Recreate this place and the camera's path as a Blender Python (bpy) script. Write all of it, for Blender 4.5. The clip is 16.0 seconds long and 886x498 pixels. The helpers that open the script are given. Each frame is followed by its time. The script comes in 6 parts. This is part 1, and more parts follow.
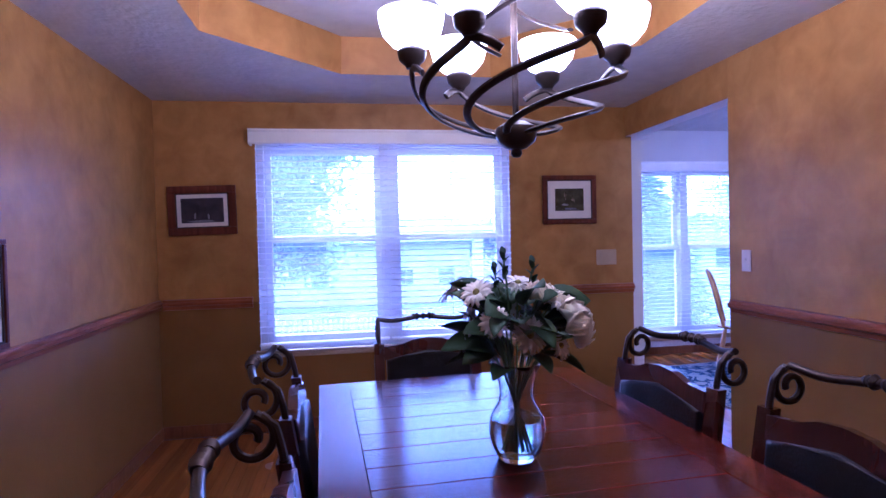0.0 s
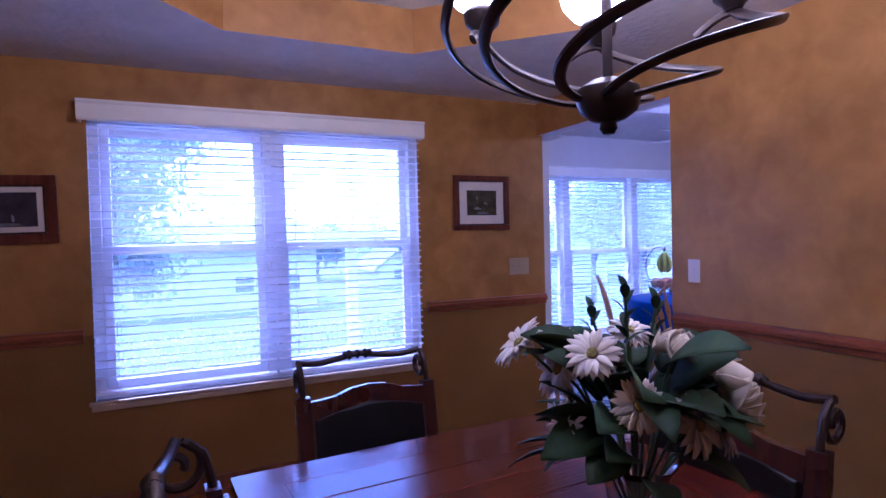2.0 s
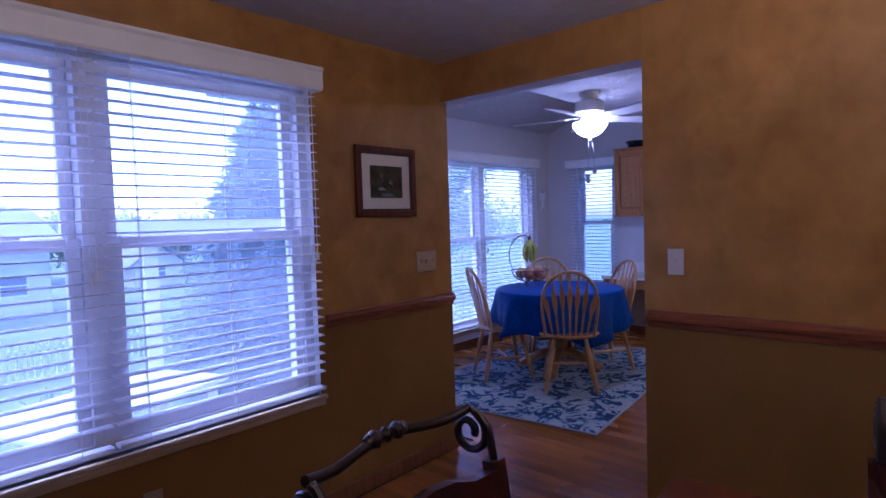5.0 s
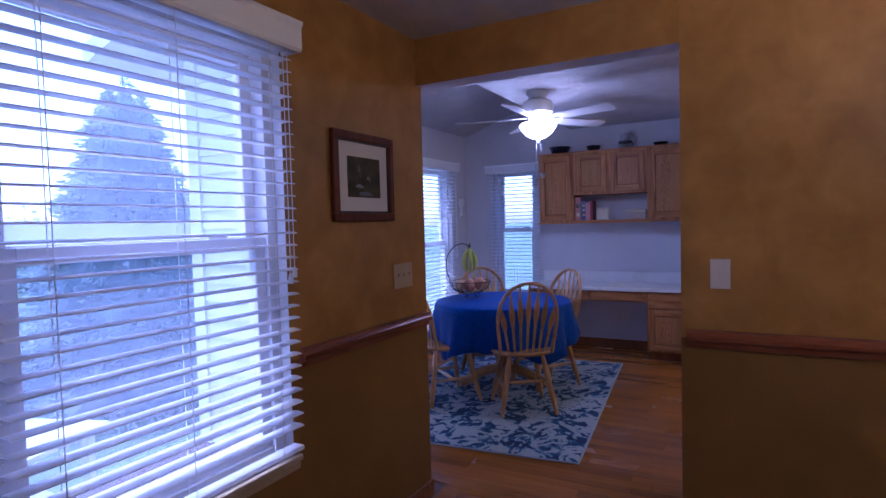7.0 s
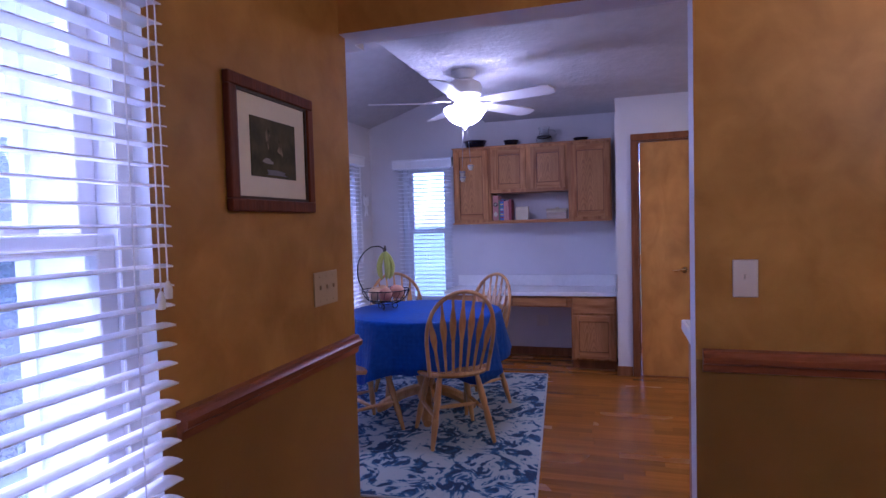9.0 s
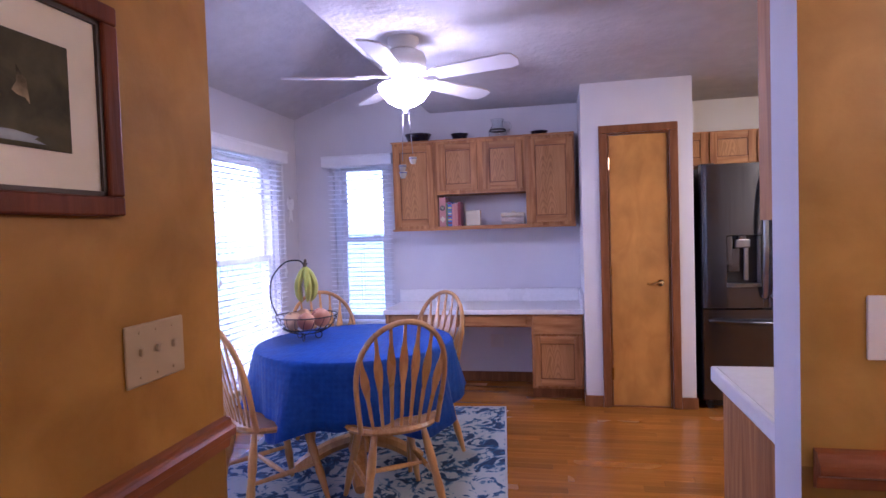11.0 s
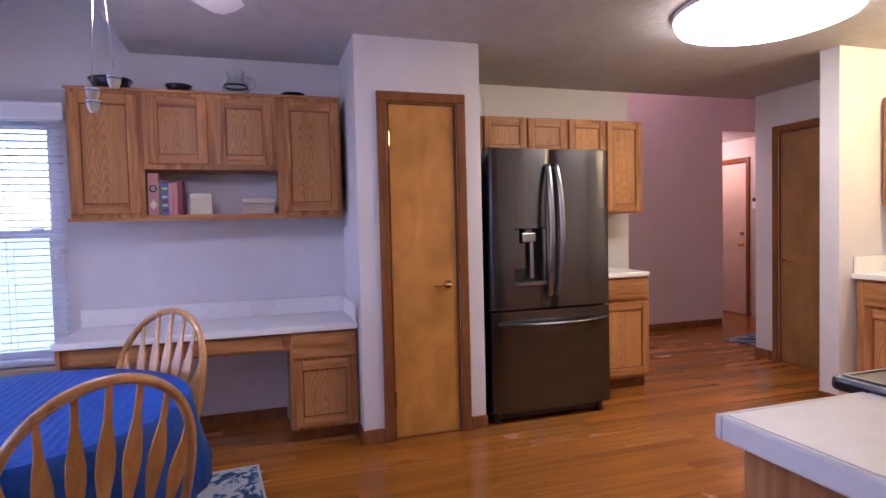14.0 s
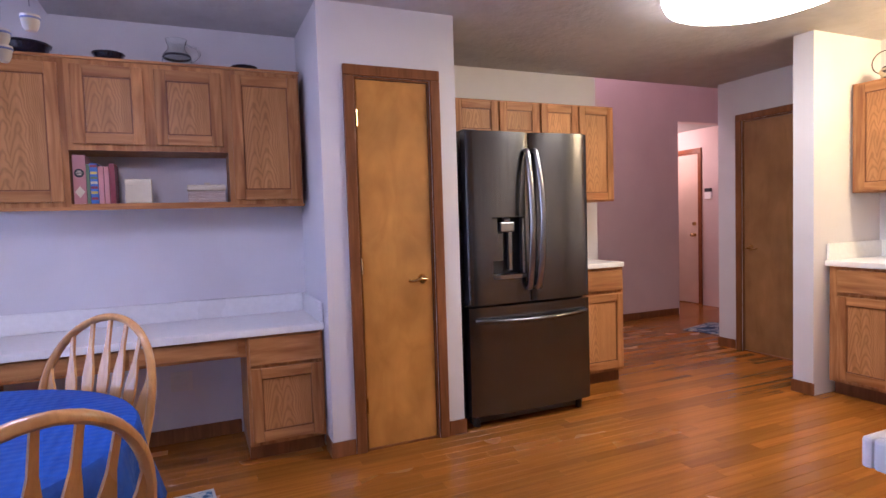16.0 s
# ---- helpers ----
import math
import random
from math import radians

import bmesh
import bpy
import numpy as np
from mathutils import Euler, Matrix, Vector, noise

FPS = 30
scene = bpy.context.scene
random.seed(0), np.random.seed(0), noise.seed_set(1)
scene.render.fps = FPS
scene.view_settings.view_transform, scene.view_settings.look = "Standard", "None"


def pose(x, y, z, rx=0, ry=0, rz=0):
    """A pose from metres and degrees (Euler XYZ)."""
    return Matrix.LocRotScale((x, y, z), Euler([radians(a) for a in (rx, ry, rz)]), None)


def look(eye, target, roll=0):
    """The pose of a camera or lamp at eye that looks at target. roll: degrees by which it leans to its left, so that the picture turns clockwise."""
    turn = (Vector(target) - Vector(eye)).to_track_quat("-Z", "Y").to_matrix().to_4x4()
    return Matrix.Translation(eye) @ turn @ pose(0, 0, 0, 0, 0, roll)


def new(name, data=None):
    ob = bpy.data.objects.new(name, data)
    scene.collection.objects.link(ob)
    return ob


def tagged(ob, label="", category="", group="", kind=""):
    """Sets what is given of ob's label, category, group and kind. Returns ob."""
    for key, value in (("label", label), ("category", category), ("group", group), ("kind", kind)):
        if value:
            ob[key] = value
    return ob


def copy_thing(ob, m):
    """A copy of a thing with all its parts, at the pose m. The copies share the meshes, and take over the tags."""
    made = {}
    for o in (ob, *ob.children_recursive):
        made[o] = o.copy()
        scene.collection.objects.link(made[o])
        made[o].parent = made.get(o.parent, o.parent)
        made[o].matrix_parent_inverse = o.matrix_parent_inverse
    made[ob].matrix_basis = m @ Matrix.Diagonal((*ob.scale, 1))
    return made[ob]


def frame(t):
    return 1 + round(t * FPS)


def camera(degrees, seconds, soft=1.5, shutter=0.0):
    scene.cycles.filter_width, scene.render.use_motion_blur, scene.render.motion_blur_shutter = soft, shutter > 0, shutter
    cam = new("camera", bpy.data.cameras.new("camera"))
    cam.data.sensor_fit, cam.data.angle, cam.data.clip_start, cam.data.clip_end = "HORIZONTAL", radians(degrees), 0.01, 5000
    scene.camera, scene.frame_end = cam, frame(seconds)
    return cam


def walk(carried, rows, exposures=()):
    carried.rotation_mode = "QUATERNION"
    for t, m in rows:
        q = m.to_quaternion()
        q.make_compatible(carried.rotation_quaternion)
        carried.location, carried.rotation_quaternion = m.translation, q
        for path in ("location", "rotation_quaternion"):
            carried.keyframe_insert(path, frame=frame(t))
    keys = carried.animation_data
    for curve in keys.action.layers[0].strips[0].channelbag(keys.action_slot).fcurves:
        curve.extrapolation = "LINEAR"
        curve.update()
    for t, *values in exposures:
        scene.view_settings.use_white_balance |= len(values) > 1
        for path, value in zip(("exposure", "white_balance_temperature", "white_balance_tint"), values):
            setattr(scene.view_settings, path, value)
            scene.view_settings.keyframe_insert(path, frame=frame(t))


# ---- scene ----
cam = camera(76.0, 16.0)
PATH = [
    (0, (0.693, 0.989, 1.342), (1.012, 2.963, 1.3), -1.3),
    (0.5, (0.593, 1.165, 1.341), (1.066, 3.108, 1.307), -1.3),
    (1, (0.555, 1.34, 1.344), (1.162, 3.246, 1.307), -1.3),
    (1.5, (0.526, 1.536, 1.374), (1.255, 3.398, 1.335), -1.5),
    (2, (0.443, 1.709, 1.382), (1.295, 3.517, 1.338), -1.4),
    (2.5, (0.29, 1.933, 1.397), (1.302, 3.657, 1.345), -1.4),
    (3, (0.226, 2.11, 1.363), (1.377, 3.745, 1.315), -1.7),
    (3.5, (0.226, 2.334, 1.385), (1.482, 3.89, 1.325), -1.7),
    (4, (0.246, 2.513, 1.401), (1.588, 3.994, 1.315), -1.8),
    (6.5, (0.323, 3.438, 1.381), (2.01, 4.51, 1.295), -1.6),
    (7, (0.362, 3.644, 1.4), (2.117, 4.598, 1.311), -1.5),
    (7.5, (0.401, 3.799, 1.379), (2.225, 4.613, 1.289), -1.4),
    (8, (0.537, 3.928, 1.358), (2.401, 4.648, 1.271), -1.5),
    (8.5, (0.693, 4.041, 1.375), (2.584, 4.687, 1.287), -1.6),
    (9, (0.866, 4.121, 1.368), (2.775, 4.71, 1.283), -1.6),
    (11.5, (1.847, 4.381, 1.381), (3.82, 4.706, 1.313), -1.8),
    (12, (2.02, 4.446, 1.318), (4.006, 4.681, 1.253), -1.7),
    (12.5, (2.198, 4.481, 1.297), (4.193, 4.589, 1.227), -1.7),
    (13, (2.366, 4.523, 1.298), (4.361, 4.406, 1.225), -1.6),
    (13.5, (2.529, 4.591, 1.292), (4.493, 4.223, 1.216), -1.6),
    (14, (2.707, 4.663, 1.285), (4.613, 4.062, 1.208), -1.4),
    (14.5, (2.873, 4.692, 1.263), (4.718, 3.924, 1.187), -1.5),
    (15, (2.902, 4.748, 1.29), (4.736, 3.953, 1.209), -1.6),
    (15.5, (2.941, 4.78, 1.287), (4.773, 3.982, 1.197), -1.6),
    (16, (3.055, 4.752, 1.259), (4.887, 3.956, 1.157), -1.8),
]
walk(cam, [(t, look(eye, target, roll)) for t, eye, target, roll in PATH], [(0, 3.13, 3830, 54), (1, 2.9, 3860, 54), (2, 2.76, 3930, 55), (3.5, 2.1, 4050, 52), (6.5, 2.0, 4150, 44), (9.2, 2.68, 4480, 48), (11.5, 3.38, 4870, 46), (12.5, 2.82, 4900, 42), (14.5, 3.22, 5130, 41), (16, 3.3, 5030, 39)])

# ---- world, sun, exposure ----
world = bpy.data.worlds.new("overcast_sky")
scene.world = world
world.use_nodes = True
wn = world.node_tree
sky = wn.nodes.new("ShaderNodeTexSky")
sky.sky_type = "NISHITA"
sky.sun_disc = False
sky.sun_elevation, sky.sun_rotation = radians(58), radians(340)
sky.dust_density, sky.air_density = 2.0, 1.0
wn.links.new(sky.outputs["Color"], wn.nodes["Background"].inputs["Color"])
wn.nodes["Background"].inputs["Strength"].default_value = 0.15
sun_data = bpy.data.lights.new("sun", "SUN")
sun_data.energy, sun_data.angle, sun_data.color = 0.72, radians(24), (1.0, 0.97, 0.93)
sun = new("sun", sun_data)
sun.matrix_world = look((0, 0, 60), (0 - math.sin(radians(340)) * 30, 0 - math.cos(radians(340)) * 30, 60 - 48))


def point_lamp(name, at, watts, colour, size=0.05):
    data = bpy.data.lights.new(name, "POINT")
    data.energy, data.color, data.shadow_soft_size = watts, colour, size
    ob = new(name, data)
    ob.location = at
    return ob


# ---- materials ----
def surf(name, c1, c2, scale=(1, 1, 1), freq=3.0, detail=5.0, warp=0.4, rough=0.6, metal=0.0, bump=0.1, bump_freq=40.0, rnd=0.0, patch=0.25,
         patch_freq=0.9, coat=0.0, spec=0.5, contrast=0.25, wear=0.12):
    m = bpy.data.materials.new(name)
    m.use_nodes = True
    nt = m.node_tree
    n, l = nt.nodes, nt.links
    b = n["Principled BSDF"]
    tc = n.new("ShaderNodeTexCoord")
    oi = n.new("ShaderNodeObjectInfo")
    off = n.new("ShaderNodeMath")
    off.operation = "MULTIPLY"
    off.inputs[1].default_value = 31.7
    l.new(oi.outputs["Random"], off.inputs[0])
    add = n.new("ShaderNodeVectorMath")
    l.new(tc.outputs["Object"], add.inputs[0])
    l.new(off.outputs[0], add.inputs[1])
    mp = n.new("ShaderNodeMapping")
    mp.inputs["Scale"].default_value = scale
    l.new(add.outputs[0], mp.inputs["Vector"])
    t1 = n.new("ShaderNodeTexNoise")
    t1.inputs["Scale"].default_value, t1.inputs["Detail"].default_value, t1.inputs["Distortion"].default_value = freq, detail, warp
    l.new(mp.outputs[0], t1.inputs["Vector"])
    ramp = n.new("ShaderNodeValToRGB")
    ramp.color_ramp.elements[0].position, ramp.color_ramp.elements[1].position = 0.5 - contrast, 0.5 + contrast
    ramp.color_ramp.elements[0].color, ramp.color_ramp.elements[1].color = (*c1, 1), (*c2, 1)
    l.new(t1.outputs["Fac"], ramp.inputs["Fac"])
    t2 = n.new("ShaderNodeTexNoise")
    t2.inputs["Scale"].default_value, t2.inputs["Detail"].default_value = patch_freq, 3.0
    l.new(add.outputs[0], t2.inputs["Vector"])
    val = n.new("ShaderNodeMapRange")
    val.inputs["From Min"].default_value, val.inputs["From Max"].default_value = 0.3, 0.7
    val.inputs["To Min"].default_value, val.inputs["To Max"].default_value = 1 - patch, 1 + patch * 0.6
    l.new(t2.outputs["Fac"], val.inputs["Value"])
    rv = n.new("ShaderNodeMapRange")
    rv.inputs["To Min"].default_value, rv.inputs["To Max"].default_value = 1 - rnd, 1 + rnd * 0.7
    l.new(oi.outputs["Random"], rv.inputs["Value"])
    mul = n.new("ShaderNodeMath")
    mul.operation = "MULTIPLY"
    l.new(val.outputs[0], mul.inputs[0])
    l.new(rv.outputs[0], mul.inputs[1])
    sc = n.new("ShaderNodeVectorMath")
    sc.operation = "SCALE"
    l.new(ramp.outputs["Color"], sc.inputs[0])
    l.new(mul.outputs[0], sc.inputs["Scale"])
    l.new(sc.outputs[0], b.inputs["Base Color"])
    t3 = n.new("ShaderNodeTexNoise")
    t3.inputs["Scale"].default_value, t3.inputs["Detail"].default_value = bump_freq, 4.0
    l.new(mp.outputs[0], t3.inputs["Vector"])
    bp = n.new("ShaderNodeBump")
    bp.inputs["Strength"].default_value, bp.inputs["Distance"].default_value = bump, 0.01
    l.new(t3.outputs["Fac"], bp.inputs["Height"])
    l.new(bp.outputs[0], b.inputs["Normal"])
    rr = n.new("ShaderNodeMapRange")
    rr.inputs["To Min"].default_value, rr.inputs["To Max"].default_value = max(rough - wear, 0.02), min(rough + wear, 1)
    l.new(t2.outputs["Fac"], rr.inputs["Value"])
    l.new(rr.outputs[0], b.inputs["Roughness"])
    b.inputs["Metallic"].default_value = metal
    b.inputs["Specular IOR Level"].default_value = spec
    b.inputs["Coat Weight"].default_value = coat
    b.inputs["Coat Roughness"].default_value = 0.12
    return m


def wood(name, dark, light, axis="z", freq=2.2, rough=0.38, rnd=0.12, coat=0.15, contrast=0.2, patch=0.18, spec=0.5):
    along = {"x": (1.3, 14, 14), "y": (14, 1.3, 14), "z": (14, 14, 1.3)}[axis]
    return surf(name, dark, light, scale=along, freq=freq, detail=7, warp=1.1, rough=rough, bump=0.12, bump_freq=9, rnd=rnd, coat=coat,
                contrast=contrast, patch=patch, patch_freq=2.2, spec=spec)


def glow(name, colour, strength):
    m = bpy.data.materials.new(name)
    m.use_nodes = True
    b = m.node_tree.nodes["Principled BSDF"]
    b.inputs["Base Color"].default_value = (0.85, 0.82, 0.75, 1)
    b.inputs["Roughness"].default_value = 0.35
    b.inputs["Emission Color"].default_value = (*colour, 1)
    b.inputs["Emission Strength"].default_value = strength
    return m


def glass(name, colour=(1, 1, 1), rough=0.0, ior=1.45):
    m = bpy.data.materials.new(name)
    m.use_nodes = True
    b = m.node_tree.nodes["Principled BSDF"]
    b.inputs["Base Color"].default_value = (*colour, 1)
    b.inputs["Roughness"].default_value = rough
    b.inputs["Transmission Weight"].default_value = 1.0
    b.inputs["IOR"].default_value = ior
    return m


TAN = surf("tan_faux_finish_paint", (0.29, 0.14, 0.018), (0.42, 0.225, 0.038), freq=8, rough=0.40, bump=0.12, bump_freq=25, patch=0.13, patch_freq=3.2, contrast=0.24, wear=0.05, spec=0.25)
OLIVE = surf("olive_tan_paint", (0.205, 0.104, 0.016), (0.235, 0.122, 0.022), freq=4, rough=0.42, bump=0.05, bump_freq=80, patch=0.08, wear=0.05, spec=0.18)
GREY = surf("pale_grey_wall_paint", (0.60, 0.58, 0.595), (0.645, 0.625, 0.635), freq=3, rough=0.65, bump=0.06, bump_freq=90, patch=0.05, wear=0.05)
PINK = surf("dusty_pink_wall_paint", (0.53, 0.42, 0.41), (0.57, 0.46, 0.44), freq=3, rough=0.65, bump=0.06, bump_freq=90, patch=0.06, wear=0.05)
CEIL = surf("knockdown_ceiling_paint", (0.47, 0.46, 0.455), (0.55, 0.54, 0.53), freq=9, rough=0.85, bump=0.55, bump_freq=26, patch=0.06, wear=0.05)
WHITE = surf("white_trim_paint", (0.74, 0.74, 0.74), (0.82, 0.82, 0.82), freq=6, rough=0.4, bump=0.03, patch=0.05, wear=0.05)
VINYL = surf("white_window_vinyl", (0.66, 0.66, 0.68), (0.74, 0.74, 0.76), freq=6, rough=0.35, bump=0.02, patch=0.05, wear=0.05)
SLAT = surf("white_blind_slat", (0.80, 0.80, 0.82), (0.88, 0.88, 0.9), freq=7, rough=0.4, bump=0.03, patch=0.05, rnd=0.05, wear=0.05)
LAMINATE = surf("white_laminate", (0.72, 0.71, 0.69), (0.79, 0.78, 0.76), freq=30, rough=0.3, bump=0.02, patch=0.05, wear=0.08)
RAIL = wood("stained_rail_wood_x", (0.17, 0.048, 0.014), (0.29, 0.095, 0.03), "x", rough=0.38, coat=0.0, spec=0.25)
RAILY = wood("stained_rail_wood_y", (0.17, 0.048, 0.014), (0.29, 0.095, 0.03), "y", rough=0.38, coat=0.0, spec=0.25)
OAK = wood("honey_oak_vertical", (0.26, 0.10, 0.025), (0.49, 0.235, 0.075), "z", freq=1.5, contrast=0.17, rough=0.5, coat=0.0, spec=0.25)
OAKX = wood("honey_oak_horizontal", (0.26, 0.10, 0.025), (0.49, 0.235, 0.075), "x", freq=1.5, contrast=0.17, rough=0.45, coat=0.0, spec=0.25)
TRIMOAK = wood("brown_stained_trim", (0.15, 0.055, 0.016), (0.24, 0.095, 0.030), "z", rough=0.38, coat=0.0, spec=0.25)
MAPLE = surf("amber_veneer_door", (0.41, 0.18, 0.028), (0.54, 0.265, 0.05), scale=(2, 2, 1), freq=3, warp=1.5, rough=0.33, bump=0.03, patch=0.3, patch_freq=3, coat=0.2)
BROWNDOOR = surf("brown_veneer_door", (0.24, 0.12, 0.036), (0.32, 0.165, 0.056), scale=(3, 3, 1), freq=3, warp=1.2, rough=0.35, bump=0.03, patch=0.25, patch_freq=3, coat=0.2)
FLOORWOOD = surf("oak_strip_flooring", (0.215, 0.068, 0.005), (0.34, 0.130, 0.012), scale=(26, 0.6, 26), freq=1.8, detail=6, warp=0.5, rough=0.24, bump=0.03, bump_freq=9, rnd=0.22, patch=0.1, patch_freq=0.8, coat=0.06, spec=0.4, contrast=0.28)
SUBFLOOR = surf("dark_joint_floor", (0.05, 0.022, 0.01), (0.08, 0.035, 0.015), freq=8, rough=0.8)
MAHOG = wood("mahogany_tabletop_x", (0.058, 0.009, 0.004), (0.12, 0.020, 0.008), "x", rough=0.16, rnd=0.18, coat=0.45, spec=0.35)
MAHOGY = wood("mahogany_tabletop_y", (0.058, 0.009, 0.004), (0.12, 0.020, 0.008), "y", rough=0.16, rnd=0.12, coat=0.45, spec=0.35)
MAHOGZ = wood("mahogany_chair_wood", (0.03, 0.008, 0.006), (0.065, 0.018, 0.011), "z", rough=0.28, rnd=0.1, coat=0.4)
LEATHER = surf("black_leather", (0.006, 0.006, 0.007), (0.011, 0.011, 0.013), freq=12, rough=0.34, spec=0.3, bump=0.15, bump_freq=120, patch=0.2)
IRON = surf("bronze_iron", (0.035, 0.026, 0.022), (0.065, 0.047, 0.038), freq=14, rough=0.35, metal=0.7, bump=0.08, patch=0.2)
CHOAK = wood("light_oak_chair_wood", (0.43, 0.205, 0.055), (0.60, 0.33, 0.105), "z", rough=0.3, rnd=0.06, coat=0.3)
CLOTH = surf("blue_woven_cloth", (0.004, 0.044, 0.28), (0.010, 0.078, 0.40), freq=30, spec=0.25, rough=0.6, bump=0.2, bump_freq=60, patch=0.2, patch_freq=3)
STEEL = surf("black_stainless_steel", (0.095, 0.095, 0.104), (0.13, 0.13, 0.14), scale=(60, 60, 0.6), freq=3, rough=0.2, metal=0.95, bump=0.02, patch=0.08, wear=0.04)
DARKSTEEL = surf("dark_plastic_trim", (0.015, 0.015, 0.018), (0.03, 0.03, 0.034), freq=8, rough=0.3)
HANDLE = surf("bright_steel_handle", (0.24, 0.24, 0.25), (0.33, 0.33, 0.34), freq=8, rough=0.3, metal=1.0, bump=0.01, patch=0.05, wear=0.04)
BRASS = surf("polished_brass", (0.65, 0.45, 0.17), (0.75, 0.55, 0.24), freq=8, rough=0.2, metal=1.0, bump=0.01, patch=0.1)
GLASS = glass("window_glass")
# glare haze put into the panes: a little translucent white pales the view
HAZE = GLASS.node_tree.nodes.new("ShaderNodeBsdfTranslucent")
HAZE.inputs["Color"].default_value = (0.9, 0.92, 0.95, 1)
HAZE_MIX = GLASS.node_tree.nodes.new("ShaderNodeMixShader")
HAZE_MIX.inputs["Fac"].default_value = 0.07
GLASS.node_tree.links.new(GLASS.node_tree.nodes["Principled BSDF"].outputs[0], HAZE_MIX.inputs[1])
GLASS.node_tree.links.new(HAZE.outputs[0], HAZE_MIX.inputs[2])
GLASS.node_tree.links.new(HAZE_MIX.outputs[0], GLASS.node_tree.nodes["Material Output"].inputs["Surface"])
VASEGLASS = glass("clear_vase_glass", (0.93, 0.97, 0.98))
PLATE = surf("ivory_plate", (0.38, 0.29, 0.17), (0.43, 0.33, 0.20), freq=8, rough=0.4, bump=0.01, patch=0.04)
SHADE = glow("lit_opal_glass", (1.0, 0.80, 0.45), 1.3)
FANBOWL = glow("lit_frosted_bowl", (1.0, 0.93, 0.88), 3.0)
DRUM = glow("lit_acrylic_dome", (1.0, 0.89, 0.55), 2.1)


def brushed(m):
    """Upright brushing: reflections smear into vertical streaks."""
    n, l = m.node_tree.nodes, m.node_tree.links
    tg = n.new("ShaderNodeTangent")
    tg.direction_type, tg.axis = "RADIAL", "Z"
    n["Principled BSDF"].inputs["Anisotropic"].default_value = 0.8
    n["Principled BSDF"].inputs["Anisotropic Rotation"].default_value = 0.25
    l.new(tg.outputs[0], n["Principled BSDF"].inputs["Tangent"])
    return m


def sines(n, l, terms, seed_node=None):
    """Sum of sine waves along the object's axes, as one value."""
    tc, sp = n.new("ShaderNodeTexCoord"), n.new("ShaderNodeSeparateXYZ")
    l.new(tc.outputs["Object"], sp.inputs[0])
    last = None
    for axis, k in terms:
        mu, si, ad = (n.new("ShaderNodeMath") for _ in range(3))
        mu.operation, si.operation, ad.operation = "MULTIPLY", "SINE", "ADD"
        l.new(sp.outputs[axis], mu.inputs[0])
        mu.inputs[1].default_value = k
        l.new(mu.outputs[0], si.inputs[0])
        l.new(si.outputs[0], ad.inputs[0])
        ad.inputs[1].default_value = 0
        if last is not None:
            l.new(last, ad.inputs[1])
        last = ad.outputs[0]
    return last


def woven(m, period):
    """A raised basket weave over the base material."""
    n, l = m.node_tree.nodes, m.node_tree.links
    b = n["Principled BSDF"]
    k = 2 * math.pi / period
    s = sines(n, l, (("X", k), ("Y", k), ("Z", k)))
    bp = n.new("ShaderNodeBump")
    bp.inputs["Strength"].default_value, bp.inputs["Distance"].default_value = 0.16, 0.003
    l.new(s, bp.inputs["Height"])
    l.new(b.inputs["Normal"].links[0].from_socket, bp.inputs["Normal"])
    l.new(bp.outputs[0], b.inputs["Normal"])
    b.inputs["Sheen Weight"].default_value = 0.03
    b.inputs["Sheen Roughness"].default_value = 0.4
    return m


def cathedral(name, dark, light):
    """Flat-sawn oak: nested arches up the middle, straight grain at the sides."""
    m = surf(name, dark, light, scale=(14, 14, 1.3), freq=1.5, detail=7, warp=1.1, rough=0.45, bump=0.1, bump_freq=9, coat=0.0, spec=0.25, contrast=0.3, patch=0.15, patch_freq=2.2, rnd=0.1)
    n, l = m.node_tree.nodes, m.node_tree.links
    b = n["Principled BSDF"]
    tc, sp, oi = n.new("ShaderNodeTexCoord"), n.new("ShaderNodeSeparateXYZ"), n.new("ShaderNodeObjectInfo")
    ns = n.new("ShaderNodeTexNoise")
    ns.inputs["Scale"].default_value, ns.inputs["Detail"].default_value = 5.0, 3.0
    l.new(tc.outputs["Object"], sp.inputs[0])
    l.new(tc.outputs["Object"], ns.inputs["Vector"])

    def op(kind, a, c):
        q = n.new("ShaderNodeMath")
        q.operation = kind
        for i, v in enumerate((a, c)):
            if isinstance(v, (int, float)):
                q.inputs[i].default_value = v
            else:
                l.new(v, q.inputs[i])
        return q.outputs[0]

    side = op("SUBTRACT", op("ABSOLUTE", op("ADD", sp.outputs["X"], op("MULTIPLY", ns.outputs["Fac"], 0.06)), 0), 0.03)
    u = op("ADD", op("MULTIPLY", sp.outputs["Z"], 26.0), op("MULTIPLY", op("POWER", op("ABSOLUTE", side, 0), 1.6), 700.0))
    u = op("ADD", u, op("ADD", op("MULTIPLY", ns.outputs["Fac"], 9.0), op("MULTIPLY", oi.outputs["Random"], 40.0)))
    w = op("MULTIPLY", op("ADD", op("SINE", op("MULTIPLY", u, 3.1), 0), 1.0), 0.5)
    w = op("POWER", w, 2.5)
    sc = n.new("ShaderNodeVectorMath")
    sc.operation = "SCALE"
    l.new(b.inputs["Base Color"].links[0].from_socket, sc.inputs[0])
    l.new(op("SUBTRACT", 1.08, op("MULTIPLY", w, 0.30)), sc.inputs["Scale"])
    l.new(sc.outputs[0], b.inputs["Base Color"])
    return m


PANELOAK = cathedral("flat_sawn_oak_panel", (0.33, 0.145, 0.04), (0.50, 0.245, 0.08))
brushed(STEEL)
woven(CLOTH, 0.03)


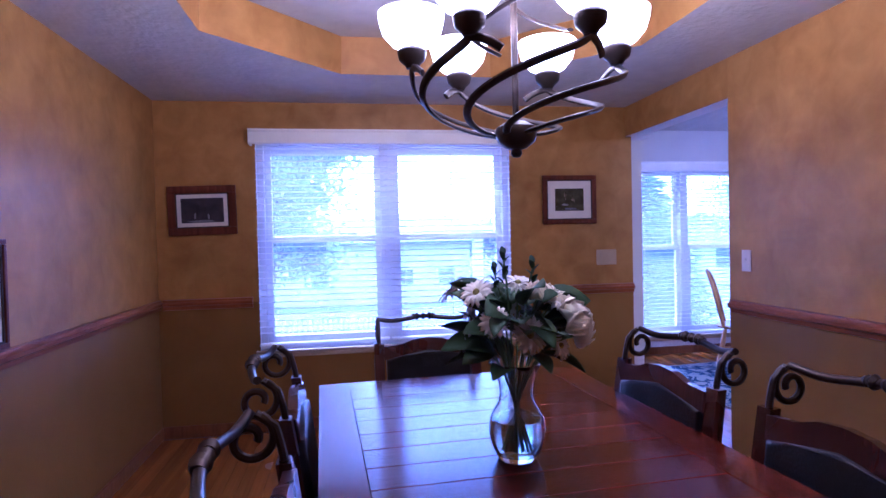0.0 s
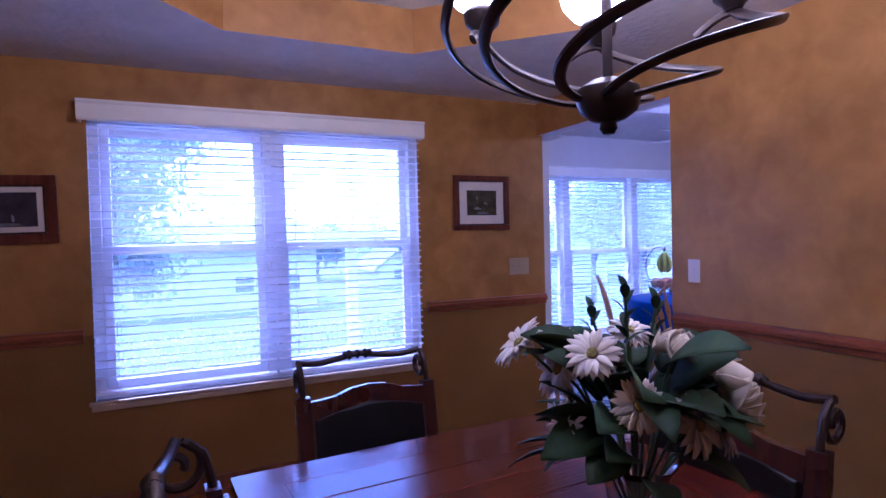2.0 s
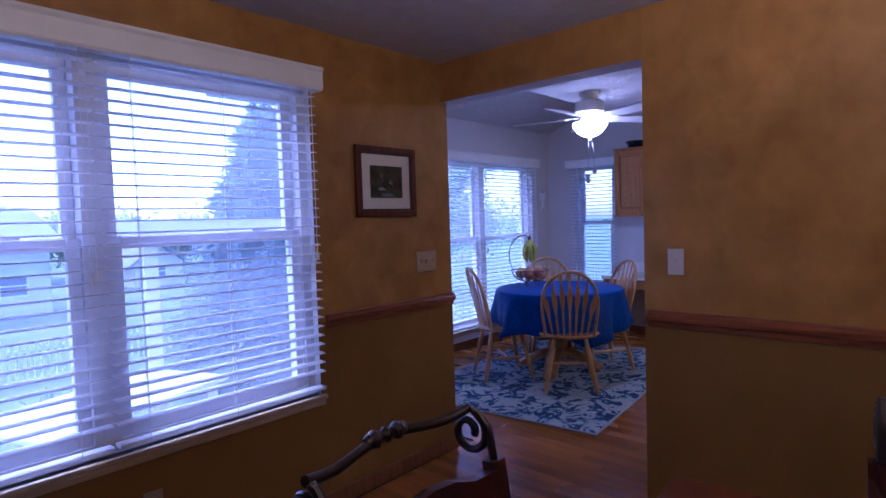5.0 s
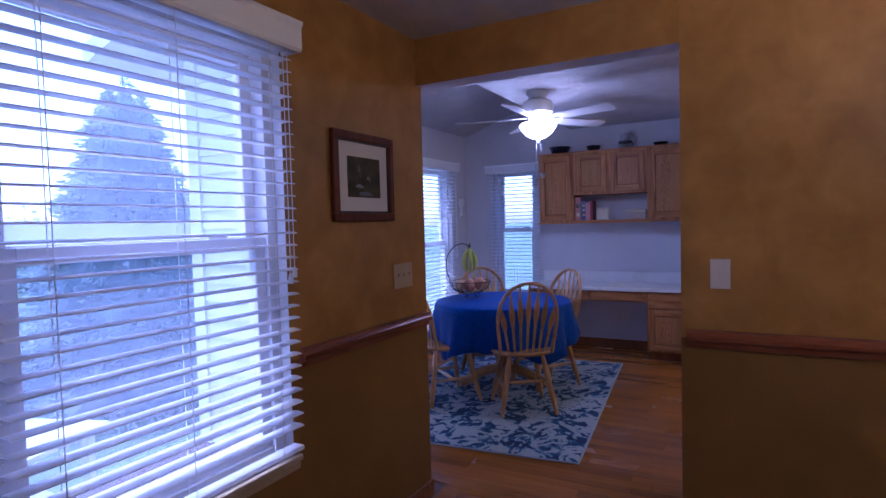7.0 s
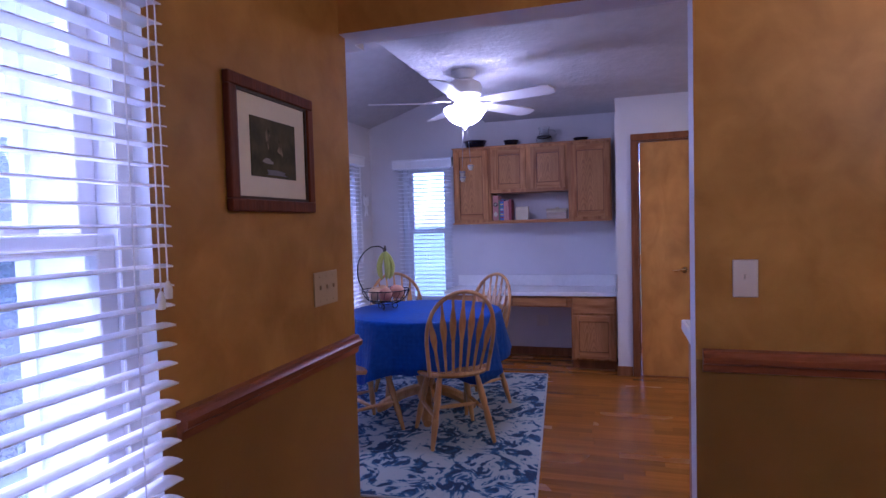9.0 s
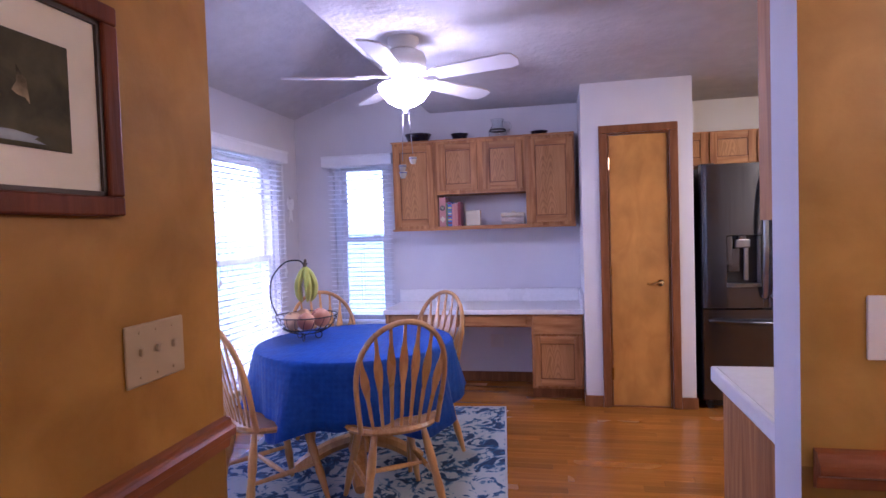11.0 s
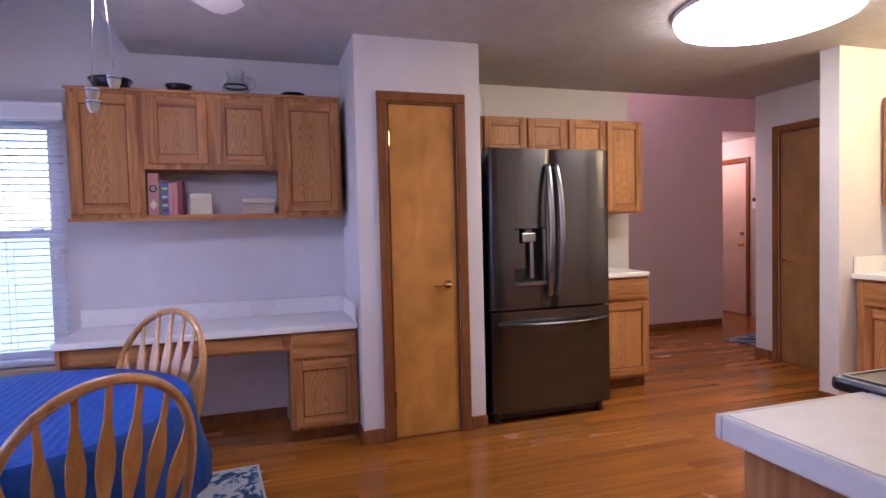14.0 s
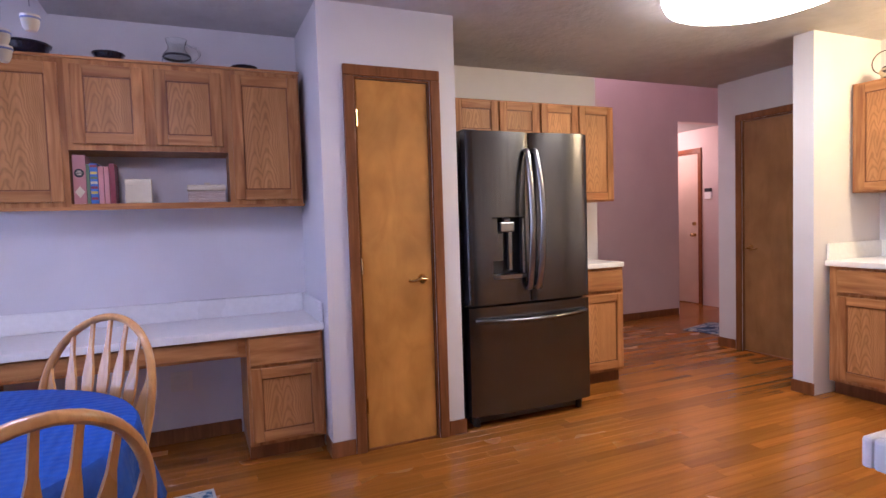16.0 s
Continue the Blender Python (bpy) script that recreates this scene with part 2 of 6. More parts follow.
# ---- mesh helpers ----
def thing(name, m=None, label="", category="", group="", kind=""):
    ob = new(name)
    ob.empty_display_size = 0.1
    if m is not None:
        ob.matrix_world = m
    return tagged(ob, label, category, group, kind)


def part(name, bm, material, parent=None, label="", smooth=False):
    me = bpy.data.meshes.new(name)
    bmesh.ops.recalc_face_normals(bm, faces=bm.faces)
    if smooth:
        for f in bm.faces:
            f.smooth = True
    bm.to_mesh(me)
    bm.free()
    for mt in (material if isinstance(material, (list, tuple)) else [material]):
        me.materials.append(mt)
    if smooth:
        me.set_sharp_from_angle(angle=radians(40))
    ob = new(name, me)
    if parent is not None:
        ob.parent = parent
    if label:
        tagged(ob, label)
    return ob


def again(ob, m):
    """The same piece once more under the same parent, on shared mesh data."""
    o = ob.copy()
    scene.collection.objects.link(o)
    o.matrix_local = m
    return o


def bx(bm, x0, x1, y0, y1, z0, z1, bev=0.0):
    m = Matrix.LocRotScale(((x0 + x1) / 2, (y0 + y1) / 2, (z0 + z1) / 2), None, (abs(x1 - x0), abs(y1 - y0), abs(z1 - z0)))
    vs = bmesh.ops.create_cube(bm, size=1, matrix=m)["verts"]
    if bev > 0:
        es = {e for v in vs for e in v.link_edges}
        bmesh.ops.bevel(bm, geom=list(es), offset=bev, segments=2, affect="EDGES", profile=0.5)
    return vs


def block(*a, bev=0.0):
    bm = bmesh.new()
    bx(bm, *a, bev=bev)
    return bm


def blocks(*rows, bev=0.0):
    bm = bmesh.new()
    for r in rows:
        bx(bm, *r, bev=bev)
    return bm


def sweep(bm, pts, r, seg=8, flat=1.0):
    pts = [Vector(p) for p in pts]
    rs = r if isinstance(r, (list, tuple)) else [r] * len(pts)
    t0 = (pts[1] - pts[0]).normalized()
    up = Vector((0, 0, 1)) if abs(t0.z) < 0.9 else Vector((1, 0, 0))
    nrm = t0.cross(up).normalized()
    rings = []
    for i, p in enumerate(pts):
        t = (pts[min(i + 1, len(pts) - 1)] - pts[max(i - 1, 0)]).normalized()
        nrm = (nrm - t * nrm.dot(t)).normalized()
        bi = t.cross(nrm)
        rings.append([bm.verts.new(p + (nrm * math.cos(a) + bi * math.sin(a) * flat) * rs[i]) for a in (2 * math.pi * k / seg for k in range(seg))])
    for a, b in zip(rings, rings[1:]):
        for k in range(seg):
            bm.faces.new((a[k], a[(k + 1) % seg], b[(k + 1) % seg], b[k]))
    bm.faces.new(rings[0])
    bm.faces.new(rings[-1][::-1])


def rod(pts, r, seg=8, flat=1.0):
    bm = bmesh.new()
    sweep(bm, pts, r, seg, flat)
    return bm


def lathe(bm, prof, seg=24, at=(0, 0, 0), wave=None):
    rings = []
    for r, z in prof:
        if r < 1e-5:
            rings.append([bm.verts.new((at[0], at[1], at[2] + z))])
        else:
            rings.append([bm.verts.new((at[0] + r * (wave(a, z) if wave else 1) * math.cos(a), at[1] + r * (wave(a, z) if wave else 1) * math.sin(a), at[2] + z))
                          for a in (2 * math.pi * k / seg for k in range(seg))])
    for a, b in zip(rings, rings[1:]):
        for k in range(seg):
            q = [a[k % len(a)], a[(k + 1) % len(a)], b[(k + 1) % len(b)], b[k % len(b)]]
            q = list(dict.fromkeys(q))
            if len(q) > 2:
                bm.faces.new(q)


def turned(prof, seg=24, at=(0, 0, 0), wave=None):
    bm = bmesh.new()
    lathe(bm, prof, seg, at, wave)
    return bm


def prism(bm, poly, axis, a0, a1):
    """A polygon given in the two other axes, drawn out from a0 to a1 along axis."""
    def at(p, a):
        return {"x": (a, p[0], p[1]), "y": (p[0], a, p[1]), "z": (p[0], p[1], a)}[axis]
    lo, hi = [bm.verts.new(at(p, a0)) for p in poly], [bm.verts.new(at(p, a1)) for p in poly]
    n = len(poly)
    for k in range(n):
        bm.faces.new((lo[k], lo[(k + 1) % n], hi[(k + 1) % n], hi[k]))
    bm.faces.new(lo[::-1])
    bm.faces.new(hi)


def drawn(poly, axis, a0, a1):
    bm = bmesh.new()
    prism(bm, poly, axis, a0, a1)
    return bm


def smooth_path(pts, n=6):
    """A smooth line through the points."""
    pts = [Vector(p) for p in pts]
    out = []
    for i in range(len(pts) - 1):
        p0, p1, p2, p3 = pts[max(i - 1, 0)], pts[i], pts[i + 1], pts[min(i + 2, len(pts) - 1)]
        for k in range(n):
            t = k / n
            out.append(0.5 * ((2 * p1) + (p2 - p0) * t + (2 * p0 - 5 * p1 + 4 * p2 - p3) * t * t + (3 * p1 - p0 - 3 * p2 + p3) * t ** 3))
    return out + [pts[-1]]


def wall(name, along, across, a0, a1, z0, z1, holes=(), material=GREY, choose=None, zcuts=()):
    """A wall of real thickness along x or y, with openings (a0, a1, z0, z1) through it."""
    bm = bmesh.new()
    cuts_a = sorted({a0, a1, *(h[0] for h in holes), *(h[1] for h in holes)})
    cuts_z = sorted({z0, z1, *zcuts, *(h[2] for h in holes), *(h[3] for h in holes)})
    cell = lambda i, j: 0 <= i < len(cuts_a) - 1 and 0 <= j < len(cuts_z) - 1 and not any(
        h[0] - 1e-6 <= cuts_a[i] and cuts_a[i + 1] <= h[1] + 1e-6 and h[2] - 1e-6 <= cuts_z[j] and cuts_z[j + 1] <= h[3] + 1e-6 for h in holes)
    vs = {}

    def v(a, c, z):
        key = (round(a, 4), round(c, 4), round(z, 4))
        if key not in vs:
            vs[key] = bm.verts.new((a, c, z) if along == "x" else (c, a, z))
        return vs[key]
    c0, c1 = across
    for i in range(len(cuts_a) - 1):
        for j in range(len(cuts_z) - 1):
            if not cell(i, j):
                continue
            a, b, lo, hi = cuts_a[i], cuts_a[i + 1], cuts_z[j], cuts_z[j + 1]
            for c in (c0, c1):
                bm.faces.new((v(a, c, lo), v(b, c, lo), v(b, c, hi), v(a, c, hi)))
            for di, dj, (p, q) in ((-1, 0, ((a, lo), (a, hi))), (1, 0, ((b, lo), (b, hi))), (0, -1, ((a, lo), (b, lo))), (0, 1, ((a, hi), (b, hi)))):
                if not cell(i + di, j + dj):
                    bm.faces.new((v(p[0], c0, p[1]), v(q[0], c0, q[1]), v(q[0], c1, q[1]), v(p[0], c1, p[1])))
    bmesh.ops.recalc_face_normals(bm, faces=bm.faces)
    if choose:
        for f in bm.faces:
            f.material_index = choose(f.calc_center_median(), f.normal)
    return tagged(part(name, bm, material), kind="structure")


def leafy_surf(m, tint, share=0.45):
    """Lets some of the light through thin leaves."""
    n, l = m.node_tree.nodes, m.node_tree.links
    tr, mx = n.new("ShaderNodeBsdfTranslucent"), n.new("ShaderNodeMixShader")
    tr.inputs["Color"].default_value = (*tint, 1)
    mx.inputs["Fac"].default_value = share
    l.new(n["Principled BSDF"].outputs[0], mx.inputs[1])
    l.new(tr.outputs[0], mx.inputs[2])
    l.new(mx.outputs[0], n["Material Output"].inputs["Surface"])
    return m


FRAMEWOOD = wood("dark_frame_wood", (0.08, 0.020, 0.009), (0.15, 0.040, 0.016), "z", rough=0.42, coat=0.0, spec=0.15)
SWITCHWHITE = surf("pale_switch_plate", (0.60, 0.55, 0.50), (0.66, 0.61, 0.56), freq=8, rough=0.4, bump=0.01, patch=0.04)
leafy_surf(SLAT, (0.9, 0.9, 0.92), 0.35)


# ---- the setting: walls, ceilings, floors ----
RAILZ = 0.92
SIDING = surf("pale_lap_siding", (0.62, 0.62, 0.6), (0.7, 0.7, 0.68), freq=5, rough=0.6, bump=0.1, patch=0.1)


def dining_side(nx, ny):
    def pick(c, n):
        if n.x * nx + n.y * ny > 0.7:
            return 0 if c.z > RAILZ else 1
        return 2
    return pick


wall("wall_north", "x", (5.10, 5.26), -0.77, 2.85, 0, 2.95, [(0.05, 1.87, 0.575, 2.05)], [TAN, OLIVE, SIDING],
     lambda c, n: (0 if c.z > RAILZ else 1) if n.y < -0.7 else (3 if n.x > 0.7 and c.x > 2.8 else 2), (RAILZ,)).data.materials.append(GREY)
wall("wall_west", "y", (-0.77, -0.61), -0.5, 5.10, 0, 2.95, (), [TAN, OLIVE, SIDING], dining_side(1, 0), (RAILZ,))
wall("wall_south", "x", (-0.62, -0.5), -0.77, 2.80, 0, 2.95, (), [TAN, OLIVE, SIDING], dining_side(0, 1), (RAILZ,))
wall("wall_between", "y", (2.80, 2.93), -0.5, 3.89, 0, 2.95, (), [TAN, OLIVE, GREY], dining_side(-1, 0), (RAILZ,))
wall("wall_header", "y", (2.80, 2.93), 3.89, 5.10, 2.085, 2.95, (), [TAN, OLIVE, GREY], dining_side(-1, 0))
wall("wall_return", "x", (5.10, 5.26), 2.85, 3.02, 2.085, 2.95, (), GREY)
wall("wall_nook_west", "y", (2.90, 3.02), 5.26, 6.74, 0, 2.95, (), [GREY, SIDING], lambda c, n: 1 if n.x < -0.7 else 0)
wall("wall_nook_north", "x", (6.74, 6.86), 2.90, 6.86, 0, 2.6, [(3.36, 6.30, 0.20, 2.05)], [GREY, SIDING], lambda c, n: 1 if n.y > 0.7 else 0)
wall("wall_desk", "y", (6.70, 6.86), 4.13, 6.74, 0, 2.95, [(5.83, 6.37, 0.50, 2.03)], [GREY, SIDING], lambda c, n: 1 if n.x > 0.7 else 0)
wall("wall_pantry_front", "y", (6.04, 6.14), 3.35, 4.13, 0, 2.42, [(3.51, 3.948, 0, 2.04)])
wall("wall_pantry_north", "x", (4.05, 4.13), 6.14, 7.10, 0, 2.42)
wall("wall_pantry_south", "x", (3.35, 3.43), 6.14, 7.10, 0, 2.42)
wall("wall_fridge", "y", (6.98, 7.10), 1.60, 3.35, 0, 2.42)
wall("wall_back", "x", (0.18, 0.28), 2.93, 6.88, 0, 2.42, [(5.93, 6.63, 0, 2.05)])
wall("wall_stub", "y", (5.52, 5.66), 0.28, 1.0, 0, 2.42)
wall("wall_hall_east", "y", (8.30, 8.42), -1.5, 3.6, 0, 4.0, [(-1.5, -0.70, 0, 2.37)], PINK)
wall("wall_hall_south", "x", (-1.62, -1.5), 6.77, 10.3, 0, 4.0, [(8.72, 9.54, 0, 2.06)], PINK)
wall("wall_hall_west", "y", (6.78, 6.88), -1.5, 0.18, 0, 4.0, (), PINK)
wall("wall_hall_north", "x", (3.6, 3.7), 7.10, 8.42, 0, 4.0, (), PINK)
wall("wall_hall_upper", "y", (6.88, 6.98), -1.5, 3.6, 2.53, 4.0, (), PINK)
wall("wall_entry_east", "y", (10.3, 10.4), -1.62, 1.1, 0, 2.6, (), PINK)
wall("wall_entry_north", "x", (1.0, 1.1), 8.42, 10.3, 0, 2.6, (), PINK)

for nm, rows in (("ceiling_hall", [(6.78, 8.42, -1.62, 3.7, 4.0, 4.1)]), ("ceiling_entry", [(8.42, 10.4, -1.62, 1.1, 2.37, 2.47)]),
                 ("ceiling_kitchen", [(2.93, 6.98, 0.18, 5.42, 2.42, 2.53), (2.93, 6.86, 5.36, 5.42, 2.53, 2.92)])):
    tagged(part(nm, blocks(*rows), CEIL), kind="structure")
tagged(part("ceiling_nook", drawn([(6.80, 2.43), (5.42, 2.90), (5.42, 3.0), (6.80, 2.53)], "x", 2.90, 6.74), CEIL), kind="structure")
tagged(part("pantry_roof", block(6.86, 7.1, 3.35, 6.9, 2.42, 2.5), CEIL), kind="structure")

# dining ceiling with its eight-sided tray
TR = [(0.03, 1.10), (0.66, 0.48), (1.56, 0.48), (2.20, 1.10), (2.20, 3.74), (1.56, 4.38), (0.66, 4.38), (0.03, 3.74)]
bm = bmesh.new()
lo = [bm.verts.new((x, y, 2.31)) for x, y in TR]
hi = [bm.verts.new((1.115 + (x - 1.115) * 0.985, 2.43 + (y - 2.43) * 0.99, 2.5235)) for x, y in TR]
ou = [bm.verts.new((x, y, 2.31)) for x, y in [(-0.61, -0.5), (2.80, -0.5), (2.80, 5.10), (-0.61, 5.10)]]
for k in range(8):
    f = bm.faces.new((lo[k], lo[(k + 1) % 8], hi[(k + 1) % 8], hi[k]))
    f.material_index = 1
bm.faces.new(hi)
bm.faces.new((ou[0], ou[1], lo[2], lo[1]))
bm.faces.new((ou[1], lo[3], lo[2]))
bm.faces.new((ou[1], ou[2], lo[4], lo[3]))
bm.faces.new((ou[2], lo[5], lo[4]))
bm.faces.new((ou[2], ou[3], lo[6], lo[5]))
bm.faces.new((ou[3], lo[7], lo[6]))
bm.faces.new((ou[3], ou[0], lo[0], lo[7]))
bm.faces.new((ou[0], lo[1], lo[0]))
tagged(part("ceiling_dining", bm, [CEIL, TAN]), kind="structure")
tagged(part("roof", block(-0.77, 7.2, -0.62, 5.26, 2.96, 3.1), SIDING), kind="structure")
# nook roof with its overhang and soffit
tagged(part("nook_roof", drawn([(7.30, 2.44), (5.2, 3.16), (5.2, 3.28), (7.30, 2.56)], "x", 2.45, 7.2), SIDING), kind="structure")

tagged(part("floor", block(-0.77, 10.4, -1.62, 6.9, -0.2, -0.013), SUBFLOOR), kind="structure")


# ---- trim ----
def profile_rail(axis, a0, a1, at, sign, name="chair_rail", mat=RAIL):
    """A moulded chair rail along an axis; at is the wall's face, sign points into the room."""
    p = [(0, 0.882), (0.012, 0.886), (0.016, 0.907), (0.022, 0.911), (0.030, 0.916), (0.032, 0.933), (0.024, 0.939), (0.020, 0.944), (0.018, 0.952), (0.0, 0.956)]
    tagged(part(name, drawn([(at + sign * d, z) for d, z in p], axis, a0, a1), mat), "dark stained moulded wooden chair rail on the wall", kind="structure")


profile_rail("x", -0.578, 0.008, 5.10, -1)
profile_rail("x", 1.915, 2.85, 5.10, -1)
profile_rail("x", -0.578, 2.768, -0.5, 1)
profile_rail("y", -0.5, 5.10, -0.61, 1, mat=RAILY)
profile_rail("y", -0.5, 3.87, 2.80, -1, mat=RAILY)


def base(x0, x1, y0, y1, mat=TRIMOAK, h=0.085):
    tagged(part("baseboard", block(x0, x1, y0, y1, 0.001, h, bev=0.004), mat), "brown stained wooden baseboard", kind="structure")


base(-0.598, 2.86, 5.087, 5.099), base(-0.609, -0.597, -0.48, 5.085), base(2.787, 2.799, -0.48, 3.875), base(-0.595, 2.78, -0.499, -0.487)
base(2.95, 6.68, 6.727, 6.739), base(6.687, 6.699, 4.55, 5.68), base(3.021, 3.033, 5.28, 6.72)
base(6.027, 6.039, 4.008, 4.142), base(6.027, 6.039, 3.34, 3.45), base(6.041, 6.18, 4.131, 4.142)
base(5.509, 5.67, 1.001, 1.012), base(5.661, 5.672, 0.29, 1.0), base(6.70, 6.89, 0.281, 0.292), base(8.288, 8.299, -0.68, 3.58), base(6.99, 7.1, 1.588, 1.599)


# ---- windows, blinds ----
def window(name, m, width, height, units, mull):
    w = thing(name, m, "white vinyl double-hung window in the wall", "window", kind="structure")
    part("window_frame", blocks((0, 0.045, 0.04, 0.155, 0, height), (width - 0.045, width, 0.04, 0.155, 0, height), (0.045, width - 0.045, 0.04, 0.155, height - 0.04, height),
                                (0.045, width - 0.045, 0.04, 0.155, 0, 0.045)), VINYL, w)
    uw = (width - 0.09 - mull * (units - 1)) / units
    mid = height * 0.525
    for k in range(units):
        x0 = 0.045 + k * (uw + mull)
        x1 = x0 + uw
        if k:
            part("mullion", block(x0 - mull, x0, 0.03, 0.155, 0.045, height - 0.04), VINYL, w)
        for z0, z1, y in ((0.045, mid + 0.02, 0.055), (mid - 0.02, height - 0.04, 0.10)):
            s = part("sash", blocks((x0, x0 + 0.045, y, y + 0.04, z0, z1), (x1 - 0.045, x1, y, y + 0.04, z0, z1), (x0 + 0.045, x1 - 0.045, y, y + 0.04, z0, z0 + 0.045),
                                    (x0 + 0.045, x1 - 0.045, y, y + 0.04, z1 - 0.045, z1), bev=0.004), VINYL, w)
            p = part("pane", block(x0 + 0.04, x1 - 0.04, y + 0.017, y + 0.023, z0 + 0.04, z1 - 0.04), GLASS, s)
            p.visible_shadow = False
        part("sash_lock", block(x0 + uw * 0.7, x0 + uw * 0.7 + 0.07, 0.04, 0.058, mid + 0.02, mid + 0.035, bev=0.004), VINYL, w)
    part("window_sill", block(-0.03, width + 0.03, -0.020, 0.04, -0.022, 0.0, bev=0.006), PLATE, w)
    part("window_apron", block(-0.02, width + 0.02, -0.014, 0.0, -0.05, -0.023, bev=0.004), PLATE, w)
    return w


def valance(m, width):
    v = thing("blind_valance", m, "white wooden blind valance above the window", "valance")
    part("fascia", drawn([(-0.085, -0.03), (-0.092, -0.02), (-0.092, 0.05), (-0.100, 0.062), (-0.100, 0.072), (-0.08, 0.072), (-0.08, -0.03)], "x", -0.06, width + 0.06), WHITE, v)
    part("end_cap", block(-0.06, -0.048, -0.079, -0.002, -0.03, 0.072), WHITE, v)
    part("end_cap", block(width + 0.048, width + 0.06, -0.079, -0.002, -0.03, 0.072), WHITE, v)
    return v


def blind(m, width, drop, tilt, label="white slatted blind lowered with open slats"):
    """A slatted blind whose head is at the origin; the slats hang on ladders in front of the wall."""
    b = thing("window_blind", m, label, "window blind", "slatted blinds")
    part("head_rail", block(0, width, -0.068, -0.012, -0.03, 0.02, bev=0.003), VINYL, b)
    n = int((drop - 0.07) / 0.0425)
    arc = [(-0.0255, -0.0015), (-0.012, 0.0012), (0.0, 0.002), (0.012, 0.0012), (0.0255, -0.0015)]
    first = None
    for k in range(n):
        mm = pose(width / 2, -0.040, -0.06 - 0.0425 * k, tilt + random.uniform(-1.5, 1.5), random.uniform(-0.1, 0.1), 0)
        if first is None:
            first = part("slat", drawn([*arc, *[(y, z - 0.003) for y, z in arc[::-1]]], "x", -width / 2 + 0.004, width / 2 - 0.004), SLAT, b)
            first.matrix_local = mm
        else:
            again(first, mm)
    part("bottom_rail", block(0.004, width - 0.004, -0.065, -0.015, -drop, -drop + 0.016, bev=0.004), SLAT, b)
    for fx in (0.12, 0.5, 0.88):
        part("ladder_cord", blocks((width * fx, width * fx + 0.0022, -0.067, -0.065, -drop + 0.01, -0.03), (width * fx + 0.015, width * fx + 0.0172, -0.0145, -0.0125, -drop + 0.01, -0.03)), WHITE, b)
    for dx in (0.03, 0.05):
        part("pull_cord", block(width - dx - 0.001, width - dx + 0.0012, -0.074, -0.0715, -drop * 0.52 - dx, -0.03), WHITE, b)
        part("tassel", turned([(0, 0), (0.008, 0.0), (0.009, 0.02), (0.004, 0.036), (0, 0.04)], 10, (width - dx, -0.073, -drop * 0.52 - 0.04 - dx)), WHITE, b, smooth=True)
    return b


window("window_1", pose(0.05, 5.10, 0.575), 1.82, 1.475, 2, 0.09)
valance(pose(0.078, 5.10, 2.035), 1.75)
blind(pose(0.052, 5.10, 2.04), 0.902, 1.425, -2)
blind(pose(0.96, 5.10, 2.04), 0.902, 1.425, 1, "white slatted blind hanging slightly tilted in the window")
window("window_2", pose(3.36, 6.74, 0.20), 2.94, 1.85, 3, 0.09)
valance(pose(3.37, 6.74, 2.03), 2.92)
for k in range(3):
    blind(pose(3.33 + k * 1.0, 6.74, 2.03), 0.985, 1.795, -3)
window("window_3", pose(6.70, 6.37, 0.50, 0, 0, -90), 0.54, 1.53, 1, 0.09)
valance(pose(6.70, 6.385, 2.005, 0, 0, -90), 0.55)
blind(pose(6.70, 6.40, 2.0, 0, 0, -90), 0.60, 1.46, -3)


# ---- doors ----
def door(name, m, width, height, slab, casing, knob="lever", label="", left=True):
    d = thing(name, m, label, "door", kind="structure")
    c = 0.058
    part("casing", blocks((-c, 0, -0.018, -0.001, 0, height), (width, width + c, -0.018, -0.001, 0, height), (-c, width + c, -0.018, -0.001, height, height + c), bev=0.005), casing, d)
    part("jamb", blocks((0, 0.012, 0, 0.1, 0, height), (width - 0.012, width, 0, 0.1, 0, height), (0.012, width - 0.012, 0, 0.1, height - 0.012, height)), casing, d)
    part("door_slab", block(0.015, width - 0.015, 0.008, 0.043, 0.012, height - 0.015, bev=0.002), slab, d)
    part("threshold", block(0.013, width - 0.013, 0.002, 0.12, 0.001, 0.0112), TRIMOAK, d)
    hx = 0.013 if left else width - 0.013
    for z in (0.25, height / 2, height - 0.22):
        part("hinge", rod([(hx, 0.002, z - 0.045), (hx, 0.002, z + 0.045)], 0.007, 8), BRASS, d, smooth=True)
    kx, s = (width - 0.075, -1) if left else (0.075, 1)
    if knob == "lever":
        h = part("handle", rod([(kx, 0.005, 0.93), (kx, -0.04, 0.93)], [0.013, 0.010], 12), BRASS, d, smooth=True)
        part("lever", rod(smooth_path([(kx - s * 0.008, -0.045, 0.93), (kx + s * 0.03, -0.05, 0.936), (kx + s * 0.07, -0.045, 0.925), (kx + s * 0.10, -0.042, 0.93)]), 0.0075, 10), BRASS, h, smooth=True)
        part("rosette", rod([(kx, 0.009, 0.93), (kx, -0.004, 0.93)], [0.028, 0.024], 18), BRASS, h, smooth=True)
    else:
        bm2 = bmesh.new()
        lathe(bm2, [(0, 0), (0.026, 0.0), (0.024, 0.006), (0.01, 0.01), (0.01, 0.035), (0.026, 0.045), (0.028, 0.058), (0.018, 0.07), (0, 0.072)], 16)
        bmesh.ops.transform(bm2, matrix=pose(kx, 0.008, 0.95, 90), verts=bm2.verts)
        part("handle", bm2, BRASS, d, smooth=True)
    return d


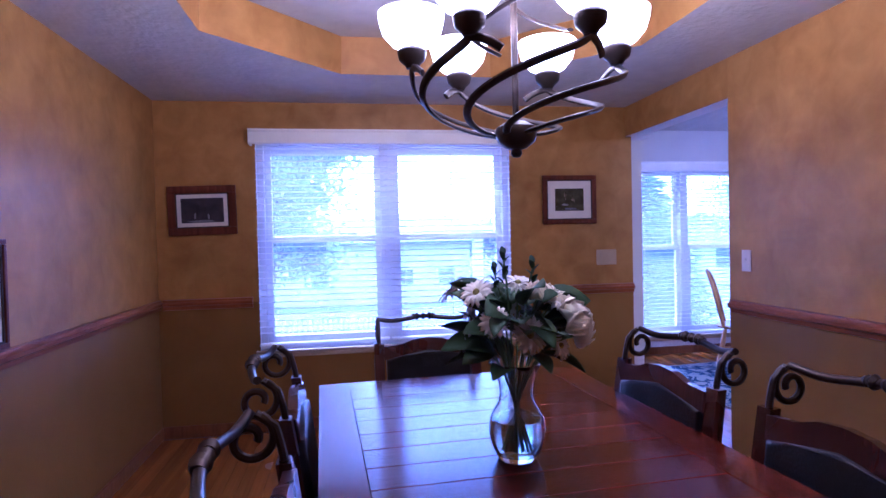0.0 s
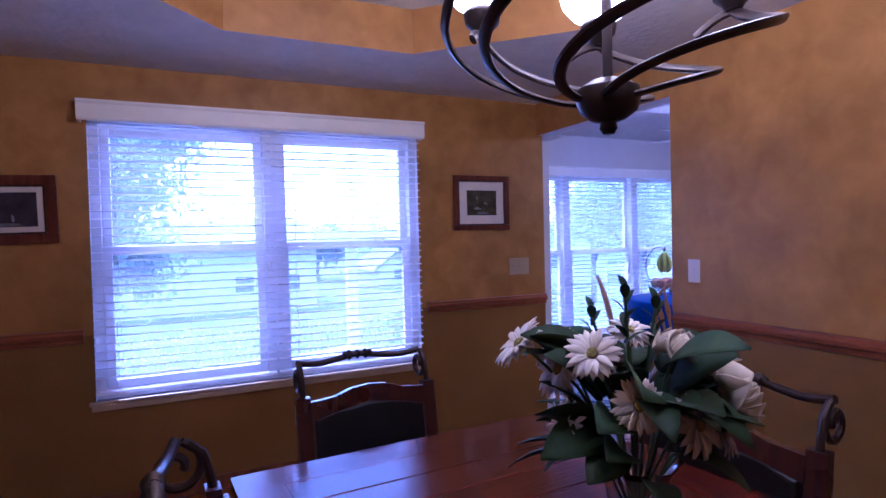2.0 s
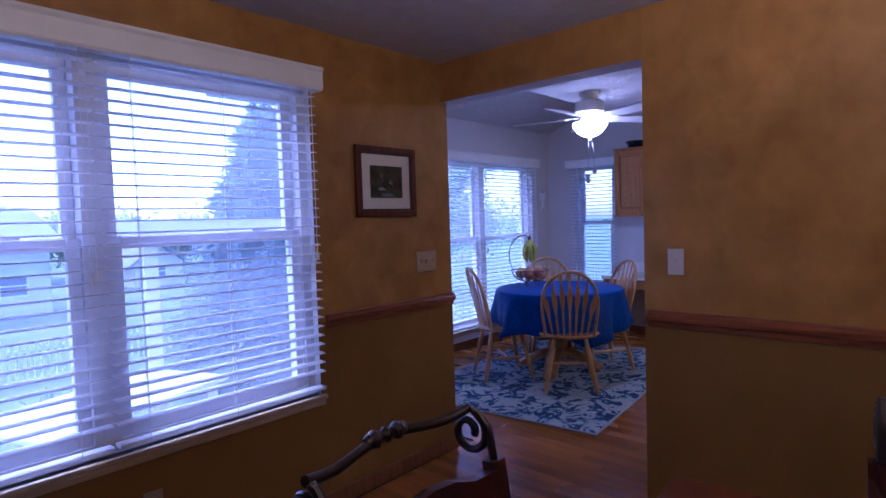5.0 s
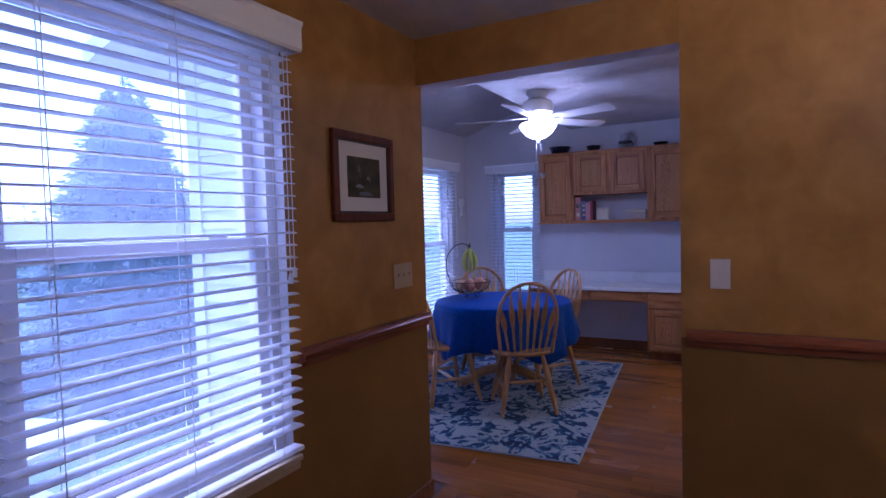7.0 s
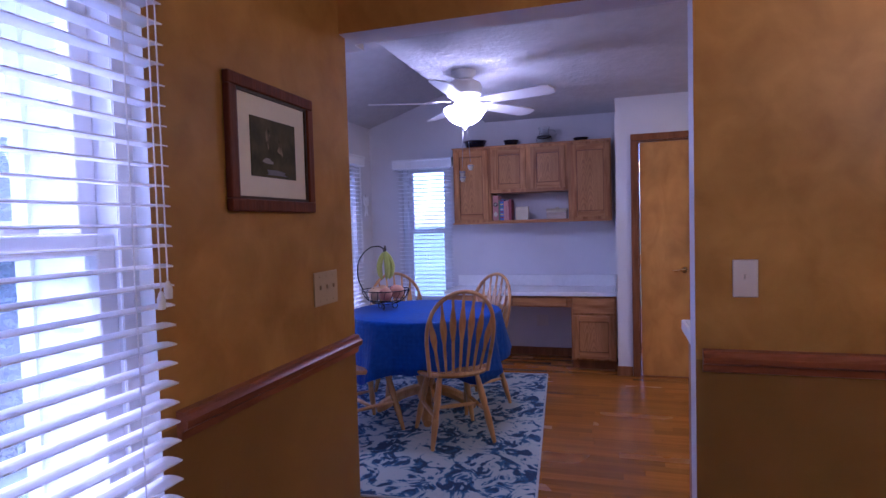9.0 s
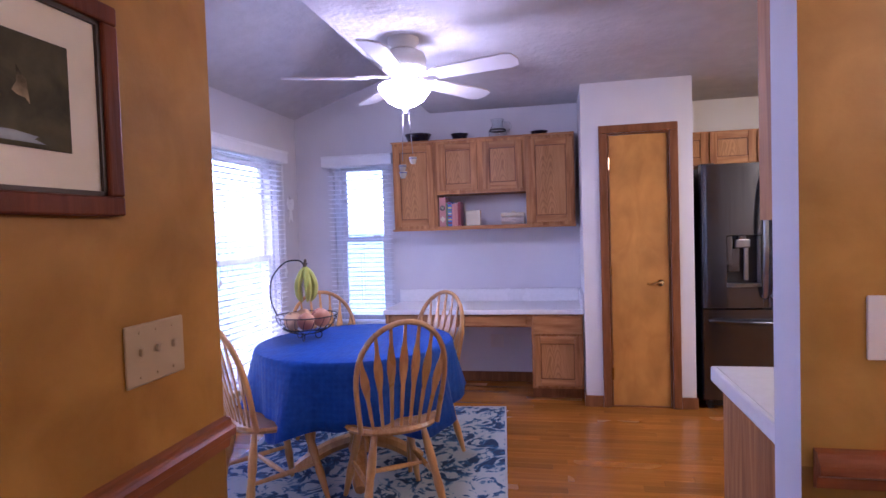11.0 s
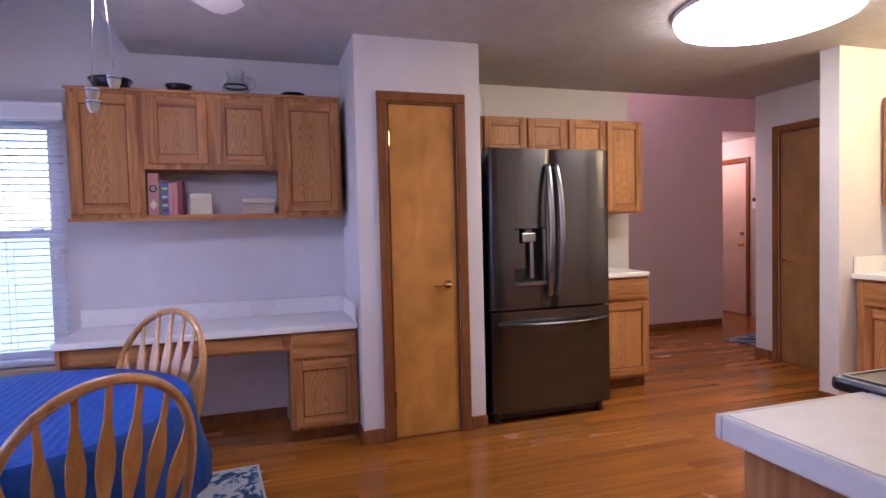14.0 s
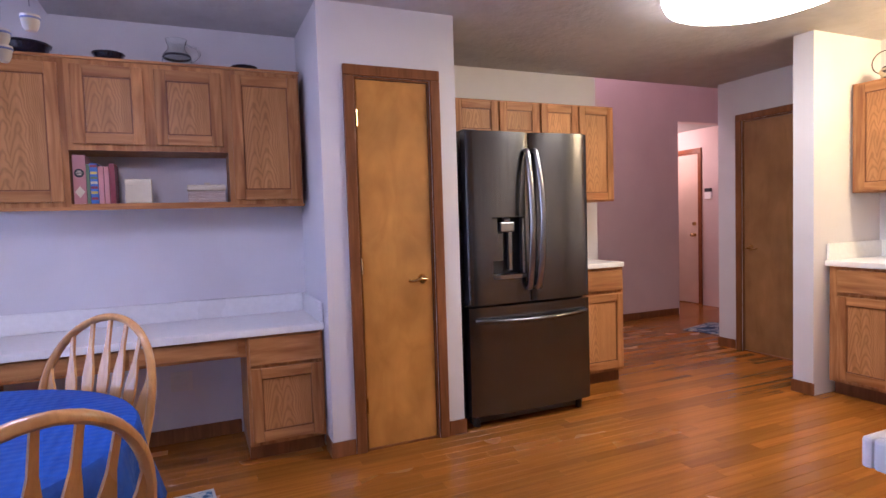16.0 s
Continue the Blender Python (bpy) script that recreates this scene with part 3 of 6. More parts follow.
door("door_1", pose(6.04, 3.948, 0, 0, 0, -90), 0.438, 2.04, MAPLE, TRIMOAK, label="narrow amber wooden pantry door, closed, with brass lever")
door("door_2", pose(6.63, 0.28, 0, 0, 0, 180), 0.70, 2.05, BROWNDOOR, TRIMOAK, label="brown wooden slab door, closed, with brass lever", left=False)
PALEDOOR = surf("pale_painted_door", (0.58, 0.44, 0.37), (0.64, 0.49, 0.42), freq=4, rough=0.45, bump=0.03, patch=0.06)
fd = door("door_3", pose(9.54, -1.5, 0, 0, 0, 180), 0.82, 2.06, PALEDOOR, RAILY, knob="knob", label="pale painted front door, closed, with brass knob")
part("deadbolt", rod([(0.745, 0.008, 1.10), (0.745, -0.015, 1.10)], [0.028, 0.024], 16), BRASS, fd, smooth=True)

# lap siding on the nook's outer side wall
lap = None
for k in range(26):
    mm = pose(2.899, 6.06, -0.6 + 0.118 * k)
    if lap is None:
        lap = part("siding_board", drawn([(-0.002, 0.13), (-0.004, 0.13), (-0.022, 0.0), (-0.002, 0.0)], "y", -0.79, 0.80), SIDING, tagged(new("wall_siding"), kind="structure"))
        lap.matrix_local = mm
    else:
        again(lap, mm)
tagged(part("corner_trim", block(2.865, 2.90, 6.80, 6.90, -0.7, 2.5), SIDING), kind="structure")


# ---- dining table and its chairs ----
t = thing("dining_table", pose(0.553, 3.283, 0, 0, 0, 3) @ Matrix.Translation((-0.53, -3.18, 0)), "polished dark mahogany plank dining table on the wooden floor", "dining table")
X0, X1, Y0, Y1, ZT = 0.53, 1.60, 1.30, 3.18, 0.765
bw = 0.115
part("border_board", drawn([(X0, Y0), (X0 + bw, Y0 + bw), (X0 + bw, Y1 - bw), (X0, Y1)], "z", ZT - 0.04, ZT), MAHOGY, t)
part("border_board", drawn([(X1, Y0), (X1, Y1), (X1 - bw, Y1 - bw), (X1 - bw, Y0 + bw)], "z", ZT - 0.04, ZT), MAHOGY, t)
part("border_board", drawn([(X0, Y1 - 0.001), (X0 + bw, Y1 - bw), (X1 - bw, Y1 - bw), (X1, Y1 - 0.001)], "z", ZT - 0.04, ZT - 0.0006), MAHOG, t)
part("border_board", drawn([(X0, Y0 + 0.001), (X1, Y0 + 0.001), (X1 - bw, Y0 + bw), (X0 + bw, Y0 + bw)], "z", ZT - 0.04, ZT - 0.0006), MAHOG, t)
ny = 13
pw = (Y1 - Y0 - 2 * bw) / ny
plank = None
for k in range(ny):
    mm = pose((X0 + X1) / 2, Y0 + bw + pw * (k + 0.5), ZT - 0.02)
    if plank is None:
        plank = part("plank", block(-(X1 - X0) / 2 + bw + 0.0015, (X1 - X0) / 2 - bw - 0.0015, -pw / 2 + 0.0012, pw / 2 - 0.0012, -0.02, 0.0195, bev=0.0018), MAHOG, t)
        plank.matrix_local = mm
    else:
        again(plank, mm)
part("under_top", block(X0 + 0.02, X1 - 0.02, Y0 + 0.02, Y1 - 0.02, ZT - 0.05, ZT - 0.041), MAHOG, t)
part("apron", blocks((X0 + 0.07, X1 - 0.07, Y0 + 0.07, Y0 + 0.095, 0.62, 0.71), (X0 + 0.07, X1 - 0.07, Y1 - 0.095, Y1 - 0.07, 0.62, 0.71),
                     (X0 + 0.07, X0 + 0.095, Y0 + 0.095, Y1 - 0.095, 0.62, 0.71), (X1 - 0.095, X1 - 0.07, Y0 + 0.095, Y1 - 0.095, 0.62, 0.71)), MAHOG, t)
for lx in (X0 + 0.1, X1 - 0.1):
    for ly in (Y0 + 0.1, Y1 - 0.1):
        part("leg", turned([(0, 0), (0.035, 0), (0.04, 0.03), (0.028, 0.07), (0.045, 0.3), (0.038, 0.48), (0.05, 0.52), (0.05, 0.705), (0, 0.705)], 16, (lx, ly, 0.001)), MAHOGZ, t, smooth=True)


def spiral(x, y0, z0, r0, turns, n, side):
    """A scroll in the y-z plane that starts at the top and curls back."""
    out = []
    for k in range(n + 1):
        a = math.pi / 2 + 2 * math.pi * turns * k / n
        r = r0 * (1 - 0.72 * k / n)
        out.append((x, y0 + r * math.cos(a) * side, z0 + r * math.sin(a)))
    return out


def dining_chair(m, label):
    c = thing("dining_chair", m, label, "dining chair", "chairs round the dining table")
    part("seat", block(-0.235, 0.235, -0.20, 0.23, 0.43, 0.49, bev=0.022), LEATHER, c, "black leather seat pad", smooth=True)
    part("seat_frame", blocks((-0.24, 0.24, -0.21, -0.185, 0.37, 0.43), (-0.24, 0.24, 0.21, 0.235, 0.37, 0.43), (-0.24, -0.215, -0.185, 0.21, 0.37, 0.43), (0.215, 0.24, -0.185, 0.21, 0.37, 0.43)), MAHOGZ, c)
    for sx in (-0.22, 0.22):
        part("leg", rod([(sx, 0.205, 0.37), (sx, 0.21, 0.2), (sx * 1.03, 0.215, 0)], [0.026, 0.022, 0.016], 8), MAHOGZ, c)
        part("leg", rod([(sx, -0.20, 0.40), (sx, -0.21, 0.2), (sx, -0.26, 0)], [0.026, 0.023, 0.017], 8), MAHOGZ, c)
        # back post
        part("back_post", drawn([(-0.185, 0.40), (-0.225, 0.40), (-0.285, 0.845), (-0.255, 0.845)], "x", sx - 0.022, sx + 0.022), MAHOGZ, c)
        s = part("scroll", rod([(sx, -0.262, 0.80), (sx, -0.272, 0.87), *[(x, y - 0.005, z) for x, y, z in spiral(sx, -0.325, 0.905, 0.048, 1.55, 34, -1)][-35:]][:1] +
                               smooth_path([(sx, -0.266, 0.80), (sx, -0.272, 0.86), (sx, -0.285, 0.915)], 4) + spiral(sx, -0.335, 0.893, 0.054, 1.3, 36, -1)[1:], 0.0092, 8), IRON, c,
                 "bronze iron scroll", smooth=True)
    # arched wooden top rail, lower rail and the padded panel
    arch = [(-0.2, 0.775), (-0.2, 0.835), (-0.12, 0.842), (-0.06, 0.862), (0, 0.868), (0.06, 0.862), (0.12, 0.842), (0.2, 0.835), (0.2, 0.775), (0.12, 0.79), (0.0, 0.812), (-0.12, 0.79)]
    bm = drawn(arch, "y", -0.012, 0.016)
    bmesh.ops.transform(bm, matrix=Matrix.Translation((0, -0.205, 0.42)) @ Matrix.Rotation(radians(7.6), 4, "X") @ Matrix.Translation((0, 0, -0.42)), verts=bm.verts)
    part("top_rail", bm, MAHOGZ, c)
    bm = block(-0.2, 0.2, -0.012, 0.016, 0.48, 0.535, bev=0.004)
    bmesh.ops.transform(bm, matrix=Matrix.Translation((0, -0.205, 0.42)) @ Matrix.Rotation(radians(7.6), 4, "X") @ Matrix.Translation((0, 0, -0.42)), verts=bm.verts)
    part("lower_rail", bm, MAHOGZ, c)
    pad = [(-0.19, 0.53), (-0.19, 0.777), (-0.12, 0.792), (0, 0.814), (0.12, 0.792), (0.19, 0.777), (0.19, 0.53)]
    bm = drawn(pad, "y", -0.022, 0.026)
    bmesh.ops.bevel(bm, geom=[e for e in bm.edges if abs(e.verts[0].co.y - e.verts[1].co.y) < 1e-4], offset=0.014, segments=3, affect="EDGES", profile=0.6)
    bmesh.ops.transform(bm, matrix=Matrix.Translation((0, -0.205, 0.42)) @ Matrix.Rotation(radians(7.6), 4, "X") @ Matrix.Translation((0, 0, -0.42)), verts=bm.verts)
    part("back_pad", bm, LEATHER, c, "black leather back pad", smooth=True)
    crest = smooth_path([(-0.222, -0.335, 0.945), (-0.15, -0.352, 0.932), (-0.07, -0.368, 0.938), (0, -0.374, 0.946), (0.07, -0.368, 0.938), (0.15, -0.352, 0.932), (0.222, -0.335, 0.945)], 5)
    cr = part("crest_rail", rod(crest, 0.0105, 10), IRON, c, "bronze iron crest rail", smooth=True)
    for x, r in ((-0.045, 0.015), (-0.03, 0.019), (0.0, 0.0165), (0.03, 0.019), (0.045, 0.015)):
        part("collar", rod([(x - 0.008, -0.373, 0.943), (x, -0.373, 0.945), (x + 0.008, -0.373, 0.943)], [r * 0.75, r, r * 0.75], 12), IRON, cr, smooth=True)
    return c


LBL = "dark wooden dining chair with leather back and iron scrolls"
ch = dining_chair(pose(1.04, 3.32, 0, 0, 0, 182) @ Matrix.Scale(1.02, 4), LBL)
for m in (pose(1.434, 2.69, 0, 0, 0, 97), pose(1.495, 2.06, 0, 0, 0, 94), pose(0.785, 2.745, 0, 0, 0, -88), pose(0.83, 1.998, 0, 0, 0, -88)):
    tagged(copy_thing(ch, m @ Matrix.Scale(1.02, 4)), LBL + ", tucked in")

# ---- vase and bouquet ----
v = thing("glass_vase", pose(1.106, 2.405, ZT + 0.0005), "clear glass vase with fluted neck on the dining table", "vase")
outer = [(0, 0.0), (0.048, 0.0), (0.053, 0.008), (0.066, 0.035), (0.074, 0.075), (0.070, 0.105), (0.056, 0.13), (0.045, 0.15), (0.043, 0.17), (0.047, 0.20), (0.057, 0.23), (0.070, 0.25)]
inner = [(0.067, 0.249), (0.054, 0.228), (0.044, 0.20), (0.0395, 0.17), (0.0415, 0.15), (0.0525, 0.128), (0.0665, 0.104), (0.0705, 0.075), (0.0625, 0.038), (0.049, 0.013), (0, 0.012)]
part("glass_body", turned(outer + inner, 32, wave=lambda a, z: 1 + (0.05 * math.cos(8 * a) if z > 0.235 else 0)), VASEGLASS, v, smooth=True)
WATER = glass("vase_water", (0.75, 0.9, 0.95), 0.0, 1.33)
part("water", turned([(0, 0.0135), (0.0485, 0.0145), (0.062, 0.039), (0.070, 0.075), (0.066, 0.104), (0, 0.106)], 32), WATER, v, smooth=True)
STEM = surf("green_stem", (0.05, 0.10, 0.03), (0.08, 0.14, 0.045), freq=20, rough=0.5, patch=0.2)
LEAF = surf("dark_green_leaf", (0.018, 0.045, 0.016), (0.038, 0.08, 0.03), freq=9, rough=0.6, spec=0.25, bump=0.15, patch=0.25, patch_freq=8, rnd=0.3)
PETAL = surf("white_petal", (0.72, 0.70, 0.66), (0.82, 0.80, 0.77), freq=20, rough=0.6, patch=0.08, rnd=0.08)
ROSE = surf("cream_petal", (0.74, 0.68, 0.52), (0.84, 0.79, 0.64), freq=20, rough=0.55, patch=0.1)
EYE = surf("yellow_green_flower_eye", (0.24, 0.22, 0.04), (0.38, 0.33, 0.07), freq=60, rough=0.8, bump=0.6, bump_freq=200)
bq = thing("flower_bouquet", pose(1.106, 2.405, ZT + 0.0155) @ Matrix.Diagonal((0.92, 0.92, 1, 1)), "bouquet of white daisies, cream roses and green leaves in the vase", "flowers")


def leaf_mesh(bm, m, length, width):
    n = 7
    L, C, R = [], [], []
    for k in range(n + 1):
        s = k / n
        w = width * math.sin(math.pi * min(s * 0.94 + 0.05, 1)) ** 0.8 / 2
        z = 0.10 * length * math.sin(s * 2.6) - 0.12 * length * s * s
        L.append(bm.verts.new(m @ Vector((-w, s * length, z + w * 0.25))))
        C.append(bm.verts.new(m @ Vector((0, s * length, z))))
        R.append(bm.verts.new(m @ Vector((w, s * length, z + w * 0.25))))
    for k in range(n):
        bm.faces.new((L[k], C[k], C[k + 1], L[k + 1]))
        bm.faces.new((C[k], R[k], R[k + 1], C[k + 1]))


def facing(at, way):
    return Matrix.Translation(at) @ Vector(way).to_track_quat("Z", "Y").to_matrix().to_4x4()


def stem_to(p, parent):
    foot = Vector((-p[0] * 0.12 + random.uniform(-0.015, 0.015), -p[1] * 0.12 + random.uniform(-0.015, 0.015), 0.012))
    neck = Vector((max(min(p[0] * 0.10, 0.02), -0.02), max(min(p[1] * 0.10, 0.02), -0.02), 0.16))
    part("stem", rod(smooth_path([foot, neck, Vector(p) * 0.62 + Vector((0, 0, 0.09)), p], 4), 0.0028, 6), STEM, parent)


def daisy(at, way, r, rows=2):
    f = part("daisy", turned([(0, 0.012), (r * 0.18, 0.008), (r * 0.24, 0.0), (r * 0.2, -0.01), (0, -0.022)], 12), EYE, bq, "white daisy with a yellow-green eye")
    f.matrix_local = facing(at, way)
    for j in range(rows):
        bm = bmesh.new()
        n = 17
        for k in range(n):
            leaf_mesh(bm, Matrix.Rotation(2 * math.pi * (k + 0.5 * j) / n + random.uniform(-0.07, 0.07), 4, "Z") @ pose(0, r * 0.15, 0.001 - 0.004 * j, 12 - 14 * j + random.uniform(-9, 9)), r * random.uniform(0.8, 0.95), r * 0.27)
        p = part("petals", bm, PETAL, f, smooth=True)
        p.modifiers.new("thickness", "SOLIDIFY").thickness = 0.0012
    stem_to(at, bq)


def rose(at, way, r):
    f = part("rose", turned([(0, -0.7 * r), (0.35 * r, -0.6 * r), (0.6 * r, -0.2 * r), (0.45 * r, 0.3 * r), (0.2 * r, 0.5 * r), (0, 0.45 * r)], 12), ROSE, bq, "cream rose in full bloom", smooth=True)
    f.matrix_local = facing(at, way)
    bm = bmesh.new()
    for ring, (n, tip, rr) in enumerate(((3, 10, 0.35), (4, 18, 0.5), (5, 34, 0.62), (6, 52, 0.72))):
        for k in range(n):
            leaf_mesh(bm, Matrix.Rotation(2 * math.pi * (k + 0.4 * ring) / n, 4, "Z") @ pose(0, rr * r * 0.55, -0.45 * r, 90 - tip, 0, 0) @ Matrix.Diagonal((1, 1, -2.2, 1)), r * 1.15, r * 1.25)
    p = part("petals", bm, ROSE, f, smooth=True)
    p.modifiers.new("thickness", "SOLIDIFY").thickness = 0.0012
    stem_to(at, bq)


for at, way, r in (((-0.115, -0.03, 0.42), (-0.5, -0.5, 0.7), 0.045), ((-0.085, -0.10, 0.355), (-0.4, -0.9, 0.35), 0.042), ((0.0, -0.135, 0.325), (0.1, -1, 0.25), 0.046),
                   ((0.02, 0.03, 0.435), (0, -0.4, 1), 0.042), ((0.11, -0.03, 0.395), (0.4, -0.5, 0.7), 0.042), ((0.09, -0.11, 0.29), (0.6, -0.7, 0.3), 0.034), ((-0.15, 0.13, 0.415), (-0.6, 0.2, 0.75), 0.052),
                   ((-0.10, 0.08, 0.375), (-0.8, 0.0, 0.5), 0.05), ((-0.135, 0.02, 0.30), (-0.95, 0.1, 0.2), 0.044), ((0.05, 0.13, 0.36), (0.3, 0.8, 0.5), 0.042), ((-0.06, 0.15, 0.40), (-0.5, 0.6, 0.6), 0.046)):
    daisy(at, way, r)
for at, way, r in (((0.155, -0.085, 0.345), (0.7, -0.6, 0.4), 0.048), ((0.14, -0.01, 0.385), (0.5, -0.2, 0.9), 0.036), ((0.06, -0.05, 0.42), (0.1, -0.3, 1), 0.033)):
    rose(at, way, r)
for k in range(38):
    an = 2 * math.pi * k / 38 * 3.0 + random.uniform(-0.25, 0.25)
    zz = random.uniform(0.22, 0.38)
    rr = random.uniform(0.05, 0.085)
    bm = bmesh.new()
    leaf_mesh(bm, Matrix.Translation((rr * math.cos(an), rr * math.sin(an), zz)) @ Matrix.Rotation(an - math.pi / 2, 4, "Z") @ pose(0, 0, 0, random.uniform(-30, 45), random.uniform(-35, 35), 0), random.uniform(0.10, 0.15), random.uniform(0.055, 0.078))
    lf = part("leaf", bm, LEAF, bq, smooth=True)
    lf.modifiers.new("thickness", "SOLIDIFY").thickness = 0.001
for k in range(16):
    an = 2.4 * k + 0.3
    zz = 0.27 + 0.008 * k
    bm = bmesh.new()
    leaf_mesh(bm, Matrix.Translation((0.06 * math.cos(an), 0.06 * math.sin(an), zz)) @ Matrix.Rotation(an - math.pi / 2, 4, "Z") @ pose(0, 0, 0, random.uniform(5, 55), random.uniform(-50, 50), 0), random.uniform(0.13, 0.17), random.uniform(0.075, 0.095))
    lf = part("broad_leaf", bm, LEAF, bq, smooth=True)
    lf.modifiers.new("thickness", "SOLIDIFY").thickness = 0.001
for sx, sy, top in ((-0.035, -0.02, 0.50), (0.055, 0.0, 0.475), (-0.04, 0.06, 0.46)):
    stem_to((sx, sy, top), bq)
    for k in range(9):
        bm = bmesh.new()
        leaf_mesh(bm, pose(sx, sy, top - 0.012 * k + 0.01, 60 - 4 * k, 0, 137 * k), 0.03 + 0.002 * k, 0.017)
        part("bud_leaf", bm, LEAF, bq, smooth=True)

# ---- chandelier ----
CX, CY = 1.148, 2.50
c = thing("chandelier", pose(CX, CY, 2.522), "bronze six-arm chandelier with lit opal glass bowls", "chandelier")
part("canopy", turned([(0, 0), (0.07, 0), (0.068, -0.015), (0.03, -0.035), (0.01, -0.045), (0, -0.045)], 24), IRON, c, smooth=True)
part("stem", rod([(0, 0, -0.04), (0, 0, -0.88)], 0.009, 10), IRON, c, smooth=True)
part("hub", turned([(0, -0.875), (0.03, -0.87), (0.055, -0.885), (0.058, -0.90), (0.05, -0.925), (0.03, -0.94), (0.014, -0.945), (0.016, -0.955), (0.010, -0.965), (0, -0.967)], 20), IRON, c, smooth=True)
ZC0 = -0.70
for k in range(6):
    th = radians(60 * k + 52)
    pts = []
    for j in range(25):
        s0 = j / 24
        an = th - radians(128) * (1 - s0) ** 1.25
        r = 0.045 + 0.243 * math.sin(min(s0 * 1.25, 1) * math.pi / 2) - 0.007 * max(0, s0 - 0.8) / 0.2
        z = -0.905 + 0.185 * s0 ** 1.5 + 0.012 * math.sin(s0 * math.pi)
        pts.append((r * math.cos(an), r * math.sin(an), z))
    for j in range(1, 6):
        an = th + radians(3.0 * j)
        pts.append(((0.281 - 0.004 * j) * math.cos(an), (0.281 - 0.004 * j) * math.sin(an), ZC0 - 0.02 - 0.0012 * j * j))
    part("arm", rod(pts, 0.011, 8, 0.55), IRON, c, "flat bronze spiral arm", smooth=True)
    if k % 2 == 0:
        R = Matrix.Rotation(th, 4, "Z")
        part("upper_scroll", rod([R @ p for p in smooth_path([(0.02, -0.15, -0.64), (0.11, -0.10, -0.60), (0.13, 0.02, -0.53), (0.06, 0.07, -0.46), (0.008, 0.02, -0.40)], 6)], 0.0095, 8, 0.5), IRON, c, smooth=True)
    p = Vector((0.281 * math.cos(th), 0.281 * math.sin(th), ZC0))
    cu = part("cup", turned([(0, -0.02), (0.016, -0.018), (0.022, -0.008), (0.036, 0.004), (0.040, 0.026), (0.036, 0.032), (0, 0.032)], 16, p), IRON, c, smooth=True)
    part("glass_shade", turned([(0, 0.034), (0.03, 0.034), (0.056, 0.046), (0.079, 0.074), (0.089, 0.109), (0.091, 0.128), (0.087, 0.128), (0.075, 0.078), (0.052, 0.05), (0, 0.04)], 28, p), SHADE, c, "lit opal glass bowl shade", smooth=True)
    point_lamp("bulb", Vector((CX, CY, 2.522)) + p + Vector((0, 0, 0.14)), 2.3, (1.0, 0.71, 0.31), 0.04)


# ---- pictures, switches ----
MAT = surf("ivory_picture_mat", (0.66, 0.63, 0.58), (0.70, 0.67, 0.62), freq=20, rough=0.8, patch=0.04)


def picture(m, w, h, fw, mat_w, art, label):
    p = thing("framed_picture", m, label, "picture")
    d = 0.022
    fr = [(0, w, -d, -0.002, 0, fw), (0, w, -d, -0.002, h - fw, h), (0, fw, -d, -0.002, fw, h - fw), (w - fw, w, -d, -0.002, fw, h - fw)]
    part("frame", blocks(*fr, bev=0.004), FRAMEWOOD, p)
    part("inner_frame", blocks((fw, w - fw, -d * 0.7, -0.002, fw, fw + 0.008), (fw, w - fw, -d * 0.7, -0.002, h - fw - 0.008, h - fw), (fw, fw + 0.008, -d * 0.7, -0.002, fw, h - fw), (w - fw - 0.008, w - fw, -d * 0.7, -0.002, fw, h - fw)), IRON, p)
    part("mat", block(fw, w - fw, -0.009, -0.003, fw, h - fw), MAT, p, "ivory picture mat")
    mw = fw + mat_w
    part("print", block(mw, w - mw, -0.0115, -0.0095, mw, h - mw), art[0], p, "dark painted landscape print")
    for (x0, x1, z0, z1), mt in art[1]:
        bm = bmesh.new()
        n = 9
        vs = [bm.verts.new((mw + (w - 2 * mw) * (x0 + x1 + (x1 - x0) * math.cos(2 * math.pi * k / n) * random.uniform(0.4, 1)) / 2, -0.0122,
                            mw + (h - 2 * mw) * (z0 + z1 + (z1 - z0) * math.sin(2 * math.pi * k / n) * random.uniform(0.4, 1)) / 2)) for k in range(n)]
        bm.faces.new(vs)
        part("print_shape", bm, mt, p)
    return p


ART1 = surf("night_blue_print", (0.012, 0.014, 0.035), (0.05, 0.05, 0.085), freq=9, rough=0.25, patch=0.3)
ART2 = surf("forest_print", (0.010, 0.010, 0.006), (0.10, 0.085, 0.04), freq=14, rough=0.5, spec=0.2, patch=0.4, patch_freq=6)
GOLD = surf("ochre_print_patch", (0.03, 0.025, 0.012), (0.30, 0.23, 0.12), freq=30, rough=0.5, spec=0.2, contrast=0.15)
PALE = surf("pale_print_patch", (0.12, 0.11, 0.09), (0.34, 0.31, 0.26), freq=25, rough=0.3)
GLOWY = surf("grey_print_patch", (0.10, 0.10, 0.13), (0.16, 0.16, 0.19), freq=25, rough=0.3)
picture(pose(-0.526, 5.099, 1.388), 0.447, 0.338, 0.05, 0.035, (ART1, [((0.28, 0.36, 0.1, 0.45), GLOWY), ((0.6, 0.68, 0.1, 0.4), GLOWY), ((0.05, 0.95, 0.0, 0.12), GLOWY)]),
        "dark night scene print in a reddish brown frame on the wall").rotation_euler = (0, radians(-1.2), 0)
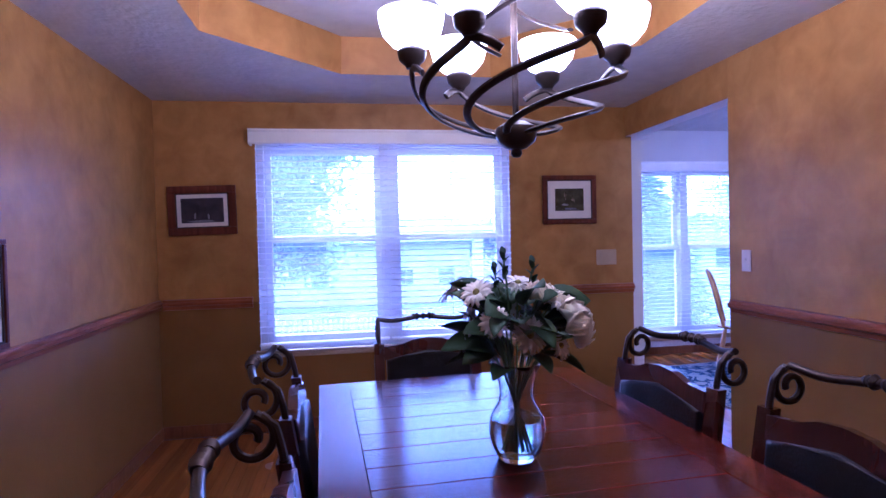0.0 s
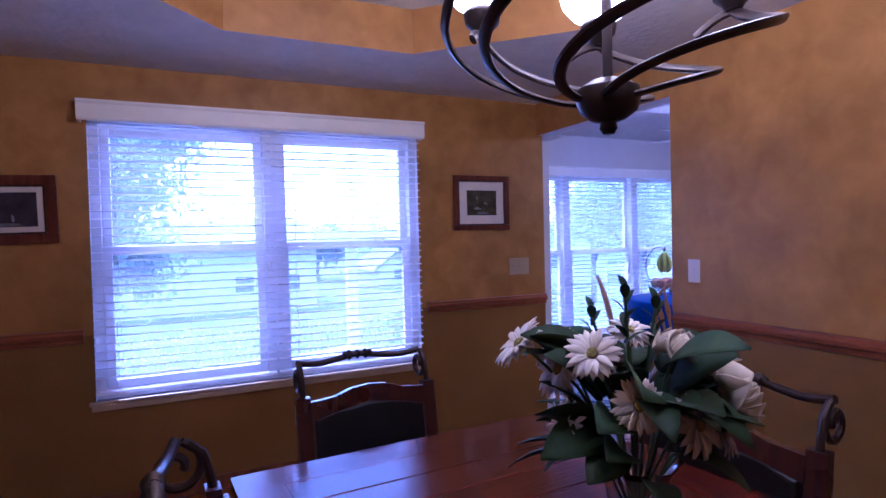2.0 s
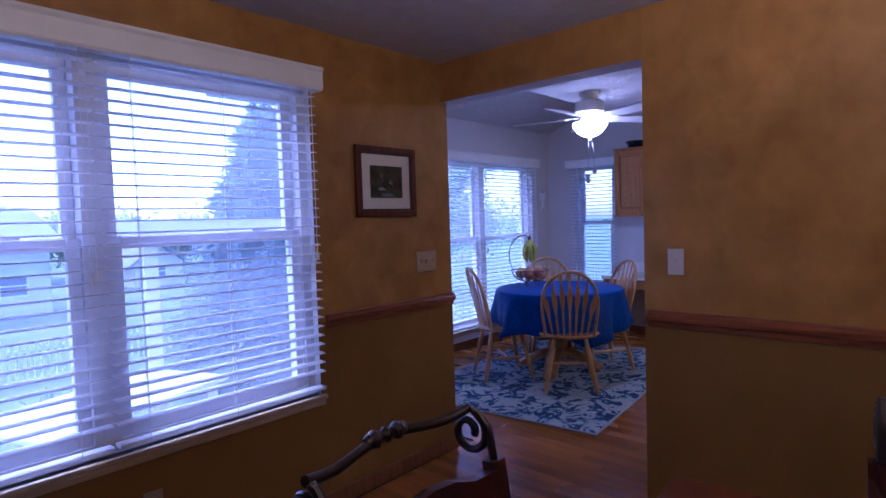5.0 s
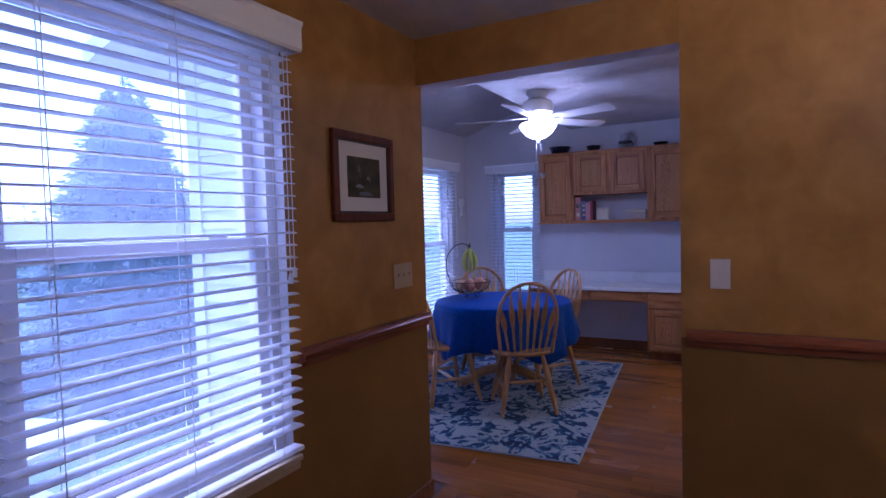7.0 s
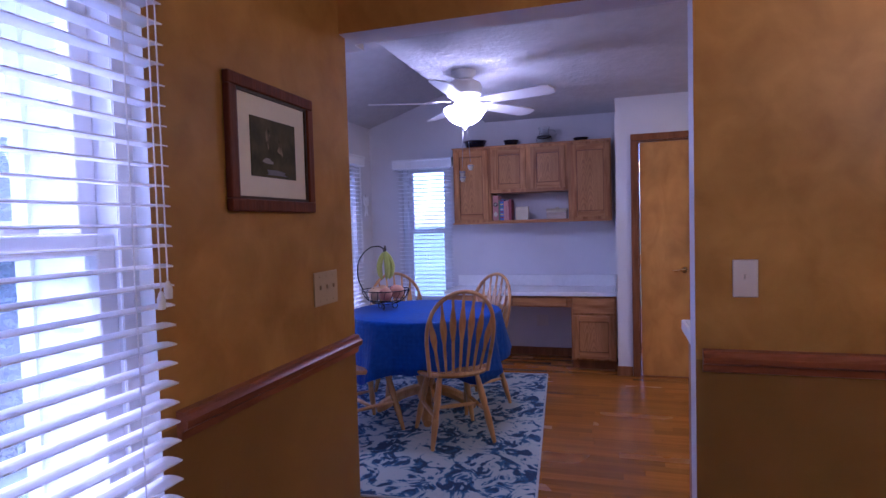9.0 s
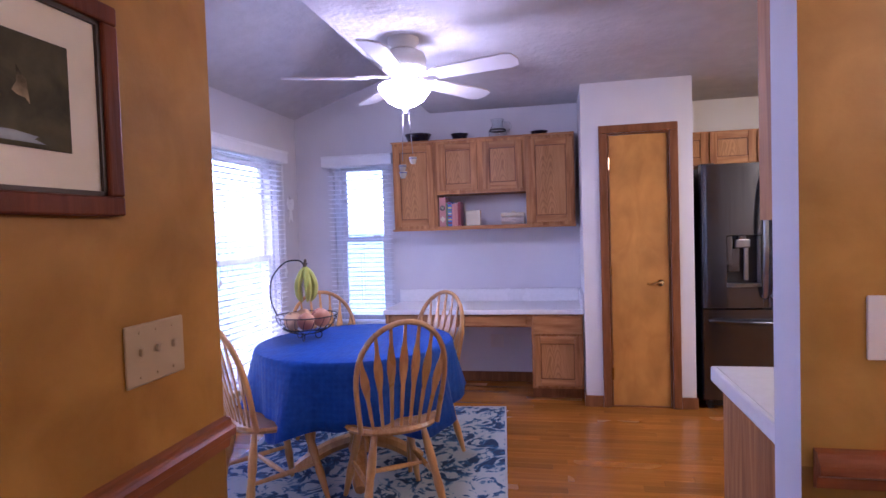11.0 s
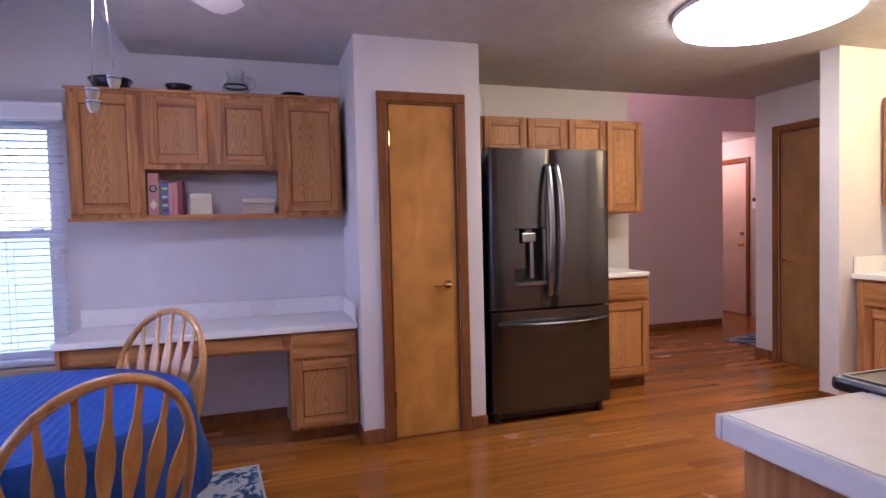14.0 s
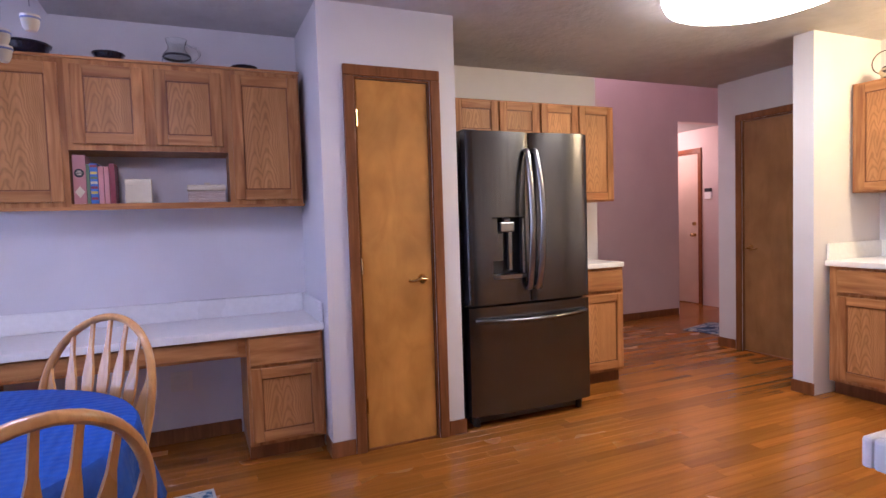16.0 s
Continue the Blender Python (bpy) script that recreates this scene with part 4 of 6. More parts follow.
picture(pose(2.122, 5.099, 1.42), 0.427, 0.368, 0.034, 0.066, (ART2, [((0.55, 0.72, 0.3, 0.75), GOLD), ((0.3, 0.42, 0.45, 0.95), GOLD), ((0.1, 0.9, 0.02, 0.14), GLOWY), ((0.2, 0.5, 0.2, 0.34), PALE)]),
        "forest stream print with ivory mat in a dark wooden frame")
BLUEART = surf("blue_print", (0.03, 0.05, 0.16), (0.06, 0.09, 0.25), freq=6, rough=0.4)
picture(pose(-0.609, 2.81, 0.962, 0, 0, 90), 0.55, 0.41, 0.02, 0.09, (BLUEART, []), "white framed blue print on the wall above the chair rail")


def switch_plate(m, gangs, label, outlet=False, PLATE=PLATE):
    p = thing("outlet" if outlet else "light_switch", m, label, "outlet" if outlet else "switch")
    w = 0.025 + 0.046 * gangs
    part("plate", block(-w / 2, w / 2, -0.006, -0.0005, -0.058, 0.058, bev=0.003), PLATE, p)
    for k in range(gangs):
        x = (k - (gangs - 1) / 2) * 0.046
        if outlet:
            for z in (-0.02, 0.02):
                part("socket", block(x - 0.016, x + 0.016, -0.0085, -0.006, z - 0.014, z + 0.014, bev=0.004), PLATE, p)
        else:
            part("toggle", block(x - 0.004, x + 0.004, -0.014, -0.006, -0.002, 0.013, bev=0.002), PLATE, p)
        for z in (-0.042, 0.042):
            part("screw", turned([(0, 0), (0.0035, 0), (0.003, 0.0015), (0, 0.002)], 8), PLATE, p).matrix_local = pose(x, -0.006, z if not outlet else z * 0.02, 90)
    return p


switch_plate(pose(2.63, 5.10, 1.16), 3, "ivory three-gang light switch plate on the wall")
switch_plate(pose(2.80, 3.748, 1.178, 0, 0, -90), 1, "ivory single light switch plate on the wall", False, SWITCHWHITE)
switch_plate(pose(1.085, 5.10, 0.345), 1, "ivory wall outlet below the window", True)


# ---- cabinets ----
def panel_door(parent, x0, x1, z0, z1, name="cabinet_door", mat=None):
    """A frame-and-panel door lying in front of the plane y = 0."""
    f = 0.055
    a = mat or OAK
    d = part(name, block(x0 + 0.002, x1 - 0.002, -0.0045, -0.001, z0 + 0.002, z1 - 0.002), a, parent)
    for xa, xb in ((x0, x0 + f), (x1 - f, x1)):
        part("stile", block(xa, xb, -0.019, -0.0046, z0, z1, bev=0.003), a, d)
    for za, zb in ((z0, z0 + f), (z1 - f, z1)):
        part("rail", block(x0 + f + 0.0004, x1 - f - 0.0004, -0.0184, -0.0046, za, zb, bev=0.003), OAKX, d)
    w, h = (x1 - x0) / 2 - f + 0.003, (z1 - z0) / 2 - f + 0.003
    pn = part("panel", blocks((-w, w, -0.0075, -0.0048, -h, h)), mat or PANELOAK, d)
    pn.location = ((x0 + x1) / 2, 0, (z0 + z1) / 2)
    part("bead", blocks((x0 + f - 0.001, x0 + f + 0.007, -0.012, -0.0076, z0 + f, z1 - f), (x1 - f - 0.007, x1 - f + 0.001, -0.012, -0.0076, z0 + f, z1 - f),
                        (x0 + f + 0.007, x1 - f - 0.007, -0.012, -0.0076, z0 + f - 0.001, z0 + f + 0.007), (x0 + f + 0.007, x1 - f - 0.007, -0.012, -0.0076, z1 - f - 0.007, z1 - f + 0.001)), TRIMOAK, d)
    return d


def drawer_front(parent, x0, x1, z0, z1):
    return part("drawer", block(x0, x1, -0.019, -0.001, z0, z1, bev=0.004), OAKX, parent)


def cabinet(name, m, w, d, h, doors=(), drawers=(), toe=0.0, label="", group="", body=None):
    c = thing(name, m, label, "cabinet", group)
    rows = body or [(0, w, 0, d, toe, h)]
    for r in rows:
        part("body" if r[5] - r[4] > 0.1 else "shelf_board", block(*r), OAK if r[5] - r[4] > 0.1 else OAKX, c)
    if toe:
        part("toe_kick", block(0.0, w, 0.06, d, 0.001, toe), TRIMOAK, c)
    for r in doors:
        panel_door(c, *r)
    for r in drawers:
        drawer_front(c, *r)
    return c


# hutch over the desk, open shelf in the middle
hw, hd, hh, hz = 1.53, 0.29, 0.745, 1.377
cabinet("wall_cabinet", pose(6.41, 5.70, hz, 0, 0, -90), hw, hd, hh, [(0.012, 0.36, 0.03, hh - 0.03), (0.41, 0.735, 0.32, hh - 0.03), (0.785, 1.11, 0.32, hh - 0.03), (1.16, hw - 0.012, 0.03, hh - 0.03)],
        label="honey oak wall cabinet with an open middle shelf above the desk",
        body=[(0, 0.385, 0, hd, 0, hh), (0.385, 1.135, 0, hd, 0.29, hh), (1.135, hw, 0, hd, 0, hh), (0.385, 1.135, 0, hd, 0, 0.02), (-0.01, hw + 0.003, -0.022, 0.0, -0.012, 0.004), (-0.008, hw + 0.002, -0.022, 0, hh - 0.004, hh + 0.008)])
# desk
dz = 0.72
desk = thing("built_in_desk", pose(6.14, 5.74, 0, 0, 0, -90), "honey oak built-in desk with drawers and a knee space", "desk")
part("cabinet_body", block(1.20, 1.60, 0.03, 0.55, 0.09, dz - 0.04), OAK, desk)
part("toe_kick", block(1.20, 1.60, 0.09, 0.55, 0.001, 0.09), TRIMOAK, desk)
part("apron", block(0.02, 1.20, 0.05, 0.07, 0.572, dz - 0.04), OAKX, desk)
part("end_panel", block(0.0, 0.02, 0.03, 0.55, 0.001, dz - 0.04), OAK, desk)
for r in ((0.06, 0.62, 0.588, 0.672), (0.66, 1.16, 0.588, 0.672)):
    d0 = drawer_front(desk, *r)
    d0.location = (0, 0.05, 0)
d0 = drawer_front(desk, 1.215, 1.585, 0.525, 0.668)
d0.location = (0, 0.03, 0)
d0 = panel_door(desk, 1.215, 1.585, 0.112, 0.505)
d0.location = (0, 0.03, 0)
top = thing("desk_top", pose(6.14, 5.74, 0, 0, 0, -90), "white laminate desk top with a low backsplash", "countertop")
part("slab", block(-0.01, 1.605, 0.0, 0.555, dz - 0.038, dz, bev=0.004), LAMINATE, top)
part("backsplash", block(-0.01, 1.585, 0.535, 0.553, dz, dz + 0.11, bev=0.003), LAMINATE, top)
part("side_splash", block(1.586, 1.604, 0.01, 0.553, dz, dz + 0.11, bev=0.003), LAMINATE, top)
switch_plate(pose(6.70, 4.87, 0.36, 0, 0, -90), 2, "pale outlet on the wall under the desk", True, SWITCHWHITE)

# refrigerator
fr = thing("refrigerator", pose(6.05, 3.30, 0, 0, 0, -90), "black stainless french-door refrigerator with a water dispenser", "refrigerator")
FW, FH = 0.872, 1.775
part("body", block(0.005, FW - 0.005, 0.06, 0.80, 0.05, FH - 0.015), DARKSTEEL, fr)


def bowed(x0, x1, z0, z1, name, holes=()):
    """A fridge door with a softly bowed front, with a square hole where the dispenser sits."""
    bm = bmesh.new()
    xs = sorted({*[x0 + (x1 - x0) * k / 16 for k in range(17)], *(q for h in holes for q in h[:2])})
    zs = sorted({z0, z1, *(q for h in holes for q in h[2:])})
    crown = 0.018 if x1 - x0 < 0.6 * FW else 0.016
    bow = lambda x: -0.012 - crown * (1 - ((2 * x - x0 - x1) / (x1 - x0)) ** 2) - (0.0 if min(x - x0, x1 - x) > 0.006 else -0.008)
    fv = {(i, j): bm.verts.new((x, bow(x), z)) for i, x in enumerate(xs) for j, z in enumerate(zs)}
    bv = {(i, j): bm.verts.new((x, 0.058, z)) for i, x in enumerate(xs) for j, z in enumerate(zs)}
    hole = lambda i, j: any(h[0] - 1e-6 <= xs[i] and xs[i + 1] <= h[1] + 1e-6 and h[2] - 1e-6 <= zs[j] and zs[j + 1] <= h[3] + 1e-6 for h in holes)
    ok = lambda i, j: 0 <= i < len(xs) - 1 and 0 <= j < len(zs) - 1 and not hole(i, j)
    for i in range(len(xs) - 1):
        for j in range(len(zs) - 1):
            if not ok(i, j):
                continue
            bm.faces.new((fv[i, j], fv[i + 1, j], fv[i + 1, j + 1], fv[i, j + 1]))
            bm.faces.new((bv[i, j], bv[i, j + 1], bv[i + 1, j + 1], bv[i + 1, j]))
            for di, dj, a, b in ((-1, 0, (i, j), (i, j + 1)), (1, 0, (i + 1, j), (i + 1, j + 1)), (0, -1, (i, j), (i + 1, j)), (0, 1, (i, j + 1), (i + 1, j + 1))):
                if not ok(i + di, j + dj):
                    bm.faces.new((fv[a], fv[b], bv[b], bv[a]))
    return part(name, bm, STEEL, fr, smooth=True)


dl = bowed(0.004, FW / 2 - 0.003, 0.745, FH, "left_door", [(0.16, 0.395, 0.895, 1.265)])
dr = bowed(FW / 2 + 0.003, FW - 0.004, 0.745, FH, "right_door")
dd = bowed(0.004, FW - 0.004, 0.075, 0.73, "freezer_drawer")
for sx, parent in ((-1, dl), (1, dr)):
    x = FW / 2 + sx * 0.03
    part("handle", rod(smooth_path([(x, -0.012, 1.66), (x, -0.044, 1.65), (x + sx * 0.006, -0.082, 1.47), (x + sx * 0.007, -0.098, 1.25), (x + sx * 0.006, -0.082, 1.02), (x, -0.044, 0.84), (x, -0.012, 0.83)], 5), 0.018, 10, 0.7), HANDLE, parent, "brushed steel bar handle", smooth=True)
part("handle", rod(smooth_path([(0.05, -0.006, 0.655), (0.07, -0.04, 0.652), (0.25, -0.078, 0.646), (FW / 2, -0.090, 0.644), (FW - 0.25, -0.078, 0.646), (FW - 0.07, -0.04, 0.652), (FW - 0.05, -0.006, 0.655)], 5), 0.0155, 10), STEEL, dd, "dark brushed steel bar handle", smooth=True)
disp = part("dispenser", blocks((0.16, 0.395, 0.045, 0.056, 0.895, 1.265), (0.16, 0.164, -0.014, 0.045, 0.895, 1.265), (0.391, 0.395, -0.014, 0.045, 0.895, 1.265), (0.164, 0.391, -0.014, 0.045, 1.261, 1.265)), DARKSTEEL, dl, "dark recessed water dispenser")
part("control_strip", block(0.165, 0.205, -0.013, 0.01, 1.05, 1.26, bev=0.004), STEEL, disp)
part("spout", blocks((0.225, 0.325, -0.012, 0.03, 1.175, 1.235), (0.25, 0.30, -0.006, 0.025, 1.235, 1.26), bev=0.008), HANDLE, disp)
part("paddle", blocks((0.18, 0.26, 0.02, 0.035, 1.00, 1.17), bev=0.004), STEEL, disp)
part("water_lever", block(0.285, 0.315, 0.005, 0.03, 0.94, 1.175, bev=0.006), HANDLE, disp)
part("side_lip", block(0.372, 0.388, -0.016, 0.02, 0.92, 1.255, bev=0.005), HANDLE, disp)
part("drip_tray", drawn([(0.164, 0.04), (0.391, 0.04), (0.391, -0.022), (0.35, -0.042), (0.20, -0.042), (0.164, -0.022)], "z", 0.895, 0.918), HANDLE, disp)
part("badge", block(FW - 0.075, FW - 0.04, -0.0125, -0.008, 1.69, 1.705, bev=0.002), HANDLE, dr)
part("badge", block(FW - 0.11, FW - 0.03, -0.0115, -0.007, 0.775, 0.787, bev=0.002), HANDLE, dr)
for x in (0.01, FW - 0.10):
    part("hinge_cover", block(x, x + 0.09, 0.02, 0.12, FH - 0.014, FH + 0.012, bev=0.004), DARKSTEEL, fr)
part("kick_plate", block(0.03, FW - 0.03, 0.05, 0.08, 0.015, 0.07), DARKSTEEL, fr)
for x in (0.06, FW - 0.06):
    part("foot", turned([(0, 0), (0.022, 0), (0.022, 0.03), (0.014, 0.05), (0, 0.05)], 12, (x, 0.05, 0.001)), DARKSTEEL, fr)

# cabinets round the fridge
GR = "cabinets round the refrigerator"
cabinet("wall_cabinet", pose(6.62, 3.345, 1.82, 0, 0, -90), 0.94, 0.355, 0.275, [(0.012, 0.235, 0.01, 0.265), (0.25, 0.59, 0.01, 0.265), (0.605, 0.93, 0.01, 0.265)], label="honey oak short wall cabinet above the refrigerator", group=GR)
cabinet("wall_cabinet", pose(6.62, 2.404, 1.365, 0, 0, -90), 0.68, 0.355, 0.73, [(0.012, 0.335, 0.012, 0.72), (0.352, 0.668, 0.012, 0.72)], label="honey oak wall cabinet beside the refrigerator", group=GR)
cabinet("base_cabinet", pose(6.40, 2.37, 0, 0, 0, -90), 0.53, 0.575, 0.87, [(0.015, 0.515, 0.12, 0.675)], [(0.015, 0.515, 0.70, 0.85)], 0.095, "honey oak base cabinet with one drawer and door", GR)
ct = thing("countertop", pose(6.37, 2.385, 0.8705, 0, 0, -90), "white laminate countertop with rounded edge beside the refrigerator", "countertop")
part("slab", block(0, 0.538, 0, 0.605, 0, 0.038, bev=0.008), LAMINATE, ct)
part("backsplash", block(0, 0.30, 0.588, 0.604, 0.038, 0.14, bev=0.003), LAMINATE, ct)
switch_plate(pose(6.98, 1.80, 1.13, 0, 0, -90), 1, "pale outlet above the counter", True, SWITCHWHITE)

# counter along the wall between the rooms, with the range in it
GC = "cabinets along the dividing wall"
cabinet("base_cabinet", pose(3.523, 3.47, 0, 0, 0, 90), 0.362, 0.591, 0.87, [(0.015, 0.347, 0.12, 0.675)], [(0.015, 0.347, 0.70, 0.85)], 0.095, "honey oak base cabinet at the counter's end", GC)
ct = thing("countertop", pose(3.573, 3.47, 0.8705, 0, 0, 90), "white laminate countertop end beside the black range", "countertop")
part("slab", block(0.0, 0.3695, 0.0165, 0.641, -0.0003, 0.0478, bev=0.001), LAMINATE, ct)
part("front_edge", block(0.0, 0.386, 0.0, 0.0163, -0.0003, 0.048, bev=0.006), LAMINATE, ct)
part("end_edge", block(0.3697, 0.386, 0.0165, 0.641, -0.0003, 0.048, bev=0.006), LAMINATE, ct)
rg = thing("range", pose(3.60, 2.705, 0, 0, 0, 90), "black electric range with a glass cooktop", "range")
part("body", block(0.002, 0.758, 0.0, 0.668, 0.02, 0.90), DARKSTEEL, rg)
part("cooktop", block(0.0, 0.76, -0.05, 0.668, 0.90, 0.935, bev=0.012), DARKSTEEL, rg, "black glass cooktop")
part("steel_trim", blocks((0.012, 0.748, -0.03, -0.024, 0.9352, 0.938), (0.742, 0.748, -0.024, 0.5, 0.9352, 0.938)), HANDLE, rg)
part("oven_handle", rod([(0.06, -0.05, 0.80), (0.70, -0.05, 0.80)], 0.012, 10), HANDLE, rg, smooth=True)
part("oven_door", block(0.02, 0.74, -0.02, -0.001, 0.2, 0.84, bev=0.004), DARKSTEEL, rg)
cabinet("base_cabinet", pose(3.523, 0.29, 0, 0, 0, 90), 2.41, 0.591, 0.87, [(0.015 + 0.6 * k, 0.59 + 0.6 * k, 0.12, 0.675) for k in range(4)], [(0.015 + 0.6 * k, 0.59 + 0.6 * k, 0.70, 0.85) for k in range(4)], 0.095, "honey oak base cabinets past the range", GC)
ct = thing("countertop", pose(3.573, 0.29, 0.8705, 0, 0, 90), "white laminate countertop past the range", "countertop")
part("slab", block(0.0, 2.412, 0, 0.641, 0, 0.042, bev=0.008), LAMINATE, ct)
cabinet("wall_cabinet", pose(3.225, 2.95, 1.375, 0, 0, 90), 0.868, 0.293, 0.72, [(0.012, 0.43, 0.012, 0.71), (0.44, 0.858, 0.012, 0.71)], label="honey oak wall cabinet on the dividing wall", group=GC)

# sink-side cabinets on the back wall
GS = "cabinets along the back wall"
cabinet("base_cabinet", pose(5.50, 0.865, 0, 0, 0, 180), 0.42, 0.58, 0.87, [(0.06, 0.405, 0.12, 0.675)], [(0.06, 0.405, 0.70, 0.85)], 0.095, "honey oak base cabinet in the corner", GS)
cabinet("base_cabinet", pose(5.079, 0.865, 0, 0, 0, 180), 1.52, 0.58, 0.87, [(0.015 + 0.5 * k, 0.49 + 0.5 * k, 0.12, 0.675) for k in range(3)], [(0.015 + 0.5 * k, 0.49 + 0.5 * k, 0.70, 0.85) for k in range(3)], 0.095, "honey oak base cabinets on the back wall", GS)
ct = thing("countertop", pose(5.515, 0.895, 0.8705, 0, 0, 180), "white laminate countertop with backsplash on the back wall", "countertop")
part("slab", block(0, 1.96, 0, 0.61, 0, 0.038, bev=0.006), LAMINATE, ct)
part("backsplash", block(0.02, 1.96, 0.592, 0.609, 0.038, 0.15, bev=0.003), LAMINATE, ct)
part("side_splash", block(0.001, 0.018, 0.02, 0.609, 0.038, 0.15, bev=0.003), LAMINATE, ct)
cabinet("wall_cabinet", pose(5.51, 0.61, 1.355, 0, 0, 180), 0.72, 0.325, 0.735, [(0.03, 0.36, 0.012, 0.72), (0.375, 0.705, 0.012, 0.72)], label="honey oak wall cabinet above the back counter", group=GS)
switch_plate(pose(5.30, 0.28, 1.15, 0, 0, 180), 1, "pale outlet above the back counter", True, SWITCHWHITE)
POT = surf("cream_glazed_pottery", (0.50, 0.40, 0.26), (0.62, 0.52, 0.36), freq=8, rough=0.25, patch=0.2, coat=0.4)
BLUEPOT = surf("brown_blue_glaze", (0.10, 0.07, 0.06), (0.18, 0.13, 0.12), freq=10, rough=0.25, coat=0.4)
pt = thing("woven_basket", pose(5.33, 0.47, 2.10), "small brown basket with a wire loop on the cabinet", "basket")
for k in range(6):
    r0 = 0.058 + 0.022 * math.sin(math.pi * (k + 0.6) / 6.4)
    part("woven_band", turned([(0 if k == 0 else r0 - 0.012, 0.014 * k), (r0, 0.014 * k), (r0 + 0.004, 0.014 * k + 0.007), (r0, 0.0138 + 0.014 * k), (r0 - 0.012, 0.0138 + 0.014 * k)], 24, wave=lambda a, z, s=k: 1 + 0.02 * math.cos(18 * a + 3.1 * s)), POT if k % 3 == 1 else BLUEPOT, pt, smooth=True)
loop = [(0.075 * math.cos(a) + 0.06, 0.01, 0.12 + 0.075 * math.sin(a)) for a in [2 * math.pi * k / 24 for k in range(25)]]
part("wire_loop", rod(loop, 0.0035, 6), IRON, pt, "dark wire loop handle", smooth=True)
part("ribbon", drawn([(-0.06, 0.02), (-0.02, 0.05), (0.01, 0.03), (0.04, 0.055), (0.05, 0.03), (0.01, 0.008), (-0.04, 0.0)], "y", 0.086, 0.094), POT, pt)

# ---- things on and in the hutch ----
NAVY = surf("navy_glaze", (0.008, 0.008, 0.02), (0.016, 0.015, 0.035), freq=9, rough=0.18, coat=0.6)
HT = hz + hh + 0.009


def bowl(m, r, h, label):
    b = thing("baking_dish", m, label, "dish", "dark dishes on the cabinet")
    part("dish", turned([(0, 0), (r * 0.72, 0), (r * 0.9, h * 0.6), (r * 0.97, h * 0.86), (r * 1.04, h * 0.9), (r * 1.04, h), (r * 0.94, h), (r * 0.86, h * 0.6), (r * 0.68, 0.008), (0, 0.008)], 28, wave=lambda a, z: 1 + 0.018 * math.cos(16 * a)), NAVY, b, smooth=True)
    return b


bowl(pose(6.55, 5.50, HT), 0.115, 0.078, "large navy glazed fluted dish on the oak cabinet")
bowl(pose(6.55, 5.13, HT), 0.075, 0.062, "small navy glazed fluted bowl on the oak cabinet")
bowl(pose(6.55, 4.45, HT), 0.072, 0.042, "shallow dark glazed dish on the oak cabinet")
pj = thing("glass_pitcher", pose(6.55, 4.80, HT), "clear glass pitcher with a blue band on the cabinet", "pitcher")
po = [(0, 0), (0.05, 0), (0.072, 0.02), (0.078, 0.05), (0.066, 0.085), (0.046, 0.11), (0.044, 0.13), (0.056, 0.165)]
part("glass_body", turned(po + [(r - 0.003, z + (0 if i < 7 else 0.004)) for i, (r, z) in enumerate(po[1:])][::-1] + [(0, 0.004)], 28), VASEGLASS, pj, smooth=True)
part("blue_band", turned([(0.0745, 0.066), (0.0705, 0.078), (0.0715, 0.079), (0.0755, 0.067)], 28), NAVY, pj)
part("handle", rod(smooth_path([(0.048 * 0.1, -0.05, 0.14), (0, -0.10, 0.13), (0, -0.115, 0.09), (0, -0.075, 0.05)], 5), 0.006, 8), VASEGLASS, pj, smooth=True)


def flat(name, c, rough=0.5):
    return surf(name, tuple(q * 0.88 for q in c), c, freq=14, rough=rough, patch=0.12, bump=0.04)


